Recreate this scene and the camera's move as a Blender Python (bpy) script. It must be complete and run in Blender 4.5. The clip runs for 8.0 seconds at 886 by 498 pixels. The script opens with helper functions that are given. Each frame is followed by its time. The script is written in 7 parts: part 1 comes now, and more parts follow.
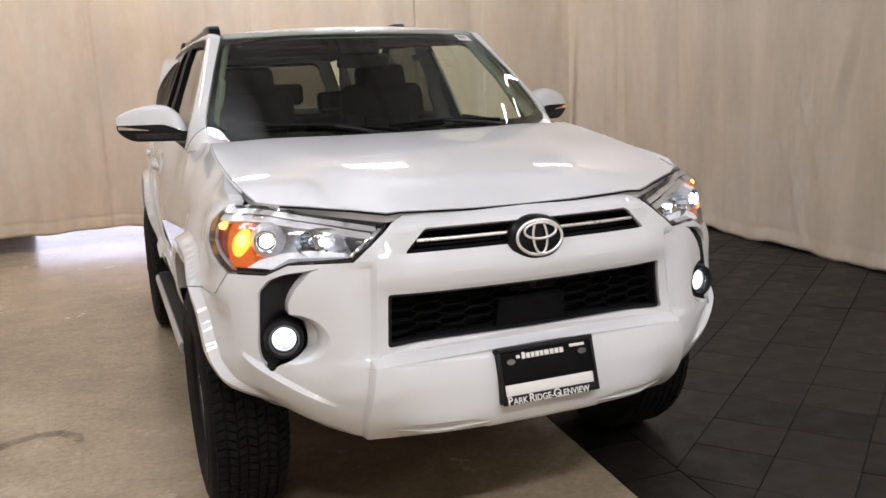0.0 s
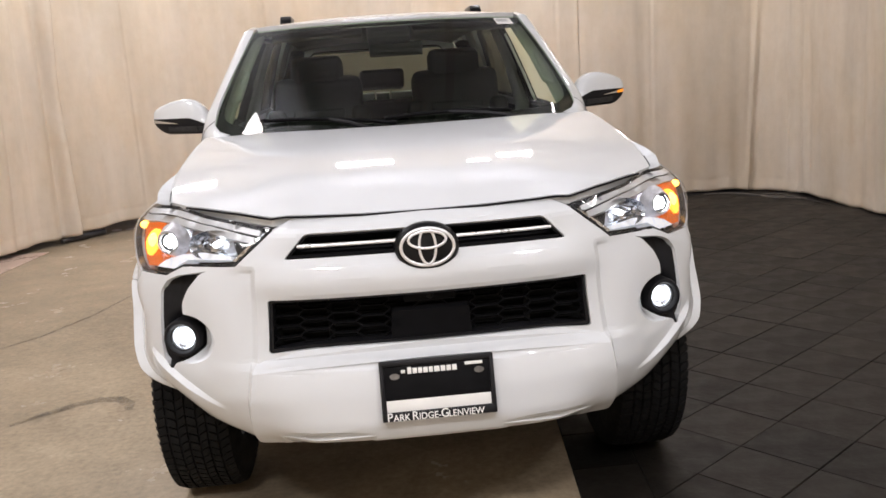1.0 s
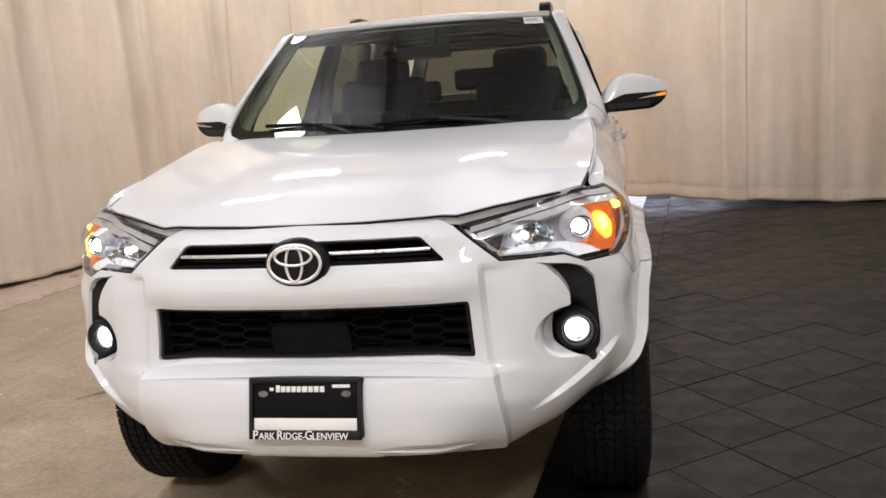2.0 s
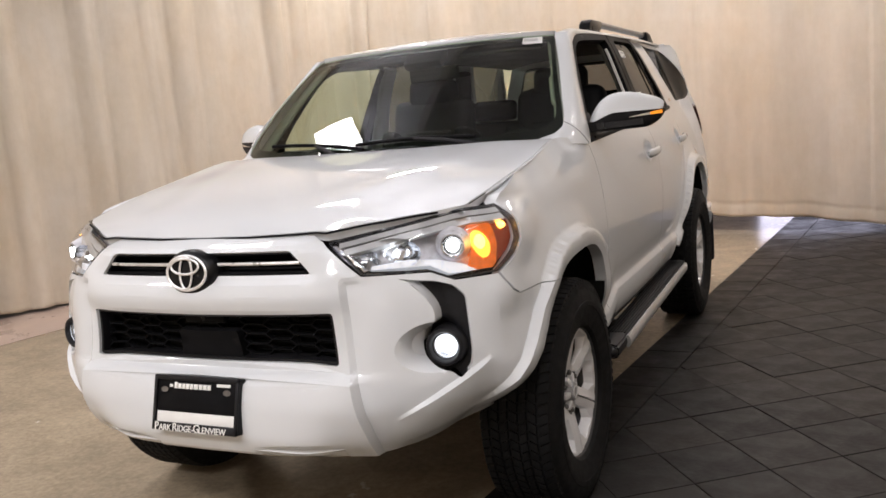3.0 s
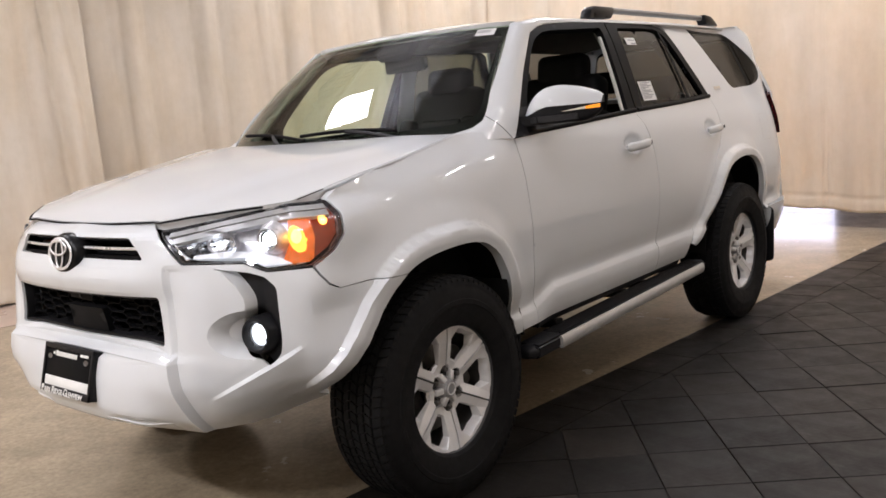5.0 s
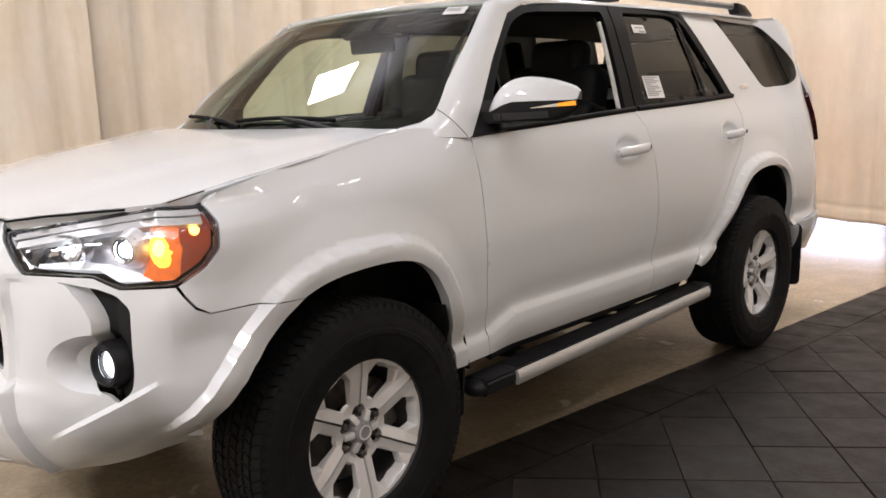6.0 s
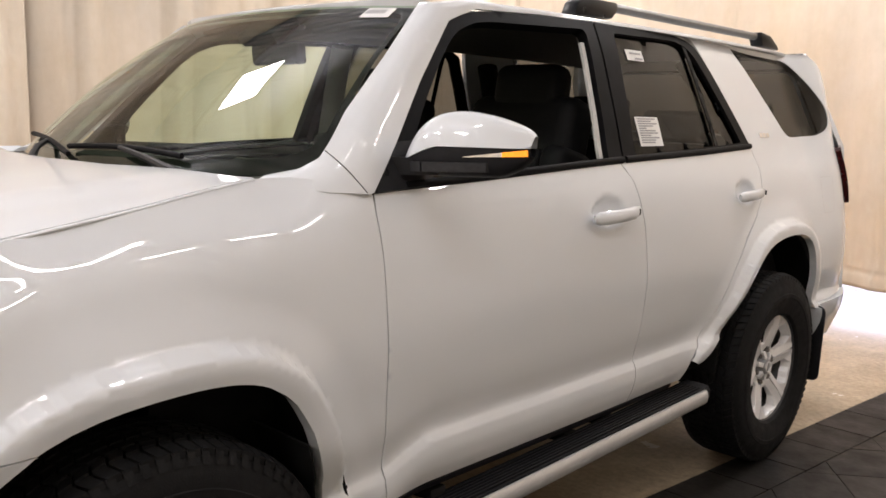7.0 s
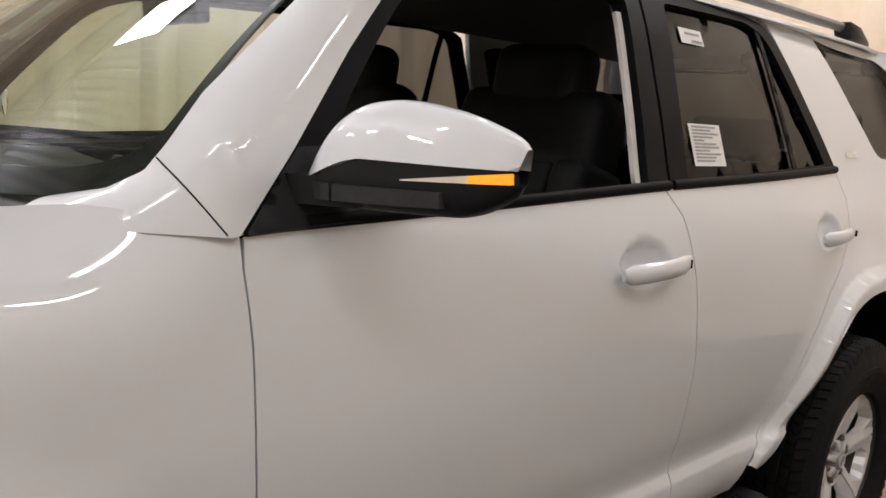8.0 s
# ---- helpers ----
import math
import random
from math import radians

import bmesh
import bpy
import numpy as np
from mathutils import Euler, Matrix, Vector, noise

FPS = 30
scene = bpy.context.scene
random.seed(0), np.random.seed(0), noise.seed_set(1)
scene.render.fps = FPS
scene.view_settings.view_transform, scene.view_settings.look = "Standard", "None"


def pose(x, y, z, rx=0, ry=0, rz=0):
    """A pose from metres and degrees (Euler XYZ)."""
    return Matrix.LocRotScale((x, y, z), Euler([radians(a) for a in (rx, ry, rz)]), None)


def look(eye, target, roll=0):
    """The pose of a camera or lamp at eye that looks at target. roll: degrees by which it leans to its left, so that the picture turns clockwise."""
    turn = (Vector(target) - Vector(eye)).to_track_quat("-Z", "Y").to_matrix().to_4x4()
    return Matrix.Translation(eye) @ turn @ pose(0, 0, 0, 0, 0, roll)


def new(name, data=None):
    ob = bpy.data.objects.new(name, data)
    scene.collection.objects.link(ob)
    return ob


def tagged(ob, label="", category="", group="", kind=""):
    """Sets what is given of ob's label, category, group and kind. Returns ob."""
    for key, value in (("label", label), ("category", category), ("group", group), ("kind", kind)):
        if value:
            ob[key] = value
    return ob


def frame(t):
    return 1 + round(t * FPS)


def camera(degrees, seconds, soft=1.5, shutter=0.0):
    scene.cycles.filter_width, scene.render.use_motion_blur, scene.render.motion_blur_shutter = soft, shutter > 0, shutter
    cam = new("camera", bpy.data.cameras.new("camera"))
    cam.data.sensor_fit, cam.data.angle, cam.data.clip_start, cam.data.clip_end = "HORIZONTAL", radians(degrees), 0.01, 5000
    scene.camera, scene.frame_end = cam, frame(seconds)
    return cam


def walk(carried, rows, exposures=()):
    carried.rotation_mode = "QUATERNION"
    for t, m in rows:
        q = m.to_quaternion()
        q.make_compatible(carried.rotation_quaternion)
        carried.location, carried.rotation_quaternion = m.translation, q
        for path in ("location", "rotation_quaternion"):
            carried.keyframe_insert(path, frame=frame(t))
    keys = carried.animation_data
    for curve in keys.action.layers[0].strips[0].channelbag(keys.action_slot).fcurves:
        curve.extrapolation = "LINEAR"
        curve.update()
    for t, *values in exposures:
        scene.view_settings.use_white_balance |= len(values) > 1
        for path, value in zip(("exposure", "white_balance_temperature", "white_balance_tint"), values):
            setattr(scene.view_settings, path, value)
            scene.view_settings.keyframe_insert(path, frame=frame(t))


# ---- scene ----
# ---------------------------------------------------------------- camera
LENS = 54.53
cam = camera(LENS, 8.0, soft=1.6)
# seconds, eye x, y, z, then yaw, pitch, roll in degrees
PATH = [
    (0, -1.170, -3.111, 1.449, -21.51, -10.47, -2.37),
    (0.5, -0.649, -3.133, 1.454, -13.49, -10.97, -3.43),
    (1, -0.146, -3.217, 1.478, -4.67, -11.56, -3.76),
    (1.5, 0.333, -3.136, 1.479, 3.36, -11.64, -3.59),
    (3, 1.771, -2.849, 1.412, 25.61, -8.89, -5.09),
    (3.5, 2.154, -2.718, 1.405, 30.90, -8.50, -3.94),
    (4, 2.502, -2.602, 1.403, 35.03, -8.12, -3.40),
    (5.5, 2.787, -1.993, 1.364, 41.74, -9.75, -4.36),
    (6, 2.742, -1.621, 1.387, 43.45, -10.16, -2.07),
    (6.5, 2.512, -1.189, 1.415, 43.50, -9.54, -0.05),
    (7, 2.311, -0.765, 1.432, 43.60, -8.98, 1.51),
    (7.5, 2.075, -0.373, 1.430, 44.81, -8.98, 3.33),
    (8, 1.814, -0.049, 1.430, 45.14, -9.26, 4.13),
]


def eye_pose(x, y, z, yaw, pitch, roll):
    ahead = Vector((-math.sin(radians(yaw)) * math.cos(radians(pitch)), math.cos(radians(yaw)) * math.cos(radians(pitch)), math.sin(radians(pitch))))
    return look((x, y, z), Vector((x, y, z)) + ahead, roll)


walk(cam, [(t, eye_pose(*row)) for t, *row in PATH], [(0.0, -0.15, 6500, 10), (0.5, 0.0, 6500, 10), (1.0, 0.03, 6550, 10), (1.5, 0.0, 6600, 10), (3.0, 0.02, 6600, 10), (4.0, 0.14, 6600, 10), (5.5, 0.26, 6400, 11), (6.0, 0.36, 6600, 10), (6.5, 0.32, 6700, 10), (7.0, 0.42, 6700, 10), (7.5, 0.40, 6650, 10), (8.0, 0.26, 6650, 10)])

# ---------------------------------------------------------------- light
world = bpy.data.worlds.new("World")
scene.world = world
world.use_nodes = True
world.node_tree.nodes["Background"].inputs[0].default_value = (0.9, 0.93, 1.0, 1)
world.node_tree.nodes["Background"].inputs[1].default_value = 0.02


def lamp_panel(x, y, z, sx, sy, power, rz=0, tilt=0):
    data = bpy.data.lights.new("tube_and_fill_light", "AREA")
    data.shape, data.size, data.size_y, data.energy, data.color = "RECTANGLE", sx, sy, power, (0.985, 0.955, 0.975)
    ob = new("tube_and_fill_light", data)
    ob.matrix_world = pose(x, y, z, tilt, 0, rz)
    return ob


# x, y, size across, size along, power, turn if any
LAMPS = [(-2.3, 0.58, 0.67, 0.67, 38, 12), (-2.45, 3.3, 0.6, 0.2, 18), (-2.4, 5.1, 0.75, 0.2, 40), (-0.2, 5.15, 0.65, 0.2, 32), (1.05, 4.85, 0.26, 0.2, 11), (1.6, 5.15, 0.55, 0.2, 33), (-3.4, -1.8, 0.8, 0.25, 36),
         (-1.6, -4.6, 0.7, 0.28, 82), (0.3, -4.6, 0.7, 0.28, 82), (2.2, -4.6, 0.7, 0.28, 58), (3.7, 4.7, 0.6, 0.15, 14), (3.7, 2.7, 0.10, 0.6, 6), (3.75, 1.7, 0.09, 0.6, 6), (3.0, 0.95, 0.10, 0.6, 8), (2.7, -0.2, 0.09, 0.7, 7), (2.0, -2.0, 0.09, 0.7, 8)]
LAMP_Z = 4.1
for lx, ly, lsx, lsy, power, *turn in LAMPS:
    lamp_panel(lx, ly, LAMP_Z, lsx, lsy, power, *turn)
    # a second lamp, added facing up above each housing, brightens the roof deck
    lamp_panel(lx, ly, LAMP_Z + 0.09, lsx, lsy, power * 0.75, tilt=180)



# ---------------------------------------------------------------- materials


def ramp(nt, src, stops):
    n = nt.nodes.new("ShaderNodeValToRGB")
    els = n.color_ramp.elements
    while len(els) < len(stops):
        els.new(0.5)
    for e, (p, c) in zip(els, stops):
        e.position, e.color = p, (*c, 1) if len(c) == 3 else c
    nt.links.new(src, n.inputs[0])
    return n.outputs[0]


def noise_tex(nt, scale, detail=4, rough=0.55, coord="Object", stretch=(1, 1, 1)):
    tc, mp, n = nt.nodes.new("ShaderNodeTexCoord"), nt.nodes.new("ShaderNodeMapping"), nt.nodes.new("ShaderNodeTexNoise")
    mp.inputs["Scale"].default_value = stretch
    n.inputs["Scale"].default_value, n.inputs["Detail"].default_value, n.inputs["Roughness"].default_value = scale, detail, rough
    nt.links.new(tc.outputs[coord], mp.inputs[0])
    nt.links.new(mp.outputs[0], n.inputs["Vector"])
    return n.outputs["Fac"]


def mat(name, color, rough=0.5, metal=0.0, coat=0.0, vary=0.0, vscale=8.0, bump=0.0, bscale=60.0, stretch=(1, 1, 1), emit=None, power=0.0, rvary=0.0, spec=0.5, sheen=0.0):
    m = bpy.data.materials.new(name)
    m.use_nodes = True
    nt = m.node_tree
    b = nt.nodes["Principled BSDF"]
    b.inputs["Base Color"].default_value = (*color, 1)
    b.inputs["Roughness"].default_value, b.inputs["Metallic"].default_value = rough, metal
    b.inputs["Coat Weight"].default_value, b.inputs["Coat Roughness"].default_value = coat, 0.03
    b.inputs["Specular IOR Level"].default_value = spec
    b.inputs["Sheen Weight"].default_value = sheen
    if vary:
        fac = noise_tex(nt, vscale, 5, 0.6, stretch=stretch)
        lo, hi = [max(0, c * (1 - vary)) for c in color], [min(1, c * (1 + vary)) for c in color]
        nt.links.new(ramp(nt, fac, [(0.3, lo), (0.7, hi)]), b.inputs["Base Color"])
    if rvary:
        fac = noise_tex(nt, vscale * 1.7, 6, 0.65, stretch=stretch)
        r = nt.nodes.new("ShaderNodeMapRange")
        r.inputs["To Min"].default_value, r.inputs["To Max"].default_value = max(0.02, rough - rvary), rough + rvary
        r.inputs["From Min"].default_value, r.inputs["From Max"].default_value = 0.3, 0.7
        nt.links.new(fac, r.inputs["Value"])
        nt.links.new(r.outputs[0], b.inputs["Roughness"])
    if bump:
        bp = nt.nodes.new("ShaderNodeBump")
        bp.inputs["Strength"].default_value, bp.inputs["Distance"].default_value = bump, 0.004
        nt.links.new(noise_tex(nt, bscale, 4, 0.6, stretch=stretch), bp.inputs["Height"])
        nt.links.new(bp.outputs[0], b.inputs["Normal"])
    if emit:
        b.inputs["Emission Color"].default_value, b.inputs["Emission Strength"].default_value = (*emit, 1), power
    return m


def glass_mat(name, tint, rough=0.0, mirror=0.046, gloss=1.0):
    """Thin glass: a clear pane that tints what is behind it and mirrors by Fresnel."""
    m = bpy.data.materials.new(name)
    m.use_nodes = True
    nt = m.node_tree
    nt.nodes.remove(nt.nodes["Principled BSDF"])
    out = nt.nodes["Material Output"]
    tr, gl, mix, fr, p5, ma = (nt.nodes.new("ShaderNode" + k) for k in ("BsdfTransparent", "BsdfGlossy", "MixShader", "LayerWeight", "Math", "Math"))
    tr.inputs[0].default_value = (*tint, 1)
    gl.inputs["Roughness"].default_value = rough
    gl.inputs[0].default_value = (gloss, gloss, gloss, 1)
    fr.inputs[0].default_value = 0.5
    p5.operation, ma.operation = "POWER", "MULTIPLY_ADD"
    p5.inputs[1].default_value, ma.inputs[1].default_value, ma.inputs[2].default_value = 4.4, 0.86, mirror
    nt.links.new(fr.outputs["Facing"], p5.inputs[0])
    nt.links.new(p5.outputs[0], ma.inputs[0])
    nt.links.new(ma.outputs[0], mix.inputs[0])
    nt.links.new(tr.outputs[0], mix.inputs[1])
    nt.links.new(gl.outputs[0], mix.inputs[2])
    nt.links.new(mix.outputs[0], out.inputs["Surface"])
    return m


PAINT = mat("white_paint", (0.72, 0.747, 0.772), 0.55, coat=1.0, rvary=0.05, vscale=2.0, spec=0.15)
PAINT.node_tree.nodes["Principled BSDF"].inputs["Coat IOR"].default_value = 1.56
BLACK = mat("black_plastic", (0.010, 0.010, 0.012), 0.5, vary=0.25, vscale=30, bump=0.08, bscale=900, spec=0.25)
GLOSSBLACK = mat("gloss_black", (0.008, 0.008, 0.009), 0.3, rvary=0.04, spec=0.22)
SATIN = mat("satin_black_trim", (0.008, 0.008, 0.009), 0.5, vary=0.2, vscale=14, spec=0.05)
RUBBER = mat("tyre_rubber", (0.0065, 0.0065, 0.007), 0.75, vary=0.35, vscale=18, bump=0.15, bscale=260, rvary=0.1, spec=0.22)
BRIGHT = mat("bright_chrome", (0.86, 0.86, 0.87), 0.3, metal=0.6, rvary=0.05)
CHROME = mat("chrome", (0.86, 0.86, 0.87), 0.08, metal=1.0, rvary=0.03)
CAPGREY = mat("grey_wheel_cap", (0.34, 0.34, 0.345), 0.35, metal=0.3, vary=0.08, vscale=40, rvary=0.06)
ALLOY = mat("machined_alloy", (0.84, 0.84, 0.85), 0.34, metal=0.25, vary=0.03, vscale=40, rvary=0.06)
# shade inside the wheel is put into this darker alloy colour
ALLOYDARK = mat("shade_dark_alloy", (0.075, 0.075, 0.077), 0.42, metal=0.45, vary=0.12, vscale=25, rvary=0.08)
SILVER = mat("silver_trim", (0.62, 0.62, 0.62), 0.4, metal=0.5, vary=0.05, vscale=20, rvary=0.06)
RAILGREY = mat("dark_grey_rail", (0.15, 0.148, 0.145), 0.38, metal=0.35, vary=0.08, vscale=20, rvary=0.06)
STEEL = mat("worn_steel", (0.2, 0.19, 0.18), 0.5, metal=0.8, vary=0.4, vscale=22)
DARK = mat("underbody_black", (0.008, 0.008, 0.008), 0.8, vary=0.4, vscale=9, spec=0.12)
FABRIC = mat("black_seat_leather", (0.007, 0.007, 0.0082), 0.6, vary=0.3, vscale=25, bump=0.2, bscale=300, spec=0.18)
DASH = mat("dark_dashboard", (0.011, 0.011, 0.012), 0.65, vary=0.2, vscale=20, bump=0.2, bscale=500, spec=0.2)
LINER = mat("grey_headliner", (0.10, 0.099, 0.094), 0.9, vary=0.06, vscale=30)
PILLAR_TRIM = mat("grey_pillar_trim", (0.26, 0.26, 0.25), 0.7, vary=0.05, vscale=20)
PAPER = mat("white_paper", (0.82, 0.82, 0.8), 0.6, vary=0.03, vscale=30)
INK = mat("grey_print", (0.36, 0.36, 0.37), 0.7, vary=0.2, vscale=90)
LETTER = mat("white_letters", (0.85, 0.85, 0.83), 0.5, vary=0.03, vscale=60)
AMBER = mat("amber_lens", (0.50, 0.09, 0.008), 0.15, coat=0.7, vary=0.3, vscale=60, emit=(1.0, 0.20, 0.015), power=0.42)
AMBER_DARK = mat("smoked_amber_lens", (0.16, 0.020, 0.006), 0.12, coat=0.8, vary=0.35, vscale=45, emit=(1.0, 0.12, 0.012), power=0.10)
AMBER_GLOW = mat("lit_amber_reflector", (0.9, 0.4, 0.05), 0.25, vary=0.3, vscale=80, emit=(1.0, 0.36, 0.04), power=2.2)
AMBER_LIT = mat("lit_amber_bulb", (0.9, 0.4, 0.05), 0.3, emit=(1.0, 0.46, 0.07), power=7.0)
DRL = mat("lit_light_strip", (0.8, 0.8, 0.85), 0.2, vary=0.2, vscale=70, emit=(0.88, 0.92, 1.0), power=0.4)
AMBER_SIDE = mat("lit_amber_signal", (0.9, 0.35, 0.04), 0.2, vary=0.2, vscale=120, emit=(1.0, 0.30, 0.02), power=0.7)
GREYPLASTIC = mat("grained_grey_plastic", (0.030, 0.030, 0.032), 0.55, vary=0.25, vscale=60, bump=0.25, bscale=700, spec=0.3)
AMBER_TAIL = mat("lit_amber_tail", (0.9, 0.35, 0.04), 0.2, vary=0.2, vscale=120, emit=(1.0, 0.33, 0.06), power=110.0)
RED = mat("red_lens", (0.060, 0.006, 0.007), 0.12, coat=0.8, vary=0.2, vscale=50)
LAMP = mat("lit_projector", (0.9, 0.9, 0.9), 0.2, emit=(0.93, 0.97, 1.0), power=22.0)
LAMP_SOFT = mat("lit_led", (0.9, 0.9, 0.9), 0.2, emit=(0.9, 0.96, 1.0), power=6.0)
LAMP_FOG = mat("lit_fog_unit", (0.9, 0.9, 0.9), 0.2, vary=0.3, vscale=90, emit=(0.9, 0.94, 1.0), power=2.6)
REFLECTOR = mat("lamp_reflector", (0.72, 0.73, 0.76), 0.16, metal=1.0, vary=0.1, vscale=60, rvary=0.08)
LAMPSILVER = mat("lamp_housing", (0.70, 0.70, 0.74), 0.35, metal=0.35, vary=0.25, vscale=35, rvary=0.1)
LAMPBLACK = mat("lamp_bezel", (0.03, 0.03, 0.033), 0.25, coat=0.4, vary=0.2, vscale=50)
WINDSHIELD = glass_mat("windshield_glass", (0.74, 0.85, 0.70))
CLEAR = glass_mat("clear_glass", (0.86, 0.9, 0.86))
PRIVACY = glass_mat("privacy_glass", (0.17, 0.17, 0.16), mirror=0.026, gloss=0.5)
LENSGLASS = glass_mat("lamp_cover", (0.94, 0.95, 0.96))


# ---------------------------------------------------------------- mesh helpers


def empty(name, loc=(0, 0, 0)):
    ob = new(name)
    ob.location = loc
    return ob


def link_mesh(name, verts, faces, material, parent=None, label="", smooth=True):
    me = bpy.data.meshes.new(name)
    me.from_pydata([tuple(v) for v in verts], [], [tuple(f) for f in faces])
    me.materials.append(material)
    if smooth:
        me.polygons.foreach_set("use_smooth", [True] * len(me.polygons))
    me.update()
    ob = new(name, me)
    if parent is not None:
        ob.parent = parent
        base, up = Vector(parent.location), parent.parent
        while up is not None:
            base, up = base + Vector(up.location), up.parent
        ob.matrix_parent_inverse = Matrix.Translation(-base)
    if label:
        ob["label"] = label
    return ob


def part(name, bm, material, parent=None, label="", smooth=0.6):
    """One bmesh as one mesh object, in world places, under a thing or a part. Edges sharper than `smooth` radians stay sharp."""
    bm.normal_update()
    if smooth:
        for e in bm.edges:
            if len(e.link_faces) == 2 and e.calc_face_angle(0) > smooth:
                e.smooth = False
        for f in bm.faces:
            f.smooth = True
    me = bpy.data.meshes.new(name)
    bm.to_mesh(me)
    bm.free()
    me.materials.append(material)
    ob = new(name, me)
    if parent is not None:
        ob.parent = parent
        base, up = Vector(parent.location), parent.parent
        while up is not None:
            base, up = base + Vector(up.location), up.parent
        ob.matrix_parent_inverse = Matrix.Translation(-base)
    if label:
        ob["label"] = label
    return ob


def box_bm(sx, sy, sz, m=Matrix(), bevel=0.0, seg=2):
    bm = bmesh.new()
    bmesh.ops.create_cube(bm, size=1, matrix=Matrix.Diagonal((sx, sy, sz, 1)))
    if bevel:
        bmesh.ops.bevel(bm, geom=bm.edges[:], offset=bevel, segments=seg, affect="EDGES", profile=0.5)
    bmesh.ops.transform(bm, matrix=m, verts=bm.verts)
    return bm


def join_bm(bm, other):
    me = bpy.data.meshes.new("tmp")
    other.to_mesh(me)
    other.free()
    bm.from_mesh(me)
    bpy.data.meshes.remove(me)
    return bm


def lathe_bm(profile, seg=48, axis="x", m=Matrix(), closed=False):
    """Turns (radius, along) pairs round an axis."""
    bm = bmesh.new()
    rings = []
    for r, a in profile:
        ring = []
        for k in range(seg):
            w = 2 * math.pi * k / seg
            c, s = r * math.cos(w), r * math.sin(w)
            ring.append(bm.verts.new({"x": (a, c, s), "y": (c, a, s), "z": (c, s, a)}[axis]))
        rings.append(ring)
    pairs = list(zip(rings, rings[1:])) + ([(rings[-1], rings[0])] if closed else [])
    for a, b in pairs:
        for k in range(seg):
            bm.faces.new((a[k], a[(k + 1) % seg], b[(k + 1) % seg], b[k]))
    bmesh.ops.remove_doubles(bm, verts=bm.verts, dist=1e-5)
    bmesh.ops.recalc_face_normals(bm, faces=bm.faces)
    bmesh.ops.transform(bm, matrix=m, verts=bm.verts)
    return bm


def tube_bm(points, radius, seg=10, flat=1.0, cap=True, up=(0, 0, 1)):
    """A round bar along points; radius may be a list. flat scales it across its second axis."""
    pts = [Vector(p) for p in points]
    rad = radius if isinstance(radius, (list, tuple)) else [radius] * len(pts)
    bm, rings = bmesh.new(), []
    for i, p in enumerate(pts):
        d = (pts[min(i + 1, len(pts) - 1)] - pts[max(i - 1, 0)]).normalized()
        a = d.cross(Vector(up))
        a = a.normalized() if a.length > 1e-4 else d.orthogonal().normalized()
        b = a.cross(d).normalized()
        rings.append([bm.verts.new(p + rad[i] * (a * math.cos(2 * math.pi * k / seg) + b * flat * math.sin(2 * math.pi * k / seg))) for k in range(seg)])
    for r, s in zip(rings, rings[1:]):
        for k in range(seg):
            bm.faces.new((r[k], r[(k + 1) % seg], s[(k + 1) % seg], s[k]))
    if cap:
        bm.faces.new(rings[0][::-1])
        bm.faces.new(rings[-1])
    bmesh.ops.recalc_face_normals(bm, faces=bm.faces)
    return bm


def prism_bm(outline, depth, m=Matrix(), bevel=0.0, seg=2):
    """A flat outline (x, y pairs) pulled along z by depth."""
    bm = bmesh.new()
    f = bm.faces.new([bm.verts.new((x, y, 0)) for x, y in outline])
    r = bmesh.ops.extrude_face_region(bm, geom=[f])
    bmesh.ops.translate(bm, vec=(0, 0, depth), verts=[v for v in r["geom"] if isinstance(v, bmesh.types.BMVert)])
    bmesh.ops.recalc_face_normals(bm, faces=bm.faces)
    if bevel:
        bmesh.ops.bevel(bm, geom=bm.edges[:], offset=bevel, segments=seg, affect="EDGES", profile=0.5)
    bmesh.ops.transform(bm, matrix=m, verts=bm.verts)
    return bm


def pchip(points):
    """A smooth curve through (key, value) pairs that does not overshoot."""
    p = np.array(points, float)
    x, y = p[:, 0], p[:, 1]
    h, s = np.diff(x), np.diff(p[:, 1]) / np.diff(x)
    m = np.zeros(len(x))
    m[0], m[-1] = s[0], s[-1]
    for i in range(1, len(x) - 1):
        if s[i - 1] * s[i] > 0:
            w1, w2 = 2 * h[i] + h[i - 1], h[i] + 2 * h[i - 1]
            m[i] = (w1 + w2) / (w1 / s[i - 1] + w2 / s[i])

    def at(q):
        q = np.asarray(q, float)
        k = np.clip(np.searchsorted(x, q) - 1, 0, len(x) - 2)
        t = np.clip((q - x[k]) / h[k], 0, 1)
        return (2 * t**3 - 3 * t**2 + 1) * y[k] + (t**3 - 2 * t**2 + t) * h[k] * m[k] + (3 * t**2 - 2 * t**3) * y[k + 1] + (t**3 - t**2) * h[k] * m[k + 1]

    return at


def spline(points):
    """A curve through (key, value) pairs whose bend changes smoothly."""
    p = np.array(points, float)
    x, y = p[:, 0], p[:, 1]
    n, h = len(x), np.diff(p[:, 0])
    A, r = np.eye(n), np.zeros(n)
    for i in range(1, n - 1):
        A[i, i - 1 : i + 2] = h[i - 1], 2 * (h[i - 1] + h[i]), h[i]
        r[i] = 6 * ((y[i + 1] - y[i]) / h[i] - (y[i] - y[i - 1]) / h[i - 1])
    M = np.linalg.solve(A, r)

    def at(q):
        q = np.clip(np.asarray(q, float), x[0], x[-1])
        k = np.clip(np.searchsorted(x, q) - 1, 0, n - 2)
        a, b = (x[k + 1] - q) / h[k], (q - x[k]) / h[k]
        return a * y[k] + b * y[k + 1] + ((a**3 - a) * M[k] + (b**3 - b) * M[k + 1]) * h[k] ** 2 / 6

    return at


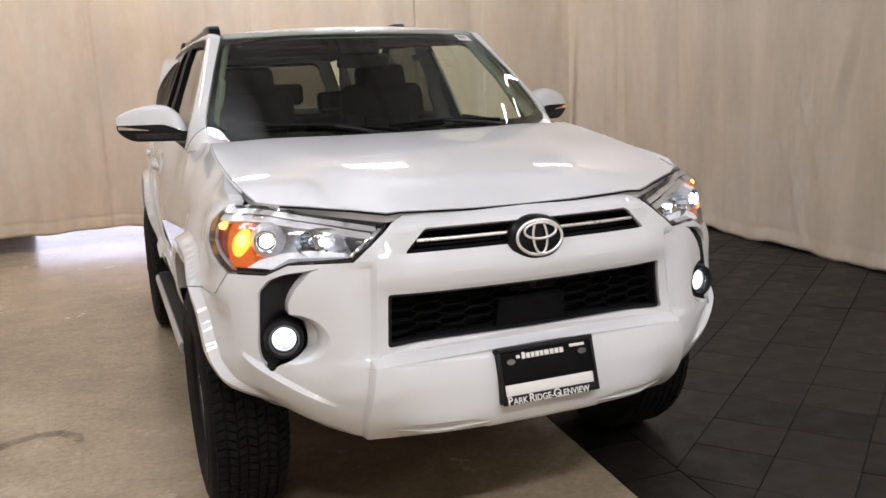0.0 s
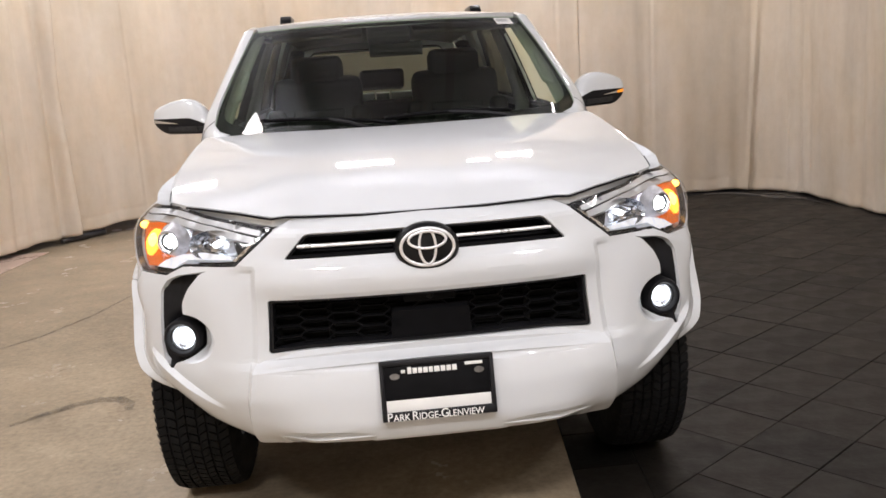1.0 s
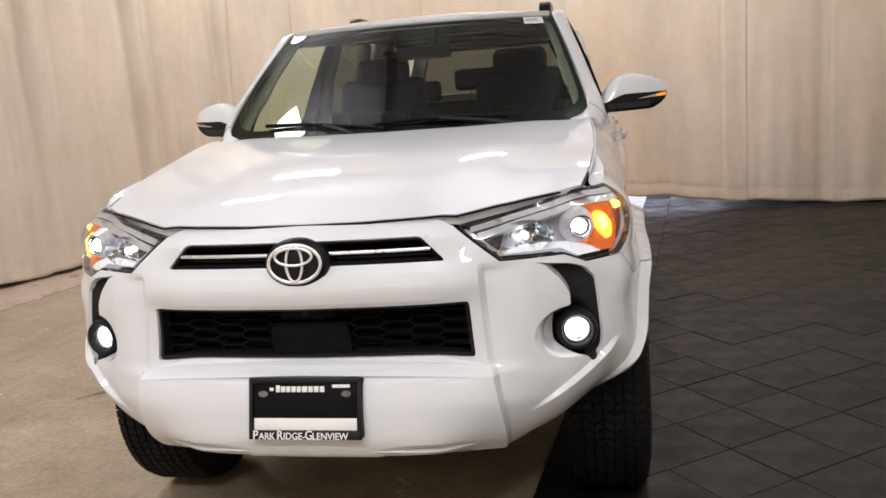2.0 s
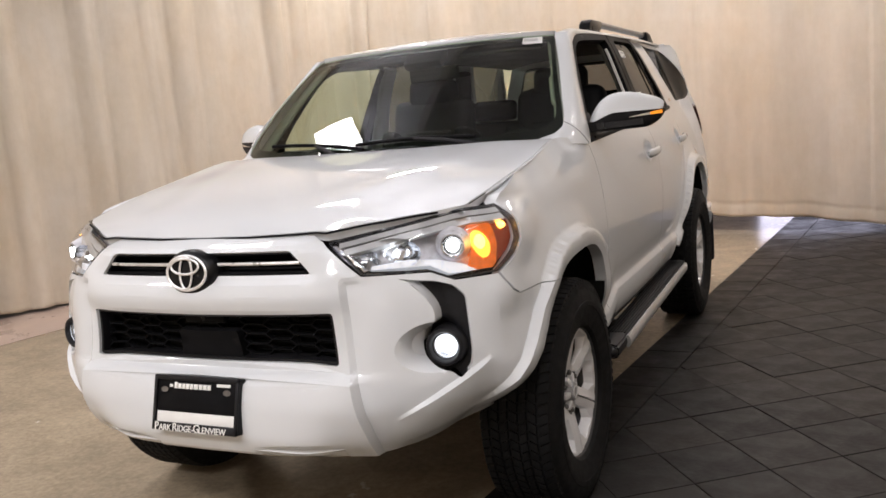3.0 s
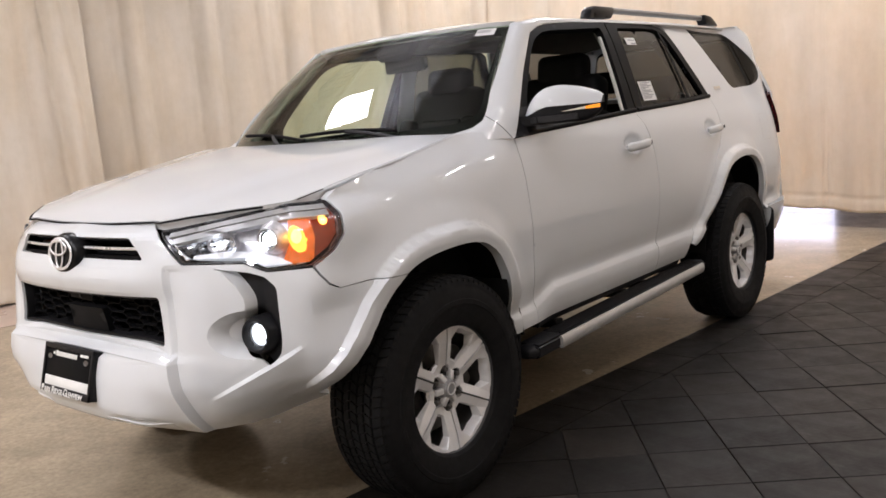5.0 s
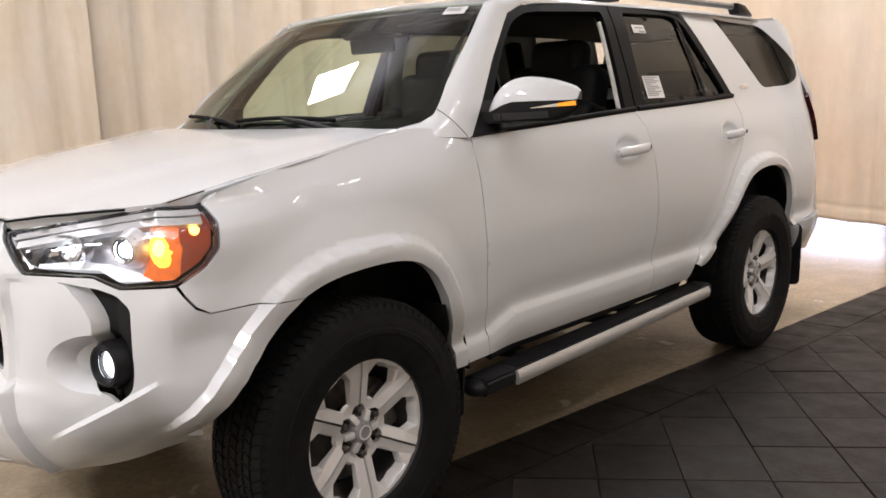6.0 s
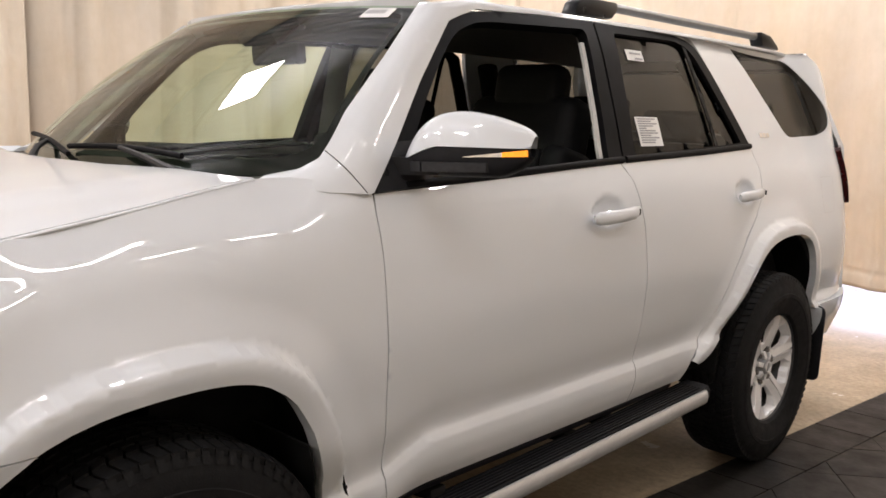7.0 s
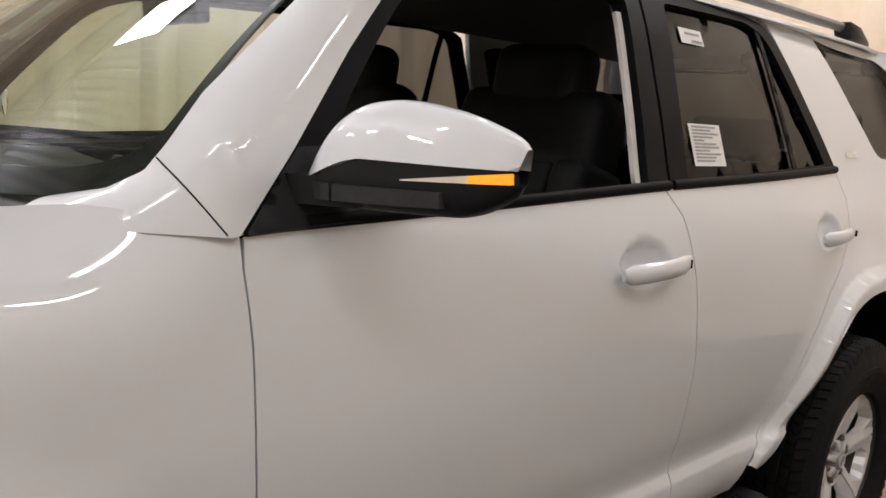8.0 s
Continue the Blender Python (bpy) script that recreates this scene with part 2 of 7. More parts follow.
def sstep(a, b, v):
    t = np.clip((np.asarray(v, float) - a) / (b - a), 0, 1)
    return t * t * (3 - 2 * t)


def inside(poly, pts):
    p, q = np.array(poly), np.asarray(pts)
    hit = np.zeros(len(q), bool)
    for (x1, y1), (x2, y2) in zip(p, np.roll(p, -1, 0)):
        c = (y1 > q[:, 1]) != (y2 > q[:, 1])
        with np.errstate(divide="ignore", invalid="ignore"):
            hit ^= c & (q[:, 0] < (x2 - x1) * (q[:, 1] - y1) / (y2 - y1) + x1)
    return hit


def near(poly, pts, closed=True):
    p, q = np.array(poly, float), np.asarray(pts, float)
    best = np.full(len(q), 1e9)
    ends = np.roll(p, -1, 0) if closed else p[1:]
    for a, b in zip(p, ends):
        ab = b - a
        t = np.clip(((q - a) @ ab) / max(ab @ ab, 1e-12), 0, 1)
        best = np.minimum(best, np.linalg.norm(q - a - t[:, None] * ab, axis=1))
    return best


def round_path(pts, r=0.03, n=4, closed=True):
    """Rounds the corners of an outline. A point may carry its own radius as a third number."""
    out, m = [], len(pts)
    for i, p in enumerate(pts):
        rr = p[2] if len(p) > 2 else r
        c = np.array(p[:2], float)
        if not closed and i in (0, m - 1) or rr == 0:
            out.append(tuple(c))
            continue
        a, b = np.array(pts[i - 1][:2], float), np.array(pts[(i + 1) % m][:2], float)
        la, lb = np.linalg.norm(a - c), np.linalg.norm(b - c)
        s, e = c + (a - c) * min(rr, la * 0.45) / la, c + (b - c) * min(rr, lb * 0.45) / lb
        for k in range(n + 1):
            t = k / n
            out.append(tuple((1 - t) ** 2 * s + 2 * t * (1 - t) * c + t * t * e))
    return out


def dense(poly, step):
    out = []
    for a, b in zip(poly, poly[1:] + poly[:1]):
        n = max(1, int(math.ceil(math.dist(a, b) / step)))
        out += [(a[0] + (b[0] - a[0]) * k / n, a[1] + (b[1] - a[1]) * k / n) for k in range(n)]
    return out


def sheet(outline, holes=(), step=0.02, lines=()):
    """Triangles that fill an outline with holes, with edges along the given lines: points of the plane and faces."""
    from mathutils.geometry import delaunay_2d_cdt
    loops = [dense(list(o), step) for o in (outline, *holes)]
    lo, hi = np.min(loops[0], 0), np.max(loops[0], 0)
    xs = np.arange(lo[0] + step / 2, hi[0], step)
    rows = []
    for j, y in enumerate(np.arange(lo[1] + step / 2, hi[1], step * 0.88)):
        rows += [(x + (step / 2 if j % 2 else 0), y) for x in xs]
    grid = np.array(rows).reshape(-1, 2)
    keep = inside(loops[0], grid) & (near(loops[0], grid) > step * 0.55)
    for h in loops[1:]:
        keep &= ~inside(h, grid) & (near(h, grid) > step * 0.55)
    open_lines = []
    for ln in lines:
        q = np.array(dense(list(ln), step)[: 1 - max(1, int(math.ceil(math.dist(ln[-1], ln[0]) / step)))] or [ln[0]]) if len(ln) > 2 else np.array(ln)
        keep &= near([tuple(v) for v in q], grid, closed=False) > step * 0.45
        clear = inside(loops[0], q)
        for lp in loops:
            clear &= near(lp, q) > step * 0.2
        for h in loops[1:]:
            clear &= ~inside(h, q)
        run = []
        for p, c in zip(q, clear):
            if c:
                run.append(tuple(p))
            else:
                open_lines.append(run)
                run = []
        open_lines.append(run)
    pts, edges = [], []
    for run in open_lines:
        n = len(pts)
        pts += run
        edges += [(n + k, n + k + 1) for k in range(len(run) - 1)]
    for lp in loops:
        n = len(pts)
        pts += lp
        edges += [(n + k, n + (k + 1) % len(lp)) for k in range(len(lp))]
    pts += [tuple(p) for p in grid[keep]]
    v, _, f, ov, _, _ = delaunay_2d_cdt([Vector(p) for p in pts], edges, [], 0, 1e-6)
    vv = np.array([tuple(p) for p in v])
    ff = np.array([tuple(t) for t in f])
    mid = vv[ff].mean(1)
    ok = inside(loops[0], mid)
    for h in loops[1:]:
        ok &= ~inside(h, mid)
    ff = ff[ok]
    a, b, c = vv[ff[:, 0]], vv[ff[:, 1]], vv[ff[:, 2]]
    flip = (b[:, 0] - a[:, 0]) * (c[:, 1] - a[:, 1]) - (b[:, 1] - a[:, 1]) * (c[:, 0] - a[:, 0]) < 0
    ff[flip] = ff[flip][:, ::-1]
    return vv, ff


def lifted(name, flat, lift, material, parent, label="", flange=0.02, side=1, inward=None, crease=0.0):
    """A skin panel: the flat triangles put on a surface, its border folded inwards by `flange`. side -1 mirrors it to x < 0."""
    vv, ff = flat
    P = lift(vv[:, 0], vv[:, 1])
    e = 1e-3
    n = np.cross(lift(vv[:, 0] + e, vv[:, 1]) - P, lift(vv[:, 0], vv[:, 1] + e) - P)
    n /= np.linalg.norm(n, axis=1, keepdims=True) + 1e-12
    tri = np.cross(P[ff[:, 1]] - P[ff[:, 0]], P[ff[:, 2]] - P[ff[:, 0]])
    if (tri * n[ff[:, 0]]).sum() < 0:
        n = -n
    if inward is not None and (n @ np.array(inward)).sum() > 0:
        n, ff = -n, ff[:, ::-1]
    count = {}
    for t in ff:
        for a, b in ((t[0], t[1]), (t[1], t[2]), (t[2], t[0])):
            count[(a, b)] = count.get((a, b), 0) + 1
    border = [k for k in count if (k[1], k[0]) not in count]
    V, Fc = [tuple(p) for p in P], [tuple(t) for t in ff]
    if flange:
        idx, r = {}, min(0.0035, flange / 3)
        for a, b in border:
            for q in (a, b):
                if q not in idx:
                    idx[q] = len(V)
                    V += [tuple(P[q]), tuple(P[q] - n[q] * flange)]
        for a, b in border:
            Fc.append((idx[a], idx[a] + 1, idx[b] + 1, idx[b]))
    if side < 0:
        V, Fc = [(-x, y, z) for x, y, z in V], [f[::-1] for f in Fc]
    ob = link_mesh(name, V, Fc, material, parent, label)
    if crease:
        ob.data.set_sharp_from_angle(angle=crease)
    return ob


def grid_bm(fn, nu, nv, closed_u=False):
    bm = bmesh.new()
    vs = [[bm.verts.new(fn(i / (nu - (0 if closed_u else 1)), j / (nv - 1))) for j in range(nv)] for i in range(nu)]
    for i in range(nu if closed_u else nu - 1):
        for j in range(nv - 1):
            bm.faces.new((vs[i][j], vs[(i + 1) % nu][j], vs[(i + 1) % nu][j + 1], vs[i][j + 1]))
    return bm


def solid(bm, t):
    """Gives a sheet a thickness, against its normals."""
    bm.normal_update()
    r = bmesh.ops.solidify(bm, geom=bm.faces[:], thickness=t)
    return bm


# ---------------------------------------------------------------- the car's skin as a surface
# The car stands along y, its nose towards -y, its front axle over y = 0; its left side is x > 0.
# Skin = plan line + outward offset d(u, z); u runs from the nose's middle round the corner along the side to the tail.
WHEELBASE, HUB_Z = 2.79, 0.404
_plan = [(0, -0.90), (0.2, -0.895), (0.4, -0.878), (0.53, -0.842), (0.65, -0.775), (0.75, -0.685), (0.825, -0.575), (0.868, -0.45), (0.89, -0.30), (0.90, -0.10),
         (0.90, 0.5), (0.90, 1.2), (0.90, 2.0), (0.90, 2.8), (0.90, 3.3), (0.885, 3.56), (0.84, 3.76), (0.76, 3.88), (0.55, 3.93), (0.28, 3.95), (0, 3.955)]


def _plan_line():
    p = np.array(_plan)
    t = np.r_[0, np.cumsum(np.linalg.norm(np.diff(p, axis=0), axis=1))]
    fx, fy = pchip(np.c_[t, p[:, 0]]), pchip(np.c_[t, p[:, 1]])
    tt = np.linspace(0, t[-1], 1600)
    q = np.c_[fx(tt), fy(tt)]
    for _ in range(60):
        q[1:-1] = (q[:-2] + 2 * q[1:-1] + q[2:]) / 4
        q[0, 1], q[-1, 1] = q[1, 1], q[-2, 1]
    u = np.r_[0, np.cumsum(np.linalg.norm(np.diff(q, axis=0), axis=1))]
    tan = np.gradient(q, axis=0)
    tan /= np.linalg.norm(tan, axis=1, keepdims=True)
    return u, q, np.c_[tan[:, 1], -tan[:, 0]]


PU, PQ, PN = _plan_line()


def U(x, y):
    """The plan parameter nearest to a place."""
    return float(PU[np.argmin((PQ[:, 0] - x) ** 2 + (PQ[:, 1] - y) ** 2)])


def uy(y):
    return U(0.9, y)


# half width of the body over height, at the doors
door_profile = pchip([(0.40, 0.80), (0.46, 0.835), (0.50, 0.857), (0.54, 0.873), (0.58, 0.8805), (0.615, 0.8785), (0.630, 0.8675), (0.645, 0.8655), (0.67, 0.869), (0.72, 0.880), (0.80, 0.890), (0.90, 0.896),
                      (1.00, 0.893), (1.10, 0.884), (1.18, 0.869), (1.24, 0.848), (1.29, 0.824), (1.40, 0.783), (1.55, 0.726), (1.66, 0.681), (1.74, 0.640)])
_upper = spline([(0.66, 0.866), (0.72, 0.880), (0.80, 0.890), (0.90, 0.896), (1.00, 0.893), (1.10, 0.884), (1.18, 0.869), (1.24, 0.848), (1.29, 0.824), (1.40, 0.783), (1.55, 0.726), (1.66, 0.681), (1.74, 0.640)])
_lower = door_profile


def door_profile(z):
    w = sstep(0.70, 0.78, z)
    return _lower(z) * (1 - w) + _upper(z) * w


# how far the shoulder line leaves that width along the car
belt_shift = spline([(-0.6, -0.03), (0.0, -0.018), (0.56, -0.020), (1.2, -0.004), (1.6, 0.0), (2.0, -0.008), (2.67, -0.045), (3.2, -0.07), (3.6, -0.085), (3.9, -0.11)])
# the hood's seam: height and half width along the car
seam_z = spline([(-0.70, 1.112), (-0.557, 1.140), (-0.3, 1.192), (0.0, 1.242), (0.272, 1.287), (0.45, 1.300)])
seam_x = spline([(-0.70, 0.722), (-0.557, 0.752), (-0.3, 0.782), (0.0, 0.787), (0.272, 0.769), (0.45, 0.748)])
LIP_F = [(-0.66, 0.50), (-0.545, 0.575), (-0.455, 0.665), (-0.375, 0.785), (-0.27, 0.872), (-0.13, 0.905), (0.03, 0.916), (0.17, 0.905), (0.26, 0.845), (0.335, 0.69), (0.385, 0.50), (0.395, 0.40)]
LIP_R = [(2.115, 0.540), (2.160, 0.552), (2.213, 0.580), (2.280, 0.645), (2.372, 0.748), (2.457, 0.846), (2.565, 0.929), (2.70, 0.957), (2.82, 0.965), (3.0, 0.955), (3.075, 0.91), (3.115, 0.80), (3.16, 0.62), (3.20, 0.42)]


def _smooth_line(pts, n=6):
    p = np.array(pts, float)
    t = np.r_[0, np.cumsum(np.linalg.norm(np.diff(p, axis=0), axis=1))]
    tt = np.linspace(0, t[-1], n * len(pts))
    q = np.c_[np.interp(tt, t, p[:, 0]), np.interp(tt, t, p[:, 1])]
    for _ in range(14):
        q[1:-1] = (q[:-2] + 2 * q[1:-1] + q[2:]) / 4
    return [tuple(v) for v in q]


LIP_F, LIP_R = _smooth_line(LIP_F), _smooth_line(LIP_R)


def crease_dip(y):
    return 0.06 * (1 - sstep(0.52, 0.74, y))


def side_x(y, z):
    """Half width of the flank, flares left out."""
    w = 0.3 + 0.7 * sstep(0.75, 1.28, z)
    # the lower crease dips towards the front wheel
    x = door_profile(z + crease_dip(y) * (1 - sstep(0.66, 0.80, z))) + belt_shift(y) * w
    # the fender rolls over to the hood
    r = np.clip((z - (seam_z(y) - 0.23)) / 0.23, 0, 1.25)
    roll = 1 - sstep(0.30, 0.52, y)
    return x + roll * r**2.9 * (seam_x(y) - x)


LIPS = [[(uy(a), b) for a, b in lip] for lip in (LIP_F, LIP_R)]
FLARE_IN, FLARE_OUT = (0.056, 0.046), (0.074, 0.062)


def flare(u, z):
    """How far the wheel-arch flares stand out."""
    y = np.interp(u, PU, PQ[:, 1])
    q = np.c_[np.ravel(u), np.ravel(z)]
    yq = np.ravel(y)
    out = np.zeros(len(q))
    for lip, h, d0, d1 in zip(LIPS, (0.060, 0.050), FLARE_IN, FLARE_OUT):
        d = near(lip, q, closed=False)
        d = np.where(inside(lip + [(lip[-1][0], -1), (lip[0][0], -1)], q), 0, d)
        fall = 0.62 * np.clip((d1 - d) / (d1 - d0), 0, 1) + 0.38 * (1 - sstep(d0 - 0.02, d1 + 0.10, d))
        ends = np.where(yq > 1.5, np.where(yq < 2.4, 0.45 + 0.55 * sstep(0.54, 0.82, q[:, 1]), 1), np.where(yq > 0.1, 0.25 + 0.75 * sstep(0.48, 0.76, q[:, 1]), 1))
        out = np.maximum(out, h * ends * fall * (0.90 + 0.10 * sstep(0.0, 0.03, d)))
    return out.reshape(np.shape(y)) * (0.74 + 0.26 * sstep(-0.50, -0.25, y))


# offsets of the nose at stations along u
_nose = [
    (0.0, [(0.40, -0.16), (0.445, -0.06), (0.475, 0.0), (0.54, 0.022), (0.60, 0.018), (0.66, 0.004), (0.70, -0.012), (0.735, -0.03), (0.87, -0.005), (0.90, 0.015), (0.935, 0.022), (0.97, 0.012), (1.0, -0.012), (1.06, -0.016), (1.08, -0.03), (1.10, -0.075), (1.115, -0.11)]),
    (0.34, [(0.40, -0.16), (0.445, -0.065), (0.475, -0.005), (0.54, 0.018), (0.60, 0.016), (0.66, 0.004), (0.70, -0.012), (0.735, -0.03), (0.87, -0.012), (0.90, 0.006), (0.935, 0.012), (0.97, 0.002), (1.0, -0.018), (1.06, -0.026), (1.08, -0.045), (1.10, -0.09), (1.115, -0.12)]),
    (0.475, [(0.40, -0.14), (0.455, -0.07), (0.50, -0.022), (0.56, 0.008), (0.62, 0.022), (0.70, 0.01), (0.78, -0.004), (0.87, -0.008), (0.93, 0.0), (0.98, -0.010), (1.02, -0.028), (1.06, -0.05), (1.10, -0.10)]),
    (0.565, [(0.40, -0.14), (0.455, -0.06), (0.50, -0.02), (0.56, 0.012), (0.62, 0.03), (0.70, 0.028), (0.78, 0.02), (0.87, 0.008), (0.93, -0.003), (0.99, -0.022), (1.04, -0.04), (1.10, -0.10)]),
    (0.70, [(0.42, -0.13), (0.47, -0.07), (0.53, -0.012), (0.60, 0.022), (0.66, 0.03), (0.72, 0.02), (0.80, 0.012), (0.88, 0.006), (0.95, -0.008), (1.0, -0.03), (1.05, -0.05), (1.12, -0.10)]),
    (0.86, [(0.44, -0.14), (0.50, -0.08), (0.56, -0.02), (0.62, 0.022), (0.70, 0.038), (0.80, 0.032), (0.88, 0.022), (0.95, 0.010), (1.02, -0.014), (1.08, -0.042), (1.13, -0.098)]),
    (1.0, [(0.44, -0.16), (0.52, -0.085), (0.58, -0.02), (0.64, 0.02), (0.70, 0.034), (0.80, 0.032), (0.88, 0.042), (0.95, 0.034), (1.02, 0.034), (1.075, 0.022), (1.11, -0.010), (1.14, -0.055)]),
]
_nose_u = [k for k, _ in _nose] + [uy(-0.20), uy(0.0), uy(0.2)]
_nose_f = [pchip(p) for _, p in _nose]


FOG_U, FOG_Z = 0.745, 0.767
skid_end = lambda z: np.interp(z, [0.45, 0.53, 0.62, 0.72, 0.97], [0.545, 0.528, 0.508, 0.497, 0.485])
ledge_z = lambda u: 0.564 + 0.52 * (u - 0.609)
under_z = lambda u: np.interp(u, [0.60, 0.77, 0.86, 0.94, 1.05], [0.475, 0.522, 0.556, 0.590, 0.60])


def skin_d(u, z):
    u, z = np.asarray(u, float), np.asarray(z, float)
    y = np.interp(u, PU, PQ[:, 1])
    side = side_x(np.maximum(y, -0.2), z) - 0.90
    tail = sstep(uy(3.25), uy(3.6), u)
    side = side * (1 - 0.35 * tail)
    D = [f(z) for f in _nose_f] + [side_x(np.full_like(z, v), z) - 0.90 for v in (-0.20, 0.0, 0.2)]
    D, K = np.stack(D), np.array(_nose_u)
    k = np.clip(np.searchsorted(K, u) - 1, 0, len(K) - 2)
    cols = np.arange(u.size).reshape(u.shape)
    flat = D.reshape(len(K), -1)
    g = lambda i: flat[i.ravel(), cols.ravel()].reshape(u.shape)
    k0, k3 = np.maximum(k - 1, 0), np.minimum(k + 2, len(K) - 1)
    h = K[k + 1] - K[k]
    t = np.clip((u - K[k]) / h, 0, 1)
    m1 = (g(k + 1) - g(k0)) / np.maximum(K[k + 1] - K[k0], 1e-6) * h
    m2 = (g(k3) - g(k)) / np.maximum(K[k3] - K[k], 1e-6) * h
    front = (2 * t**3 - 3 * t**2 + 1) * g(k) + (t**3 - 2 * t**2 + t) * m1 + (3 * t**2 - 2 * t**3) * g(k + 1) + (t**3 - t**2) * m2
    d = np.where(u < K[-2], front, side)
    d = d + flare(u, z) * sstep(0.86, 0.98, u)
    # skid plate: a step at its ends
    ue = skid_end(z)
    d = d + 0.030 * np.clip(1 - (u - ue) / 0.020, 0, 1) * (1 - sstep(0.690, 0.716, z))
    # above it the corner folds back at the same line
    d = d - 0.013 * np.clip((u - ue) / 0.018, 0, 1) * np.clip(1 - (u - ue - 0.018) / 0.13, 0, 1) * sstep(0.69, 0.72, z) * (1 - sstep(0.955, 0.985, z))
    # two shallow pads in the lower lip
    d = d - 0.007 * np.clip((u - 0.185) / 0.008, 0, 1) * np.clip((0.455 - u) / 0.008, 0, 1) * np.clip((0.496 - z) / 0.008, 0, 1)
    # cone that runs in to the fog lamp, with a crisp rim
    r = np.hypot((u - FOG_U) / np.where(u < FOG_U, 0.120, 0.085), (z - FOG_Z) / 0.072)
    d = d - 0.062 * np.clip((1 - r) / 0.45, 0, 1) * np.clip(0.25 + (u - FOG_U + 0.12) / 0.13, 0.25, 1)
    # crease that climbs from the lower corner to the fog lamp
    line = z - ledge_z(u)
    d = d + 0.017 * np.where(line > 0, np.clip(1 - line / 0.012, 0, 1), np.clip(1 + line / 0.13, 0, 1)) * np.clip((u - 0.60) / 0.12, 0, 1) * (1 - sstep(0.83, 0.92, u))
    # soft fold down the corner below the headlight
    d = d + 0.008 * np.clip(1 - np.abs(u - 0.932) / 0.085, 0, 1) * sstep(0.57, 0.64, z) * (1 - sstep(0.90, 0.955, z))
    # the lower corner turns under
    d = d - 0.40 * np.maximum(0, under_z(u) - z) * sstep(0.56, 0.64, u) * (1 - sstep(1.0, 1.06, u))
    # hand recesses behind the door handles
    for yc, zc in ((1.475, 1.146), (2.485, 1.156)):
        q = ((y - yc) / 0.092) ** 2 + ((z - zc) / 0.045) ** 2
        d = d - 0.022 * np.clip(1 - q, 0, 1) ** 0.55
    return d


def skin(u, z):
    """The place on the skin."""
    u, z = np.asarray(u, float), np.asarray(z, float)
    d = skin_d(u, z)
    c = np.stack([np.interp(u, PU, PQ[:, i]) for i in (0, 1)], -1)
    n = np.stack([np.interp(u, PU, PN[:, i]) for i in (0, 1)], -1)
    n /= np.linalg.norm(n, axis=-1, keepdims=True)
    p = c + n * d[..., None]
    return np.concatenate([p, z[..., None]], -1)


def skin_off(off):
    def at(u, z):
        p = skin(u, z)
        n = np.stack([np.interp(np.asarray(u, float), PU, PN[:, i]) for i in (0, 1)], -1)
        p[..., :2] += n * off
        return p
    return at


hood_c = spline([(-0.84, 1.098), (-0.80, 1.110), (-0.7, 1.142), (-0.5, 1.188), (-0.2, 1.242), (0.0, 1.268), (0.2, 1.290), (0.35, 1.300)])


def hood_z(x, y):
    ax = np.abs(x)
    w = np.clip(ax / seam_x(y), 0, 1.05)
    edge = seam_z(y)
    z = hood_c(y) + (edge - hood_c(y)) * w**2.6
    # power bulge between two faint creases
    cx = 0.36 + 0.26 * sstep(-0.8, 0.25, y)
    return z + 0.006 * (1 - sstep(cx - 0.09, cx + 0.10, ax)) * sstep(-0.8, -0.45, y)


def hood_lift(x, y):
    return np.stack([x, y, hood_z(x, y)], -1)


ws_bottom_y = spline([(0, 0.20), (0.4, 0.25), (0.65, 0.345), (0.77, 0.43)])
ws_top_y = spline([(0, 0.80), (0.3, 0.82), (0.5, 0.86), (0.60, 0.90)])


def windshield(s, t):
    """s across from -1 to 1, t from the cowl up to the roof."""
    s, t = np.asarray(s, float), np.asarray(t, float)
    xb, xt = 0.765 * s, 0.602 * s
    yb, yt = ws_bottom_y(np.abs(xb)), ws_top_y(np.abs(xt))
    zb, zt = 1.262 + 0.028 * s**2, 1.724 - 0.010 * s**2
    bow = 0.030 * 4 * t * (1 - t)
    return np.stack([xb + (xt - xb) * t, yb + (yt - yb) * t - bow * 0.6, zb + (zt - zb) * t + bow * 0.7], -1)


roof_c = spline([(0.78, 1.722), (0.84, 1.738), (0.92, 1.757), (1.05, 1.772), (1.4, 1.794), (2.0, 1.808), (2.8, 1.806), (3.4, 1.792), (3.75, 1.775)])


def roof_z(x, y):
    return roof_c(y) - (0.012 + 0.043 * sstep(0.80, 1.15, y)) * (np.abs(x) / 0.60) ** 2.8


# ---------------------------------------------------------------- the place: floor, curtains, ceiling
CURTAIN = [(-5.3, -3.0, 0.03), (-5.25, -0.5, 0.03), (-5.05, 1.2, 0.03), (-4.75, 2.2, 0.03), (-4.05, 3.9, 0.04), (-3.6, 5.2, 0.05), (-3.2, 6.1, 0.09), (-2.6, 6.42, 0.14), (-1.7, 6.42, 0.17), (-0.6, 6.3, 0.175), (0.3, 6.2, 0.17), (1.2, 6.1, 0.13),
           (2.2, 6.0, 0.05), (3.2, 5.88, 0.03), (3.98, 5.76, 0.025), (4.29, 5.3, 0.025), (4.31, 4.3, 0.02), (4.19, 2.4, 0.02), (4.04, 1.3, 0.02), (4.0, 0.0, 0.02), (4.2, -3.0, 0.02)]
CEIL_Z = 5.3
BEIGE = mat("beige_epoxy_floor", (0.36, 0.293, 0.207), 0.24, vary=0.16, vscale=1.3, rvary=0.05, bump=0.03, bscale=40)
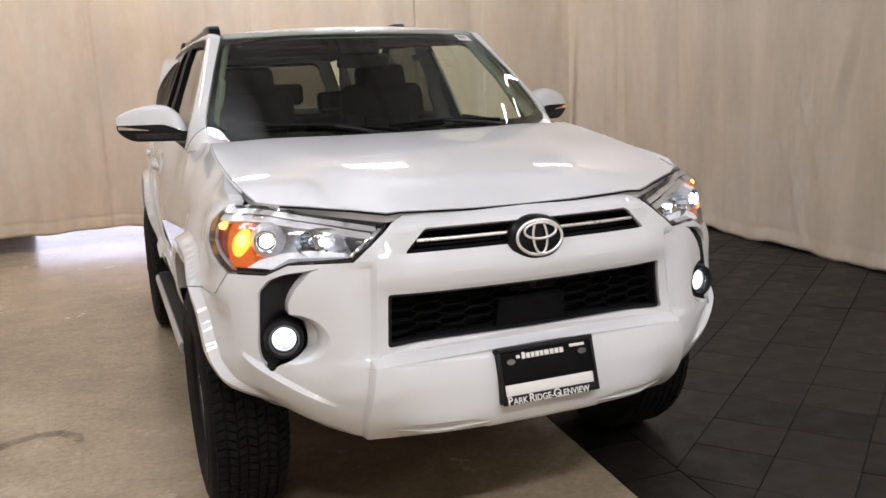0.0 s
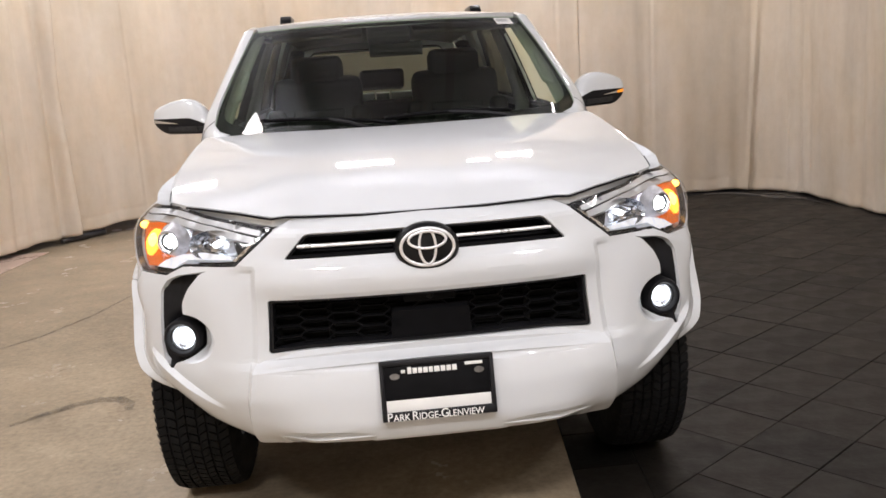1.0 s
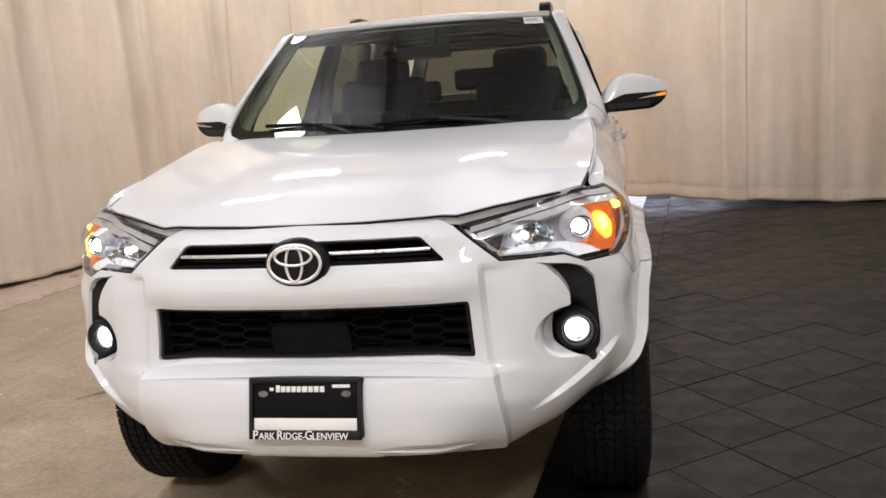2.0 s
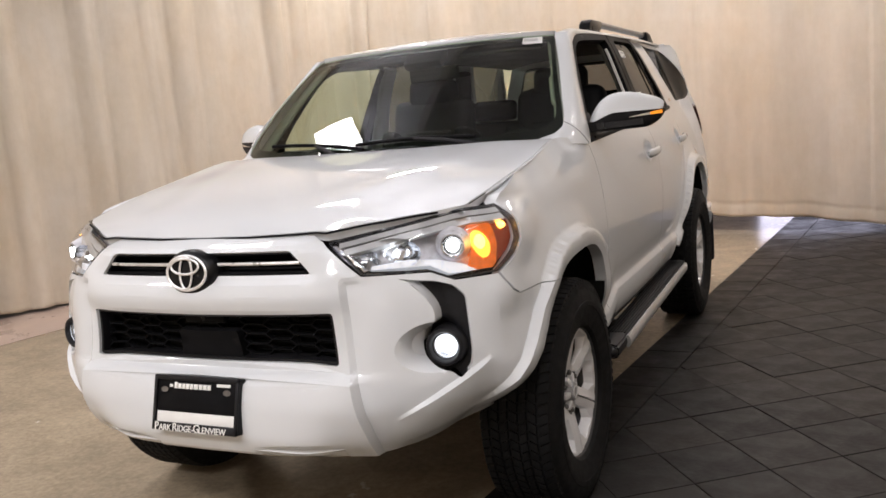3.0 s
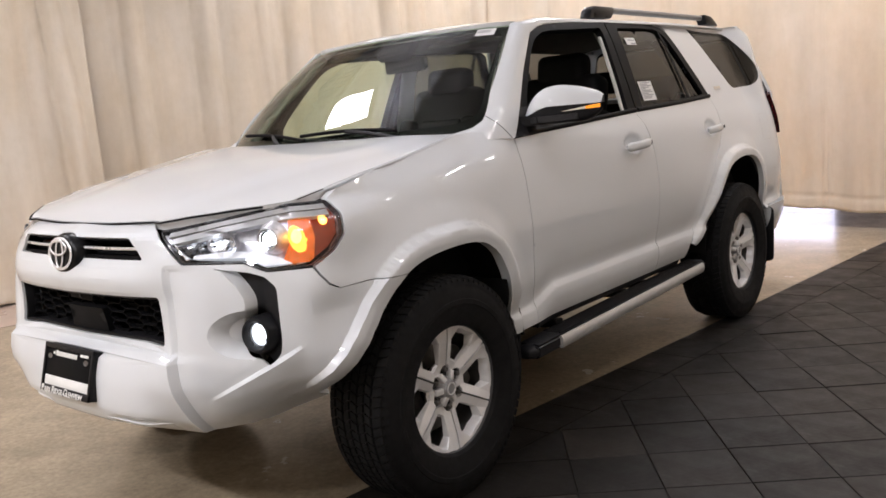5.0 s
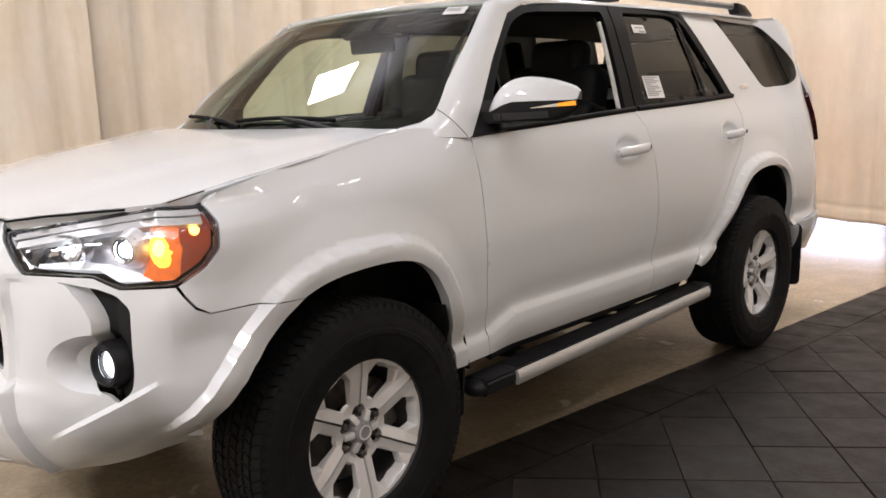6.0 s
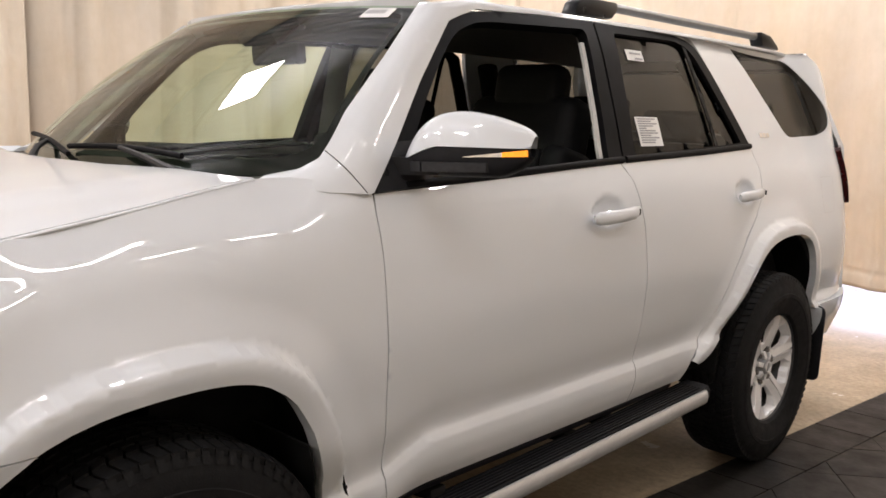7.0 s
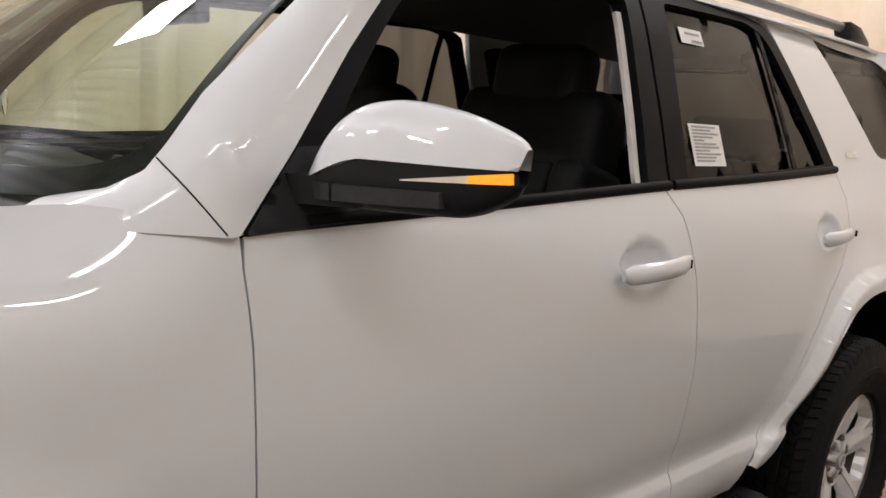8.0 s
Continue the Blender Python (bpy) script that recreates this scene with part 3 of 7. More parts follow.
# speckle and scuffs of the worn coating
_nt = BEIGE.node_tree
_pb = _nt.nodes["Principled BSDF"]
_src = _pb.inputs["Base Color"].links[0].from_socket
for _scale, _lo, _hi in ((34.0, 0.80, 1.16), (5.5, 0.84, 1.10), (0.55, 0.86, 1.12)):
    _mx = _nt.nodes.new("ShaderNodeMix")
    _mx.data_type, _mx.blend_type = "RGBA", "MULTIPLY"
    _mx.inputs["Factor"].default_value = 1.0
    _nt.links.new(_src, _mx.inputs[6])
    _nt.links.new(ramp(_nt, noise_tex(_nt, _scale, 6, 0.7), [(0.32, (_lo, _lo, _lo)), (0.68, (_hi, _hi, _hi))]), _mx.inputs[7])
    _src = _mx.outputs[2]
_nt.links.new(_src, _pb.inputs["Base Color"])
TILE = mat("dark_slate_tile", (0.0098, 0.0080, 0.0064), 0.55, vary=0.45, vscale=3.0, rvary=0.15, bump=0.3, bscale=45, spec=0.24)
_nt = TILE.node_tree
_pb = _nt.nodes["Principled BSDF"]
_oi, _mr, _mx = (_nt.nodes.new("ShaderNode" + k) for k in ("ObjectInfo", "MapRange", "Mix"))
_mx.data_type, _mx.blend_type = "RGBA", "MULTIPLY"
_mx.inputs["Factor"].default_value = 1.0
_mr.inputs["To Min"].default_value, _mr.inputs["To Max"].default_value = 0.45, 1.75
_src = _pb.inputs["Base Color"].links[0].from_socket
_nt.links.new(_oi.outputs["Random"], _mr.inputs["Value"])
_nt.links.new(_src, _mx.inputs[6])
_nt.links.new(_mr.outputs[0], _mx.inputs[7])
_nt.links.new(_mx.outputs[2], _pb.inputs["Base Color"])
CLOTH = mat("cream_canvas_curtain", (0.612, 0.545, 0.450), 0.85, vary=0.10, vscale=2.6, bump=0.15, bscale=350, stretch=(1, 1, 0.25))
# hanging streaks, water marks and a warmer and a greyer tone in broad patches
_nt = CLOTH.node_tree
_pb = _nt.nodes["Principled BSDF"]
_src = _pb.inputs["Base Color"].links[0].from_socket
for _scale, _run, _lo, _hi in ((5.0, 0.10, (0.965, 0.965, 0.96), (1.02, 1.02, 1.02)), (1.1, 0.5, (1.0, 0.955, 0.90), (1.0, 1.015, 1.05)), (2.6, 0.5, (0.95, 0.93, 0.88), (1.01, 1.01, 1.01)), (11.0, 1.0, (0.97, 0.965, 0.95), (1.01, 1.01, 1.01))):
    _mx = _nt.nodes.new("ShaderNodeMix")
    _mx.data_type, _mx.blend_type = "RGBA", "MULTIPLY"
    _mx.inputs["Factor"].default_value = 1.0
    _nt.links.new(_src, _mx.inputs[6])
    _nt.links.new(ramp(_nt, noise_tex(_nt, _scale, 6, 0.65, stretch=(1, 1, _run)), [(0.30, _lo), (0.58, _hi)]), _mx.inputs[7])
    _src = _mx.outputs[2]
_nt.links.new(_src, _pb.inputs["Base Color"])
STEELDECK = mat("painted_roof_deck", (0.70, 0.72, 0.78), 0.55, vary=0.15, vscale=2)


edge_x = lambda y: 0.550 + 0.100 * y




def flat_mesh(name, pts, z, thick, material, label, kind="structure"):
    bm = prism_bm(pts, thick, pose(0, 0, z - thick))
    return tagged(part(name, bm, material, None, label, 0), label, kind=kind)


flat_mesh("floor", [(-9, -9), (edge_x(-9), -9), (edge_x(12), 12), (-9, 12)], 0.0, 0.1, BEIGE, "worn glossy beige epoxy floor with faint tyre marks")
flat_mesh("tile_bed", [(edge_x(-9), -9), (9, -9), (9, 12), (edge_x(12), 12)], -0.004, 0.1, mat("dark_grout", (0.022, 0.019, 0.016), 0.8, vary=0.3, vscale=20), "dark grout between the slate tiles")


band = [(-4.9, -3.0), (-4.35, -1.0), (-4.0, 1.18), (-3.7, 2.6), (-3.56, 3.28), (-3.46, 3.89), (-3.37, 4.74), (-3.32, 5.4)]
flat_mesh("floor_band", _smooth_line(band, 3) + [(-5.6, 5.4), (-5.9, -3.0)], 0.004, 0.003, mat("pale_floor_paint", (0.52, 0.40, 0.335), 0.3, vary=0.10, vscale=2.0, rvary=0.06, bump=0.03, bscale=40), "pale pinkish painted floor band along the curtain")


def curtain_mesh(name, pts, z_top, folds, depth, seed, label, seams=(), drags=()):
    """Cloth hung along a line of (x, y, hem height): pleats of uneven width, drag folds, a rippled hem; seams are stitched lines at distances along it; drags are slanting pulls from (x, y, z) to (x, y, z)."""
    rnd = random.Random(seed)
    p = np.array([q[:2] for q in pts], float)
    t = np.r_[0, np.cumsum(np.linalg.norm(np.diff(p, axis=0), axis=1))]
    fx, fy, fz = pchip(np.c_[t, p[:, 0]]), pchip(np.c_[t, p[:, 1]]), pchip(np.c_[t, [q[2] for q in pts]])
    n, rows = int(t[-1] / 0.016), 38
    s = np.linspace(0, t[-1], n)[:, None]
    f = np.r_[0, 0.006, 0.014, 0.022, 0.026, 0.030, 0.034, 0.044, np.linspace(0.06, 1, 30)][None, :]
    hem = fz(s) + 0.010 * np.sin(s * 5.1 + seed) + 0.006 * np.sin(s * 13.0)
    z = hem + (z_top - hem) * f
    low = (1 - f)
    a = np.zeros((n, rows))
    c = 0.0
    while c < t[-1]:
        # one pleat: a round ridge between two narrow valleys, which lean and wave as they fall
        w = rnd.uniform(0.5, 1.5) / folds * 0.45
        amp = depth * rnd.uniform(0.4, 1.5)
        lean, wav, ph = rnd.uniform(-0.03, 0.03), rnd.uniform(0.0, 0.03), rnd.uniform(0, 6.28)
        q = (s - c - lean * z - wav * np.sin(1.7 * z + ph)) / w
        keep = rnd.choice((0.4, 0.7, 1.0, 1.0))
        a += amp * np.sin(math.pi * np.clip(q, 0, 1)) ** 0.75 * (keep + (1 - keep) * f) * (1 + 0.25 * np.sin(2.3 * z + ph))
        c += w * rnd.uniform(0.9, 1.25)
    for _ in range(int(t[-1] * 1.6)):
        # drag folds and dents
        c, h, w, sg, l = rnd.uniform(0, t[-1]), rnd.uniform(0.2, 2.4), rnd.uniform(0.03, 0.10), rnd.choice((-1, 1)), rnd.uniform(0.2, 0.6)
        q = (s - c - (z - h) * rnd.uniform(0.05, 0.35) * sg) / w
        a += 0.014 * np.exp(-q * q) * np.exp(-((z - h) / l) ** 2) * rnd.choice((-1, 1))
    a += 0.035 * np.sin(s * 1.3 + seed) * np.sin(0.8 * z + 0.5 * s)
    a += 0.006 * np.sin(s * 31 + 2 * np.sin(s * 3)) * low**3
    for (xa, ya, za), (xb, yb, zb), amp, w in drags:
        sa_, sb_ = (float(s[np.argmin((fx(s) - px) ** 2 + (fy(s) - py) ** 2)][0]) for px, py in ((xa, ya), (xb, yb)))
        k = np.clip((z - zb) / (za - zb), -0.3, 1.3)
        q = (s - (sb_ + (sa_ - sb_) * k)) / w
        a += amp * (np.exp(-q * q) - 0.7 * np.exp(-((q - 1.7) ** 2))) * sstep(-0.3, 0.15, k) * (1 - sstep(0.8, 1.3, k))
    # stitched hem
    a -= 0.007 * np.exp(-((z - hem - 0.122) / 0.010) ** 2) - 0.002 * (1 - sstep(0.08, 0.13, z - hem))
    for k in seams:
        a -= 0.006 * np.exp(-((s - k) / 0.010) ** 2) - 0.004 * np.exp(-((s - k - 0.03) / 0.02) ** 2)
    e = 0.04
    dx, dy = fx(np.minimum(s + e, t[-1])) - fx(np.maximum(s - e, 0)), fy(np.minimum(s + e, t[-1])) - fy(np.maximum(s - e, 0))
    l = np.hypot(dx, dy)
    X, Y = fx(s) + dy / l * a, fy(s) - dx / l * a
    V = np.stack([X, Y, z + 0 * s], -1).reshape(-1, 3)
    F = [(i * rows + j, (i + 1) * rows + j, (i + 1) * rows + j + 1, i * rows + j + 1) for i in range(n - 1) for j in range(rows - 1)]
    ob = link_mesh(name, V, F, CLOTH)
    mod = ob.modifiers.new("cloth", "SOLIDIFY")
    mod.thickness = 0.004
    return tagged(ob, label, "curtain", kind="structure")


curtain_mesh("curtain", CURTAIN[:2] + [(-5.02, 0.9, 0.03), (-4.70, 1.89, 0.03)], 5.05, 1.3, 0.065, 3, "cream canvas curtain hanging in soft folds to the floor")
curtain_mesh("curtain", [(-5.16, 1.45, 0.035), (-4.86, 2.1, 0.035)] + CURTAIN[4:7], 5.05, 1.3, 0.085, 5, "cream canvas curtain with deep vertical folds")
curtain_mesh("curtain", [(-3.35, 5.9, 0.07)] + CURTAIN[7:13], 5.05, 0.6, 0.022, 8, "cream canvas curtain hung clear of the floor, daylight below it", (0.9, 2.4, 3.95, 5.5))
curtain_mesh("curtain", CURTAIN[12:], 5.05, 0.55, 0.032, 13, "cream canvas curtain with wide soft folds over the tiles", (0.75, 2.2, 3.9), [((4.2, 2.53, 1.68), (4.18, 2.08, 0.62), 0.045, 0.035), ((4.22, 2.72, 1.40), (4.2, 2.34, 0.27), 0.035, 0.03), ((4.25, 2.62, 1.1), (4.22, 2.50, 0.30), 0.02, 0.02), ((4.15, 1.86, 1.75), (4.18, 2.02, 1.1), 0.03, 0.05), ((4.02, 5.70, 1.8), (3.96, 5.74, 0.1), 0.03, 0.03), ((4.30, 5.2, 1.5), (4.30, 5.15, 0.1), 0.03, 0.05)])
curtain_mesh("curtain", [(4.2, -3.0, 0.02), (3.6, -6.2, 0.02), (0, -7.4, 0.02), (-4.2, -6.2, 0.02), (-5.3, -3.0, 0.03)], 5.05, 0.7, 0.03, 21, "cream canvas curtain closing the bay behind the viewer")
# roof deck: corrugated sheets on purlins and beams
bm = bmesh.new()
prof, y = [], -9.0
while y < 12.0:
    prof += [(y, 0.0), (y + 0.010, -0.11), (y + 0.095, -0.11), (y + 0.105, 0.0)]
    y += 0.18
ra = [bm.verts.new((-9, b, CEIL_Z + c)) for b, c in prof]
rb = [bm.verts.new((9, b, CEIL_Z + c)) for b, c in prof]
for k in range(len(prof) - 1):
    bm.faces.new((ra[k], ra[k + 1], rb[k + 1], rb[k]))
tagged(part("ceiling", solid(bm, 0.01), STEELDECK, None, "", 0), "white-painted corrugated steel roof deck", kind="structure")
beam = mat("painted_beam", (0.45, 0.45, 0.46), 0.5, vary=0.2, vscale=4)
for k, x in enumerate((-5.6, -3.9, -1.2, 0.9, 2.6, 5.2)):
    b2 = box_bm(0.10, 20.0, 0.016, pose(x, 1.5, CEIL_Z - 0.30))
    join_bm(b2, box_bm(0.012, 20.0, 0.24, pose(x, 1.5, CEIL_Z - 0.18)))
    tagged(part("roof_beam", b2, beam, None, "", 0), "grey steel roof beam under the deck", kind="structure")
# lamps' housings
for lx, ly, lsx, lsy, _, *turn in LAMPS:
    b2 = box_bm(lsx + 0.05, lsy + 0.05, 0.07, pose(lx, ly, LAMP_Z + 0.045, 0, 0, *turn), 0.01)
    ob = tagged(part("ceiling_light", b2, PAPER, None, "", 0), "white ceiling light fixture hung below the roof deck", "ceiling light", "ceiling lights")
    for q in (-0.4, 0.4):
        part("hanger", tube_bm([(lx + q * lsx, ly, LAMP_Z + 0.07), (lx + q * lsx, ly, CEIL_Z - 0.03)], 0.005, 6), STEEL, ob)
# daylight beyond the raised hem: an open door in the wall behind the curtain
wall = mat("grey_block_wall", (0.35, 0.34, 0.33), 0.8, vary=0.1, vscale=3)
for x0, x1, z0, z1 in ((-9, -2.0, 0, 5.3), (-0.12, 0.75, 0, 5.3), (2.3, 9, 0, 5.3), (-2.0, -0.12, 2.4, 5.3), (0.75, 2.3, 2.4, 5.3)):
    tagged(part("wall_north", box_bm(x1 - x0, 0.2, z1 - z0, pose((x0 + x1) / 2, 8.6, (z0 + z1) / 2)), wall, None, "", 0), "grey block wall behind the curtain", kind="structure")
day = mat("daylight_outside", (0.8, 0.85, 0.9), 0.9, emit=(0.78, 0.77, 1.0), power=2.9)
tagged(part("backdrop", box_bm(7.0, 0.05, 3.2, pose(0.2, 9.9, 1.5)), day, None, "", 0), "bright overcast daylight outside the open door", kind="structure")


# ---------------------------------------------------------------- the car
car = tagged(empty("sport_utility_vehicle"), "white four-door sport utility vehicle with lit headlights on the showroom floor", "car")


def inset(poly, g):
    p = np.array(poly, float)
    q, r = np.roll(p, 1, 0), np.roll(p, -1, 0)
    area = ((p[:, 0] * r[:, 1] - r[:, 0] * p[:, 1]).sum())
    d = r - q
    d /= np.linalg.norm(d, axis=1, keepdims=True) + 1e-12
    n = np.c_[-d[:, 1], d[:, 0]] * (1 if area > 0 else -1)
    return [tuple(v) for v in p + n * g]


def skin_sym(off=0.0):
    at = skin_off(off)

    def lift(u, z):
        p = at(np.abs(u), z)
        p[..., 0] *= np.where(np.asarray(u) < 0, -1, 1)
        return p
    return lift


def both(name, outline, lift, material, label="", holes=(), step=0.02, flange=0.02, gap=0.0017, parents=None, inward=(-1, 0, 0), lines=(), crease=0.0):
    """A skin panel on the left flank and its mirror on the right."""
    flat = sheet(inset(dense(list(outline), step), gap) if gap else outline, holes, step, lines)
    return [lifted(name, flat, lift, material, (parents or (car, car))[k], label, flange, side, inward, crease) for k, side in enumerate((1, -1))]


S = lambda y, z: (uy(y), z)
HL = [(0.446, 1.081), (0.686, 1.110), (0.924, 1.1365), (1.045, 1.1365), (1.062, 1.095), (1.054, 1.034), (1.020, 0.994), (0.948, 0.951), (0.82, 0.950), (0.753, 0.979), (0.556, 0.986)]
DOOR_A = [S(0.554, 1.249), S(0.551, 1.20), S(0.554, 1.10), S(0.555, 0.95), S(0.558, 0.75), S(0.566, 0.545), S(0.574, 0.490)]
DOOR_B = [S(1.60, 1.293), S(1.645, 1.235), S(1.676, 1.09), S(1.690, 0.912), S(1.684, 0.70), S(1.68, 0.490)]
SEAM_L = [S(y, float(seam_z(y)) - 0.001) for y in (-0.44, -0.36, -0.28, -0.15, 0.0, 0.14, 0.272)]
lipF, lipR = LIPS

LIP_CUT = next(a[0] + (b[0] - a[0]) * (0.868 - a[1]) / (b[1] - a[1]) for a, b in zip(lipF, lipF[1:]) if a[1] <= 0.868 < b[1])


def beside(lip, d):
    """A line at distance d outside a wheel-arch lip, in the skin's plane."""
    p = np.array(lip)
    t = np.gradient(p, axis=0)
    t /= np.linalg.norm(t, axis=1, keepdims=True)
    q = p + np.c_[-t[:, 1], t[:, 0]] * d
    return [(a, b) for a, b in q if b > 0.44]


flare_f = [beside(LIPS[0], d) for d in (FLARE_IN[0], FLARE_OUT[0])]
flare_r = [beside(LIPS[1], d) for d in (FLARE_IN[1], FLARE_OUT[1])]
CREASE = 0.20
# front fenders
fender = [(1.047, 1.138), *SEAM_L, S(0.36, 1.287), S(0.44, 1.278), *DOOR_A, S(0.382, 0.490), *[q for q in lipF[::-1] if q[0] > LIP_CUT + 0.004 and q[1] > 0.50], (LIP_CUT, 0.8680), (1.20, 0.8735), (1.12, 0.8770), (1.02, 0.8735), (0.99, 0.893), (0.966, 0.925), (0.953, 0.950),
          (1.022, 0.990), (1.058, 1.032), (1.066, 1.095)]
both("fender", fender, skin, PAINT, flange=0.045, step=0.0135, lines=flare_f)
# doors below the glass
belt = pchip([(0.5, 1.246), (0.9, 1.262), (1.6, 1.293), (2.2, 1.309), (2.7, 1.326)])
front_door = [S(y, float(belt(y))) for y in (0.556, 0.9, 1.25, 1.60)] + DOOR_B + DOOR_A[:0:-1]
rear_edge = [S(2.672, 1.326), S(2.69, 1.25), S(2.655, 1.14), S(2.56, 1.055), S(2.455, 0.985), S(2.345, 0.875), S(2.240, 0.742), S(2.118, 0.628), S(2.058, 0.565), S(2.035, 0.490)]
rear_door = [S(y, float(belt(y))) for y in (1.60, 2.0, 2.4)] + rear_edge + DOOR_B[:0:-1]
doors = []
for nm, outline in (("front_door", front_door), ("rear_door", rear_door)):
    doors.append(both(nm, outline, skin, PAINT, flange=0.03, step=0.0135, lines=[[S(y, z - float(crease_dip(y))) for y in (0.58, 0.64, 0.70, 0.76, 0.82, 1.2, 1.67, 2.0, 2.3)] for z in (0.614, 0.630)] + flare_r))
# quarter panels with the pillar behind the rear door and the hole of the side glass
QG = round_path([(uy(2.765), 1.740), (uy(3.34), 1.716, 0.05), (uy(3.60), 1.47, 0.07), (uy(3.55), 1.405, 0.06), (uy(3.42), 1.372), (uy(3.12), 1.362, 0.06)], 0.03)
quarter = [S(2.33, 1.752), S(2.40, 1.735), S(2.49, 1.587), *rear_edge[:-1], S(2.098, 0.545), *[q for q in lipR if q[1] > 0.60 or q[0] < uy(2.5) and q[1] > 0.545], S(3.17, 0.60), S(3.45, 0.60), (uy(3.72), 0.62), (uy(3.78), 1.0), (uy(3.80), 1.30), (uy(3.71), 1.55), (uy(3.61), 1.69), (uy(3.50), 1.752)]
both("quarter_panel", quarter, skin, PAINT, holes=[QG], flange=0.03, step=0.0145, lines=flare_r)
both("quarter_glass", inset(dense(QG, 0.02), -0.006), skin_off(-0.004), PRIVACY, "dark tinted fixed side glass", flange=0.004, gap=0, step=0.05)
# sills under the doors
sill = [S(0.59, 0.486), S(1.99, 0.486), S(1.99, 0.462), S(0.59, 0.462)]
both("rocker_sill", sill, skin, BLACK, flange=0.05)

# bumper cover with the bar between the grilles
half = [(0.345, 1.106), (0.385, 1.102), (0.432, 1.083), (0.552, 0.984), (0.753, 0.976), (0.82, 0.947), (0.948, 0.947), (0.963, 0.922), (0.987, 0.890), (1.02, 0.8725), (1.12, 0.8760), (1.20, 0.8725), (LIP_CUT, 0.8670),
        *[q for q in lipF[::-1] if q[0] < LIP_CUT - 0.004 and q[1] > 0.53], (1.00, 0.515), (0.90, 0.482), (0.80, 0.462), (0.683, 0.447), (0.57, 0.447), (0.50, 0.443), (0.30, 0.440), (0.15, 0.440)]
half.insert(0, (0.17, 1.108))
bumper_outline = half + [(-u, z) for u, z in half[::-1]]
GRILLE_LOW = round_path([(-0.466, 0.735), (0.466, 0.735), (0.458, 0.888), (-0.458, 0.888)], 0.012)
GRILLE_UP = round_path([(-0.402, 1.000), (-0.15, 1.000), (0.15, 1.000), (0.402, 1.000), (0.337, 1.068), (-0.337, 1.068)], 0.012)
SLAT = round_path([(0.655, 0.968, 0.005), (0.765, 0.951), (0.812, 0.934), (0.842, 0.900), (0.841, 0.790), (0.842, 0.745, 0.03), (0.834, 0.695, 0.02), (0.797, 0.670, 0.008), (0.780, 0.690, 0.008), (0.736, 0.706, 0.03), (0.718, 0.748, 0.04), (0.728, 0.800, 0.02), (0.745, 0.828), (0.747, 0.872), (0.724, 0.914), (0.682, 0.958, 0.01)], 0.012)
side_lines = [*flare_f, [(float(skid_end(z)), z) for z in np.linspace(0.45, 0.975, 12)], [(float(skid_end(z)) + 0.020, z) for z in np.linspace(0.45, 0.975, 12)],
              [(u, float(ledge_z(u))) for u in np.linspace(0.615, 0.90, 8)], [(u, float(ledge_z(u)) + 0.012) for u in np.linspace(0.615, 0.90, 8)], [(u, float(under_z(u))) for u in np.linspace(0.62, 1.04, 12)], [(0.932, 0.595), (0.931, 0.75), (0.932, 0.935)],
              [(FOG_U - 0.120 * math.sin(a), FOG_Z + 0.072 * math.cos(a)) for a in np.linspace(0, math.pi, 20)], [(FOG_U - 0.066 * math.sin(a), FOG_Z + 0.0396 * math.cos(a)) for a in np.linspace(0, math.pi, 14)]]
nose_lines = side_lines + [[(-u, z) for u, z in ln] for ln in side_lines] + [[(-0.48, z), (0.48, z)] for z in (0.690, 0.716)] + [[(sg * 0.46, z), (sg * 0.18, z)] for sg in (-1, 1) for z in (0.488, 0.497)]
flat = sheet(inset(dense(bumper_outline, 0.012), 0.0007), [GRILLE_LOW, GRILLE_UP, SLAT, [(-u, z) for u, z in SLAT[::-1]]], 0.012, nose_lines)
lifted("bumper_cover", flat, skin_sym(), PAINT, car, "", 0.016, 1, (0, 1, 0), CREASE)
# hood
hood_edge = [(seam_x(y) - 0.003, y) for y in (0.272, 0.14, 0.0, -0.15, -0.30, -0.42, -0.545)] + [(0.690, -0.607), (0.585, -0.685), (0.475, -0.767), (0.425, -0.796), (0.385, -0.790), (0.33, -0.798), (0.17, -0.812)]
hood_outline = [(float(a), b) for a, b in hood_edge] + [(-float(a), b) for a, b in hood_edge[::-1]]
hood_outline += [(-0.60, 0.235), (-0.3, 0.165), (0.0, 0.145), (0.3, 0.165), (0.60, 0.235)]
lifted("hood", sheet(inset(dense(hood_outline, 0.025), 0.002), (), 0.025), hood_lift, PAINT, car, "", 0.03, 1, (0, 0, -1))
for sd in (1, -1):
    for y0, y1, low, r, material in ((-0.53, -0.43, 0.0016, 0.0015, SATIN), (-0.43, 0.27, 0.0046, 0.0036, PAINT)):
        line = [(sd * float(seam_x(y)), float(y), float(seam_z(y)) - low) for y in np.linspace(y0, y1, 14)]
        part("hood_seam", tube_bm(line, r, 8), material, car)
front = [(float(a), b) for a, b in hood_edge[-7:]]
front = front + [(-a, b) for a, b in front[::-1]]
front = [p for q, r in zip(front, front[1:]) for p in [tuple(np.array(q) + (np.array(r) - np.array(q)) * k / 5) for k in range(5)]] + [front[-1]]
# added dark bar that draws the shadow line of the hood's front gap
part("hood_gap_shade", tube_bm([(x * 1.004, y - 0.005, float(hood_z(x, y)) - 0.0045) for x, y in front], 0.0034, 8), SATIN, car)
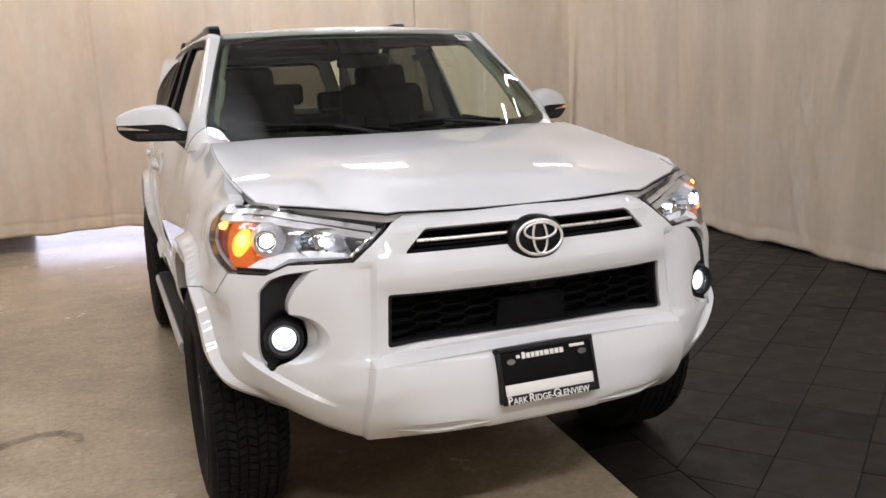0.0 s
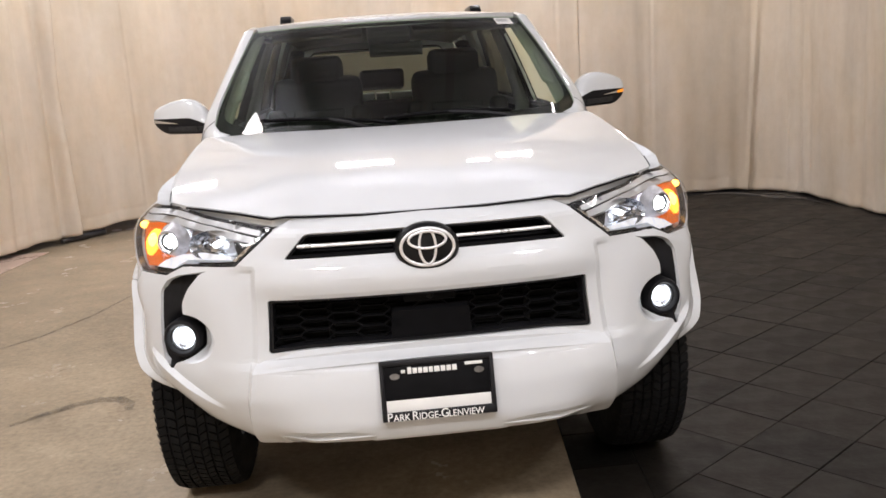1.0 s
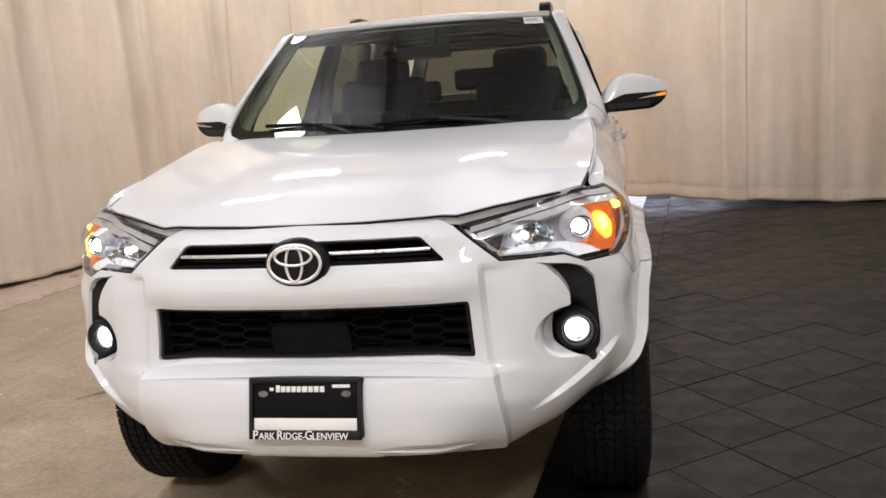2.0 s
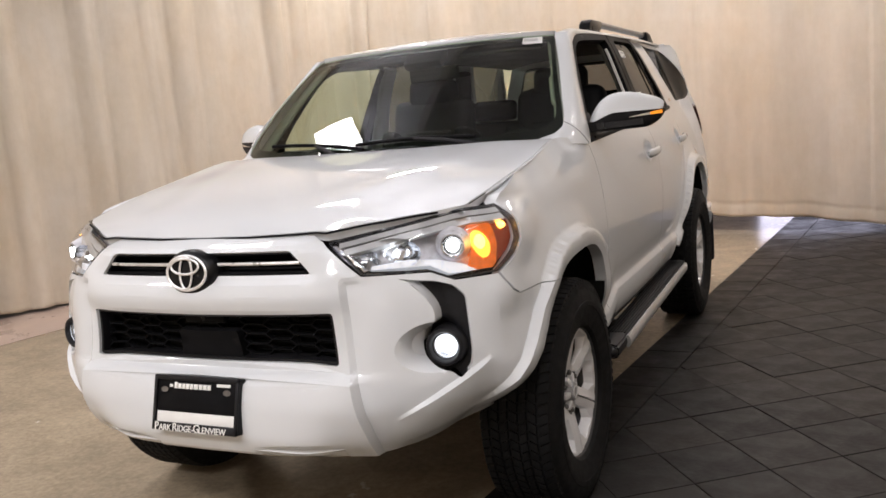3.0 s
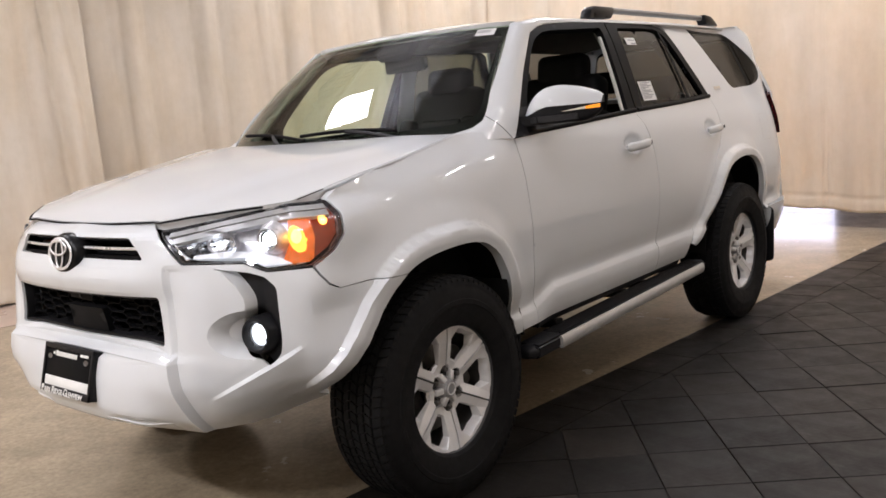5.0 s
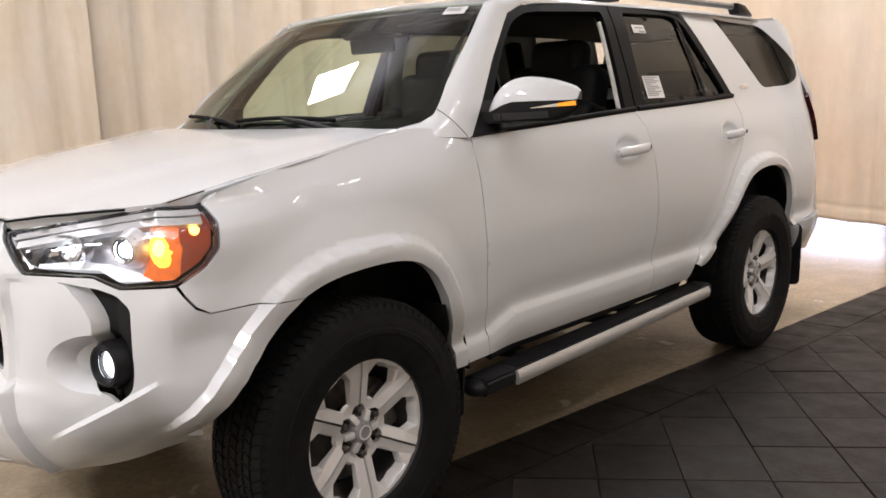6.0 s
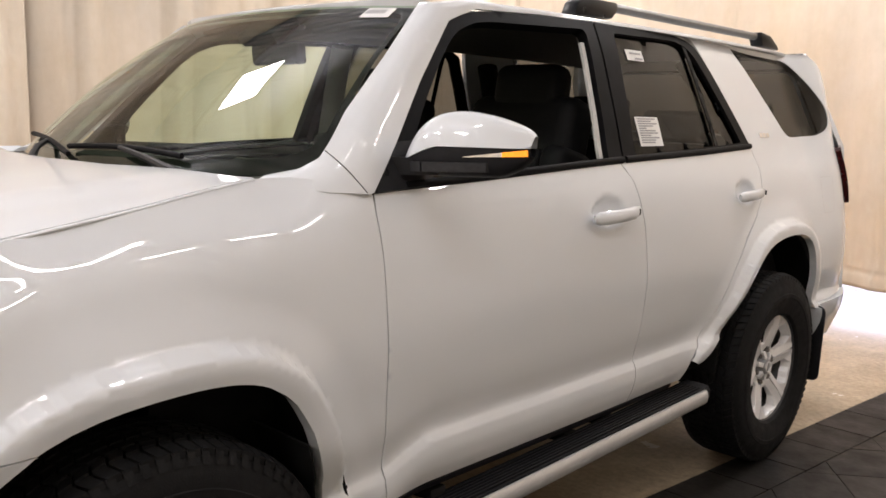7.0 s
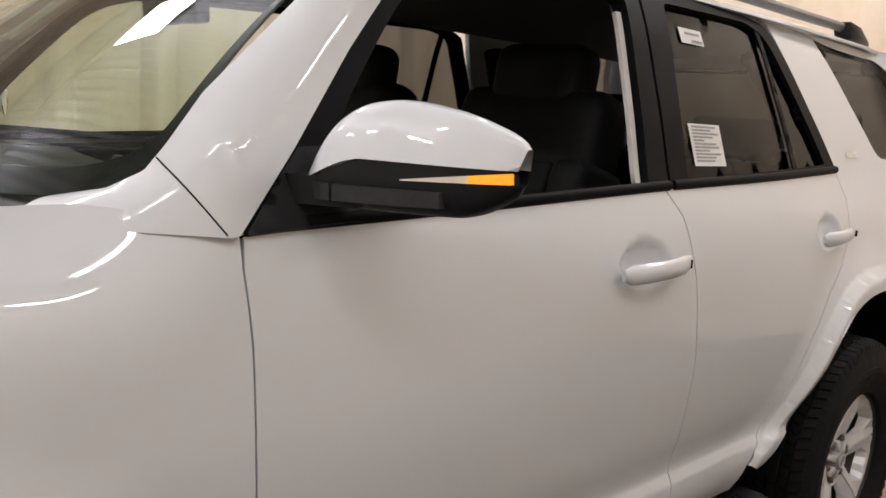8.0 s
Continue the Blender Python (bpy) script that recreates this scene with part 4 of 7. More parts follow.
# cowl grille between hood and glass
cowl_low = [(s * x, float(ws_bottom_y(x)) - w) for s, x, w in ((1, 0.74, 0.10), (1, 0.6, 0.085), (1, 0.3, 0.065), (1, 0, 0.06), (-1, 0.3, 0.065), (-1, 0.6, 0.085), (-1, 0.74, 0.10))]
cowl_up = [(s * x, float(ws_bottom_y(x)) + 0.03) for s, x in ((-1, 0.75), (-1, 0.6), (-1, 0.3), (1, 0), (1, 0.3), (1, 0.6), (1, 0.75))]
lifted("cowl_panel", sheet(cowl_low + cowl_up, (), 0.04), lambda x, y: np.stack([x, y, hood_z(x, np.minimum(y, 0.30)) - 0.022], -1), BLACK, car, "matt black cowl trim under the wipers", 0.02, 1, (0, 0, -1))

# windshield
ws_flat = sheet([(-1.012, 0), (1.012, 0), (1.012, 1), (-1.012, 1)], (), 0.06)
lifted("windshield", ws_flat, windshield, WINDSHIELD, car, "large green-tinted windshield with a black border", 0.004, 1, (0, 1, 0))
frit_in = round_path([(-0.985, 0.075, 0.14), (0.985, 0.075, 0.14), (0.985, 0.958), (-0.985, 0.958)], 0.10, 8)


def ws_off(o):
    def at(s, t):
        p = windshield(s, t)
        e = 1e-3
        n = np.cross(windshield(s + e, t) - p, windshield(s, t + e) - p)
        n /= np.linalg.norm(n, axis=-1, keepdims=True)
        return p + n * o
    return at


lifted("windshield_border", sheet([(-1.008, 0.001), (1.008, 0.001), (1.008, 0.999), (-1.008, 0.999)], [frit_in], 0.05), ws_off(-0.005), SATIN, car, "", 0.0, 1, (0, 1, 0))

# roof skin
roof_o = [(s * x, float(ws_top_y(x)) + 0.008) for s, x in ((-1, 0.595), (-1, 0.45), (-1, 0.2), (1, 0.0), (1, 0.2), (1, 0.45), (1, 0.595))] + [(0.60, 1.5), (0.60, 2.5), (0.585, 3.3), (0.55, 3.70), (-0.55, 3.70), (-0.585, 3.3), (-0.60, 2.5), (-0.60, 1.5)]
lifted("roof", sheet(roof_o, (), 0.05), lambda x, y: np.stack([x, y, roof_z(x, y)], -1), PAINT, car, "", 0.03, 1, (0, 0, -1))

# windshield pillars and roof sides: a strip between the glass or roof and the door frames
# the strip starts round the lower corner of the glass
glass_corner = [tuple(float(c) for c in windshield(a, b) + np.array([0, -0.002, 0.004])) for a, b in ((0.90, -0.004), (0.965, 0.015), (1.004, 0.06), (1.018, 0.13), (1.022, 0.20), (1.022, 0.28))]
pillar_in = glass_corner + [(0.675, 0.725, 1.575), (0.610, 0.900, 1.722), (0.600, 1.05, 1.742), (0.600, 1.4, 1.752), (0.600, 2.0, 1.757), (0.598, 2.6, 1.757), (0.588, 3.2, 1.748), (0.565, 3.62, 1.735)]
pillar_out = [(0.700, 0.318, 1.270), (0.768, 0.335, 1.262), (0.812, 0.43, 1.252), (0.843, 0.542, 1.244), (0.822, 0.598, 1.304), (0.796, 0.655, 1.36), (0.735, 0.79, 1.51), (0.672, 0.955, 1.678), (0.652, 1.08, 1.722), (0.643, 1.4, 1.738), (0.641, 2.0, 1.744), (0.633, 2.5, 1.746), (0.602, 3.2, 1.744), (0.568, 3.62, 1.732)]


def strip(t, w):
    ks = np.linspace(0, 1, len(pillar_in))
    a = np.array([np.interp(t, ks, [p[i] for p in pillar_in]) for i in range(3)])
    b = np.array([np.interp(t, ks, [p[i] for p in pillar_out]) for i in range(3)])
    o = np.array([0.6, -0.35 * (1 - sstep(0.515, 0.60, t)), 0.55]) * 0.030 * math.sin(math.pi * w) * (1 - 0.5 * sstep(0.55, 0.73, t)) * (0.25 + 0.75 * sstep(0.12, 0.32, t))
    return a + (b - a) * w + o


for sd in (1, -1):
    bm = grid_bm(lambda a, b: Vector(strip(a, b)), 90, 9)
    if sd < 0:
        bmesh.ops.transform(bm, matrix=Matrix.Diagonal((-1, 1, 1, 1)), verts=bm.verts)
    bmesh.ops.recalc_face_normals(bm, faces=bm.faces)
    if sum(f.normal.x * sd + f.normal.z for f in bm.faces) < 0:
        bmesh.ops.reverse_faces(bm, faces=bm.faces)
    side_panel = part("pillar_and_roof_side", solid(bm, 0.012), PAINT, car)
    seam = [Vector(strip(0.222 - 0.028 * (1 - k / 8), 0.02 + 0.96 * k / 8)) + Vector((0.0002, 0, 0.0002)) for k in range(9)]
    part("seam", tube_bm([(sd * q.x, q.y, q.z) for q in seam], 0.0012, 6), SATIN, side_panel)

# black door frames, pillars and glass
def S3(pts, r=0.02):
    return round_path([(uy(p[0]), *p[1:]) for p in pts], r)


frame_front = S3([(0.553, 1.243, 0), (0.641, 1.340), (0.76, 1.476), (0.888, 1.618), (0.953, 1.676), (1.02, 1.704), (1.111, 1.722), (1.374, 1.736), (1.672, 1.744, 0), (1.618, 1.290, 0), (1.0, 1.262, 0)], 0.03)
open_front = S3([(0.700, 1.300), (0.745, 1.392, 0.1), (0.815, 1.482, 0.1), (0.918, 1.602, 0.1), (0.985, 1.655, 0.06), (1.07, 1.684), (1.14, 1.692), (1.610, 1.712, 0.03), (1.540, 1.302, 0.01), (1.15, 1.280)], 0.02)
frame_rear = S3([(1.680, 1.744, 0), (2.242, 1.744), (2.33, 1.735), (2.395, 1.712), (2.49, 1.587), (2.668, 1.330, 0), (1.626, 1.293, 0)], 0.02)
open_rear = S3([(1.775, 1.714), (2.22, 1.722, 0.03), (2.33, 1.700, 0.05), (2.44, 1.55, 0.05), (2.578, 1.345, 0.015), (1.700, 1.312, 0.015)], 0.02)
both("door_frame", frame_front, skin_off(0.004), SATIN, "satin black window frame", holes=[open_front], flange=0.035, step=0.016, parents=doors[0])
both("door_frame", frame_rear, skin_off(0.004), SATIN, "satin black window frame", holes=[open_rear], flange=0.014, step=0.016, parents=doors[1])
both("window_glass", inset(dense(open_rear, 0.03), -0.008), skin_off(-0.012), PRIVACY, "dark tinted side window", flange=0.004, gap=0, step=0.06, parents=doors[1])
g = sheet(inset(dense(open_front, 0.03), -0.008), (), 0.06)
lifted("window_glass", g, skin_off(-0.012), CLEAR, doors[0][1], "clear side window", 0.004, -1, (-1, 0, 0))
divider = S3([(2.285, 1.72), (2.305, 1.72), (2.352, 1.335), (2.328, 1.335)], 0)
both("window_divider", divider, skin_off(0.001), SATIN, flange=0.005, gap=0, parents=doors[1])
seal = S3([(1.574, 1.668), (1.592, 1.668), (1.526, 1.304), (1.508, 1.304)], 0)
LINER2 = mat("pale_weather_strip", (0.62, 0.62, 0.60), 0.6, vary=0.05, vscale=40)
flat = sheet(seal, (), 0.03)
lifted("window_channel", flat, skin_off(-0.010), LINER2, doors[0][0], "pale grey weather strip of the lowered window", 0.01, 1, (-1, 0, 0))
for k, (ya, yb) in enumerate(((0.66, 1.615), (1.635, 2.665))):
    for sd in (1, -1):
        pts = []
        for y in np.linspace(ya, yb, 24):
            zz = float(belt(y)) + 0.006
            pts.append((sd * (float(side_x(np.array(y), np.array(zz))) + 0.003), float(y), zz))
        part("belt_moulding", tube_bm(pts, 0.010, 10, 1.15), SATIN, doors[k][0 if sd > 0 else 1])

# tail: lift gate with its window, rear bumper, tail lamps
tail_y = lambda x, z: np.interp(z, [0.5, 0.75, 1.0, 1.32, 1.76], [3.93, 3.93, 3.92, 3.86, 3.68]) - 0.10 * (np.abs(x) / 0.75) ** 3
gate = [(-0.80, 0.60), (0.80, 0.60), (0.76, 1.32), (0.58, 1.77), (-0.58, 1.77), (-0.76, 1.32)]
gate_hole = round_path([(-0.62, 1.36), (0.62, 1.36), (0.50, 1.69), (-0.50, 1.69)], 0.05)
gate_ob = lifted("lift_gate", sheet(gate, [gate_hole], 0.05), lambda x, z: np.stack([x, tail_y(x, z), z], -1), PAINT, car, "", 0.03, 1, (0, -1, 0))
lifted("window_glass", sheet(inset(dense(gate_hole, 0.05), -0.01), (), 0.08), lambda x, z: np.stack([x, tail_y(x, z) - 0.006, z], -1), PRIVACY, gate_ob, "dark tinted rear window", 0.004, 1, (0, -1, 0))
rb = [(uy(3.19), 0.60), (PU[-1], 0.60), (PU[-1], 0.40), (uy(3.6), 0.40), (uy(3.22), 0.44)]
both("rear_bumper", rb, skin_off(0.02), PAINT, flange=0.06, gap=0, step=0.04)
tl = round_path([(uy(3.70), 1.315), (uy(3.83), 1.33), (uy(3.90), 1.08), (uy(3.86), 1.03), (uy(3.76), 1.16)], 0.02)
both("tail_light", tl, skin_off(0.028), RED, "smoked dark red tail lamp", flange=0.05, gap=0)
tb = round_path([(U(0.80, 3.84), 1.17), (U(0.68, 3.90), 1.16), (U(0.67, 3.905), 1.09), (U(0.79, 3.85), 1.08)], 0.012)
both("turn_signal", tb, skin_off(0.034), AMBER_TAIL, "lit amber rear turn signal", flange=0.01, gap=0)
spo = [(-0.55, 3.60), (0.55, 3.60), (0.53, 3.80), (0.40, 3.84), (-0.40, 3.84), (-0.53, 3.80)]
lifted("roof_spoiler", sheet(round_path(spo, 0.03), (), 0.05), lambda x, y: np.stack([x, y, roof_z(x, np.minimum(y, 3.7)) + 0.012 - 0.08 * (y - 3.62)], -1), PAINT, car, "", 0.045, 1, (0, 0, -1))

# dark body under and inside the skin: floor, engine bay walls, wheel housings
bm = box_bm(1.50, 3.2, 0.12, pose(0, 1.55, 0.50), 0.02)
part("floor_pan", bm, DARK, car)
part("engine_block", box_bm(0.96, 1.25, 0.42, pose(0, 0.05, 0.66), 0.05), DARK, car)
part("radiator", box_bm(1.02, 0.10, 0.46, pose(0, -0.70, 0.78), 0.02), DARK, car)
part("rear_floor", box_bm(1.0, 0.9, 0.36, pose(0, 3.25, 0.58), 0.05), DARK, car)
for sd in (1, -1):
    part("frame_rail", box_bm(0.09, 3.45, 0.12, pose(sd * 0.46, 1.6, 0.44), 0.02), DARK, car)
    part("firewall_side", box_bm(0.02, 0.5, 0.60, pose(sd * 0.70, 0.30, 0.82), 0.005), DARK, car)
for y0 in (0.0, WHEELBASE):
    for sd in (1, -1):
        arc = [(y0 + 0.535 * math.cos(w) * (1.0 if math.cos(w) < 0 else 0.86), HUB_Z + 0.585 * math.sin(w)) for w in np.linspace(0.12, math.pi - (0.36 if y0 == 0 else 0.12), 22)]
        bm = bmesh.new()
        rows = [[bm.verts.new((sd * x, y, z)) for y, z in arc] for x in (0.50, 0.880)]
        for k in range(len(arc) - 1):
            bm.faces.new((rows[0][k], rows[0][k + 1], rows[1][k + 1], rows[1][k]))
        bm.faces.new(rows[0])
        bmesh.ops.recalc_face_normals(bm, faces=bm.faces)
        part("wheel_housing", solid(bm, 0.006), DARK, car)
for y0 in (0.0, WHEELBASE):
    bm = tube_bm([(-0.68, y0, HUB_Z), (0.68, y0, HUB_Z)], 0.045, 12)
    part("axle", bm, STEEL, car)


# ---------------------------------------------------------------- wheels


def wheel_tyre():
    R, w = 0.398, 0.132
    prof = [(0.222, -0.105), (0.232, -0.118), (0.262, -0.128), (0.305, -0.134), (0.340, -0.131), (0.366, -0.122), (0.382, -0.110), (0.388, -0.090), (0.389, 0.090), (0.382, 0.110), (0.366, 0.122), (0.340, 0.131), (0.318, 0.1335), (0.316, 0.1355), (0.300, 0.1355),
            (0.298, 0.1335), (0.262, 0.128), (0.232, 0.118), (0.222, 0.105)]
    bm = lathe_bm(prof, 72, "x")
    return bm


def wheel_tread():
    """Seven staggered rows with slanted grooves, and shoulder lugs that reach down the side wall."""
    R, bm = 0.398, bmesh.new()
    n = 78
    for row, (x0, x1) in enumerate(((-0.117, -0.084), (-0.078, -0.050), (-0.045, -0.019), (-0.015, 0.015), (0.019, 0.045), (0.050, 0.078), (0.084, 0.117))):
        for k in range(n):
            a0 = 2 * math.pi * (k + 0.5 * (row % 2)) / n
            a1 = a0 + 2 * math.pi / n * 0.80
            sl = 0.030 * (1 if row % 2 else -1)
            top, base, vs = R, 0.384, []
            for rr, gr in ((base, 0.0), (top, 0.0018)):
                drop = 0.009 if row in (0, 6) else 0.0
                for x, a in ((x0 + gr, a0), (x1 - gr, a0 + sl), (x1 - gr, a1 + sl), (x0 + gr, a1)):
                    r = rr - (drop if (row == 0 and x < -0.1) or (row == 6 and x > 0.1) else 0)
                    vs.append(bm.verts.new((x, r * math.cos(a), r * math.sin(a))))
            for f in ((4, 5, 6, 7), (0, 1, 5, 4), (1, 2, 6, 5), (2, 3, 7, 6), (3, 0, 4, 7)):
                bm.faces.new([vs[i] for i in f])
    for k in range(n):
        for sd in (-1, 1):
            a0 = 2 * math.pi * (k + (0.5 if sd < 0 else 0.0)) / n
            a1 = a0 + 2 * math.pi / n * 0.55
            q = [bm.verts.new((sd * x, r * math.cos(a), r * math.sin(a))) for x, r in ((0.113, 0.3885), (0.1285, 0.362)) for a in (a0, a1)]
            bm.faces.new((q[0], q[1], q[3], q[2]))
    bmesh.ops.recalc_face_normals(bm, faces=bm.faces)
    return bm


def rim_barrel():
    prof = [(0.226, 0.090), (0.236, 0.096), (0.238, 0.104), (0.233, 0.108), (0.226, 0.105), (0.219, 0.094), (0.209, 0.080), (0.202, 0.02), (0.196, -0.06), (0.215, -0.10), (0.228, -0.11)]
    return lathe_bm(prof, 64, "x")


def face_x(y, z):
    """How far the wheel's face stands out: dished at the hub, with the spokes' flanks falling off."""
    r = math.hypot(y, z)
    fall = min(1.0, abs(y) / 0.034) if r < 0.19 else max(0.0, 1 - (r - 0.19) / 0.03)
    return 0.070 + 0.027 * min(1, max(0, (r - 0.07) / 0.125)) - 0.011 * fall


def spoke_half(sg):
    """Half of a spoke with the sloping walls of the pocket beside it (y sideways, z outwards)."""
    pocket = [(0.0475, 0.0823), (0.0330, 0.0906), (0.0330, 0.1700), (0.0620, 0.2030), (0.0825, 0.1955), (0.1035, 0.1793)]
    hub = [(0.0035, 0.0850), (0.0160, 0.0815), (0.0215, 0.0700), (0.0300, 0.0520)]
    rim = [(0.2300 * math.sin(a), 0.2300 * math.cos(a)) for a in np.linspace(math.radians(30), 0.0155, 6)]
    bm = bmesh.new()
    at = lambda y, z, drop=0.0: bm.verts.new((face_x(y, z) - drop, sg * y, z))
    h, p, r = [at(*q) for q in hub], [at(*q) for q in pocket], [at(*q) for q in rim]
    g = at(0.0035, 0.1700)
    for f in ((h[0], h[1], p[1]), (h[1], h[2], p[1]), (h[2], h[3], p[0], p[1]), (h[0], p[1], p[2], g), (g, p[2], r[4], r[5]), (p[2], p[3], r[3], r[4]), (p[3], p[4], r[2], r[3]), (p[4], r[1], r[2]), (p[4], p[5], r[0], r[1])):
        bm.faces.new(f)
    # chamfer and sloping wall of the pocket
    c = Vector((0.075, 0.1299))
    near_c = lambda q, k: (c.x + (q[0] - c.x) * k, c.y + (q[1] - c.y) * k)
    edge = [at(*near_c(q, 0.96), 0.004) for q in pocket]
    hole = [bm.verts.new((0.056, sg * a, b)) for a, b in (near_c(q, k) for q, k in zip(pocket, (0.84, 0.90, 0.90, 0.86, 0.84, 0.82)))]
    for k in range(len(pocket) - 1):
        for a, b in ((p, edge), (edge, hole)):
            bm.faces.new((a[k], b[k], b[k + 1], a[k + 1]))
    # flanks towards the groove and the hub
    flank = [r[5], g, *h]
    foot = [bm.verts.new((0.030, v.co.y, v.co.z)) for v in flank]
    for k in range(len(flank) - 1):
        bm.faces.new((flank[k], foot[k], foot[k + 1], flank[k + 1]))
    bmesh.ops.recalc_face_normals(bm, faces=bm.faces)
    if sum(f.normal.x * f.calc_area() for f in bm.faces) < 0:
        bmesh.ops.reverse_faces(bm, faces=bm.faces)
    return bm


def spoke_web():
    """The floor of the groove along a spoke."""
    pts = [(-0.006, 0.080), (0.006, 0.080), (0.006, 0.226), (-0.006, 0.226)]
    bm = bmesh.new()
    top = [bm.verts.new((face_x(0, z) - 0.008, y, z)) for y, z in pts]
    bot = [bm.verts.new((0.03, y, z)) for y, z in pts]
    bm.faces.new(top)
    for k in range(4):
        bm.faces.new((top[k], bot[k], bot[(k + 1) % 4], top[(k + 1) % 4]))
    bmesh.ops.recalc_face_normals(bm, faces=bm.faces)
    return bm


def make_wheel(x, y, out, turn):
    """A wheel about its hub; `out` is the side its face looks to."""
    place = pose(x, y, HUB_Z) @ (Matrix() if out > 0 else pose(0, 0, 0, 0, 0, 180)) @ pose(0, 0, 0, turn, 0, 0) @ Matrix.Diagonal((1, 1.018, 1.018, 1))

    def put(bm):
        bmesh.ops.transform(bm, matrix=place, verts=bm.verts)
        return bm
    # barrel, grooves and hub floor use the alloy with shade in its colour
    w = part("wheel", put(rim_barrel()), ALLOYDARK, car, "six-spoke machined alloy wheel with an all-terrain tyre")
    part("tyre", put(wheel_tyre()), RUBBER, w, "black all-terrain tyre with blocky tread", 0.5)
    tagged(part("tread", put(wheel_tread()), RUBBER, w, "", 0.5), kind="stuff")
    part("rim_lip", put(lathe_bm([(0.222, 0.096), (0.229, 0.1005), (0.236, 0.1035), (0.2395, 0.1045), (0.2395, 0.1000), (0.232, 0.088), (0.222, 0.086)], 72, "x", closed=True)), ALLOY, w, "", 0.4)
    for k in range(6):
        rot = pose(0, 0, 0, 60 * k, 0, 0)
        for sg in (1, -1):
            bm = spoke_half(sg)
            bmesh.ops.transform(bm, matrix=rot, verts=bm.verts)
            part("spoke", put(bm), ALLOY, w, "", 0.05)
        bm = spoke_web()
        bmesh.ops.transform(bm, matrix=rot, verts=bm.verts)
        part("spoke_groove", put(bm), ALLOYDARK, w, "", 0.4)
        bm = lathe_bm([(0.0, 0.076), (0.0075, 0.075), (0.0095, 0.071), (0.0100, 0.04)], 6, "x", rot @ pose(0, 0, 0.0685) @ pose(0, 0, 0, 30, 0, 0))
        part("lug_nut", put(bm), STEEL, w, "", 0.4)
        # dark ring, proud of the hub floor, imitates a recess's shade
        bm = lathe_bm([(0.0105, 0.0560), (0.0140, 0.0560), (0.0150, 0.0545), (0.0150, 0.050)], 18, "x", rot @ pose(0, 0, 0.0685))
        part("lug_shade_ring", put(bm), DARK, w, "", 0.4)
        # arm of the centre cap, between two nuts
        bm = box_bm(0.022, 0.020, 0.034, rot @ pose(0, 0, 0, 30, 0, 0) @ pose(0.066, 0, 0.047, 0, -14, 0), 0.003)
        part("cap_arm", put(bm), ALLOY, w, "", 0.4)
    bm = lathe_bm([(0.0, 0.052), (0.086, 0.052), (0.087, 0.03)], 36, "x")
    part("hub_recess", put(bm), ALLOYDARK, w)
    bm = lathe_bm([(0.0, 0.086), (0.024, 0.0855), (0.030, 0.084), (0.034, 0.078), (0.040, 0.060), (0.042, 0.05)], 36, "x")
    part("hub_cap", put(bm), CAPGREY, w, "grey centre cap with a round badge")
    bm = lathe_bm([(0.018, 0.0885), (0.023, 0.0885), (0.023, 0.083), (0.018, 0.083)], 28, "x", closed=True)
    part("hub_ring", put(bm), ALLOY, w)
    bm = lathe_bm([(0.065, -0.005), (0.165, -0.005), (0.165, -0.03), (0.065, -0.03)], 48, "x", closed=True)
    part("brake_disc", put(bm), STEEL, w)
    bm = box_bm(0.07, 0.10, 0.17, pose(-0.01, 0.125, 0.02, 20, 0, 0), 0.02)
    part("brake_caliper", put(bm), STEEL, w)
    bm = lathe_bm([(0.0, -0.02), (0.19, -0.04), (0.19, -0.06), (0.0, -0.06)], 32, "x")
    part("dust_shield", put(bm), DARK, w)
    return w


for wx, wy, out, turn in ((0.802, -0.03, 1, 2), (-0.802, -0.03, -1, 25), (0.797, WHEELBASE - 0.035, 1, -18), (-0.797, WHEELBASE - 0.035, -1, 40)):
    make_wheel(wx, wy, out, turn)

# mud flaps behind the wheels
for y0, x0, zb in ((0.42, 0.745, 0.285), (3.22, 0.80, 0.235)):
    for sd in (1, -1):
        bm = prism_bm(round_path([(-0.11, 0.0), (0.13, 0.02), (0.125, 0.595 - zb), (-0.13, 0.635 - zb)], 0.03), 0.008, Matrix(), 0)
        bmesh.ops.transform(bm, matrix=pose(sd * x0, y0, zb, 0, 0, 0) @ pose(0, 0, 0, 84, 0, 0) @ Matrix.Diagonal((sd, 1, 1, 1)), verts=bm.verts)
        bmesh.ops.recalc_face_normals(bm, faces=bm.faces)
        part("mud_flap", bm, BLACK, car)

# liners that close the front arches towards the cabin
for sd in (1, -1):
    bm = box_bm(0.28, 0.012, 0.42, pose(sd * 0.64, 0.455, 0.57, -9, 0, 0), 0.004)
    part("arch_liner", bm, DARK, car)
    low = [q for q in beside(LIPS[0], -0.012) if q[0] > uy(0.1) and 0.47 < q[1] < 0.74]
    outer = [Vector(p) for p in skin(*(np.array(c) for c in zip(*low)))]
    bm = bmesh.new()
    rows = [[bm.verts.new((sd * (p.x - 0.003 if k else 0.60), p.y - 0.003, p.z)) for p in outer] for k in (0, 1)]
    for a in range(len(outer) - 1):
        bm.faces.new((rows[0][a], rows[0][a + 1], rows[1][a + 1], rows[1][a]))
    bmesh.ops.recalc_face_normals(bm, faces=bm.faces)
    part("splash_guard", solid(bm, 0.005), DARK, car, "black splash guard at the wheel arch's edge")

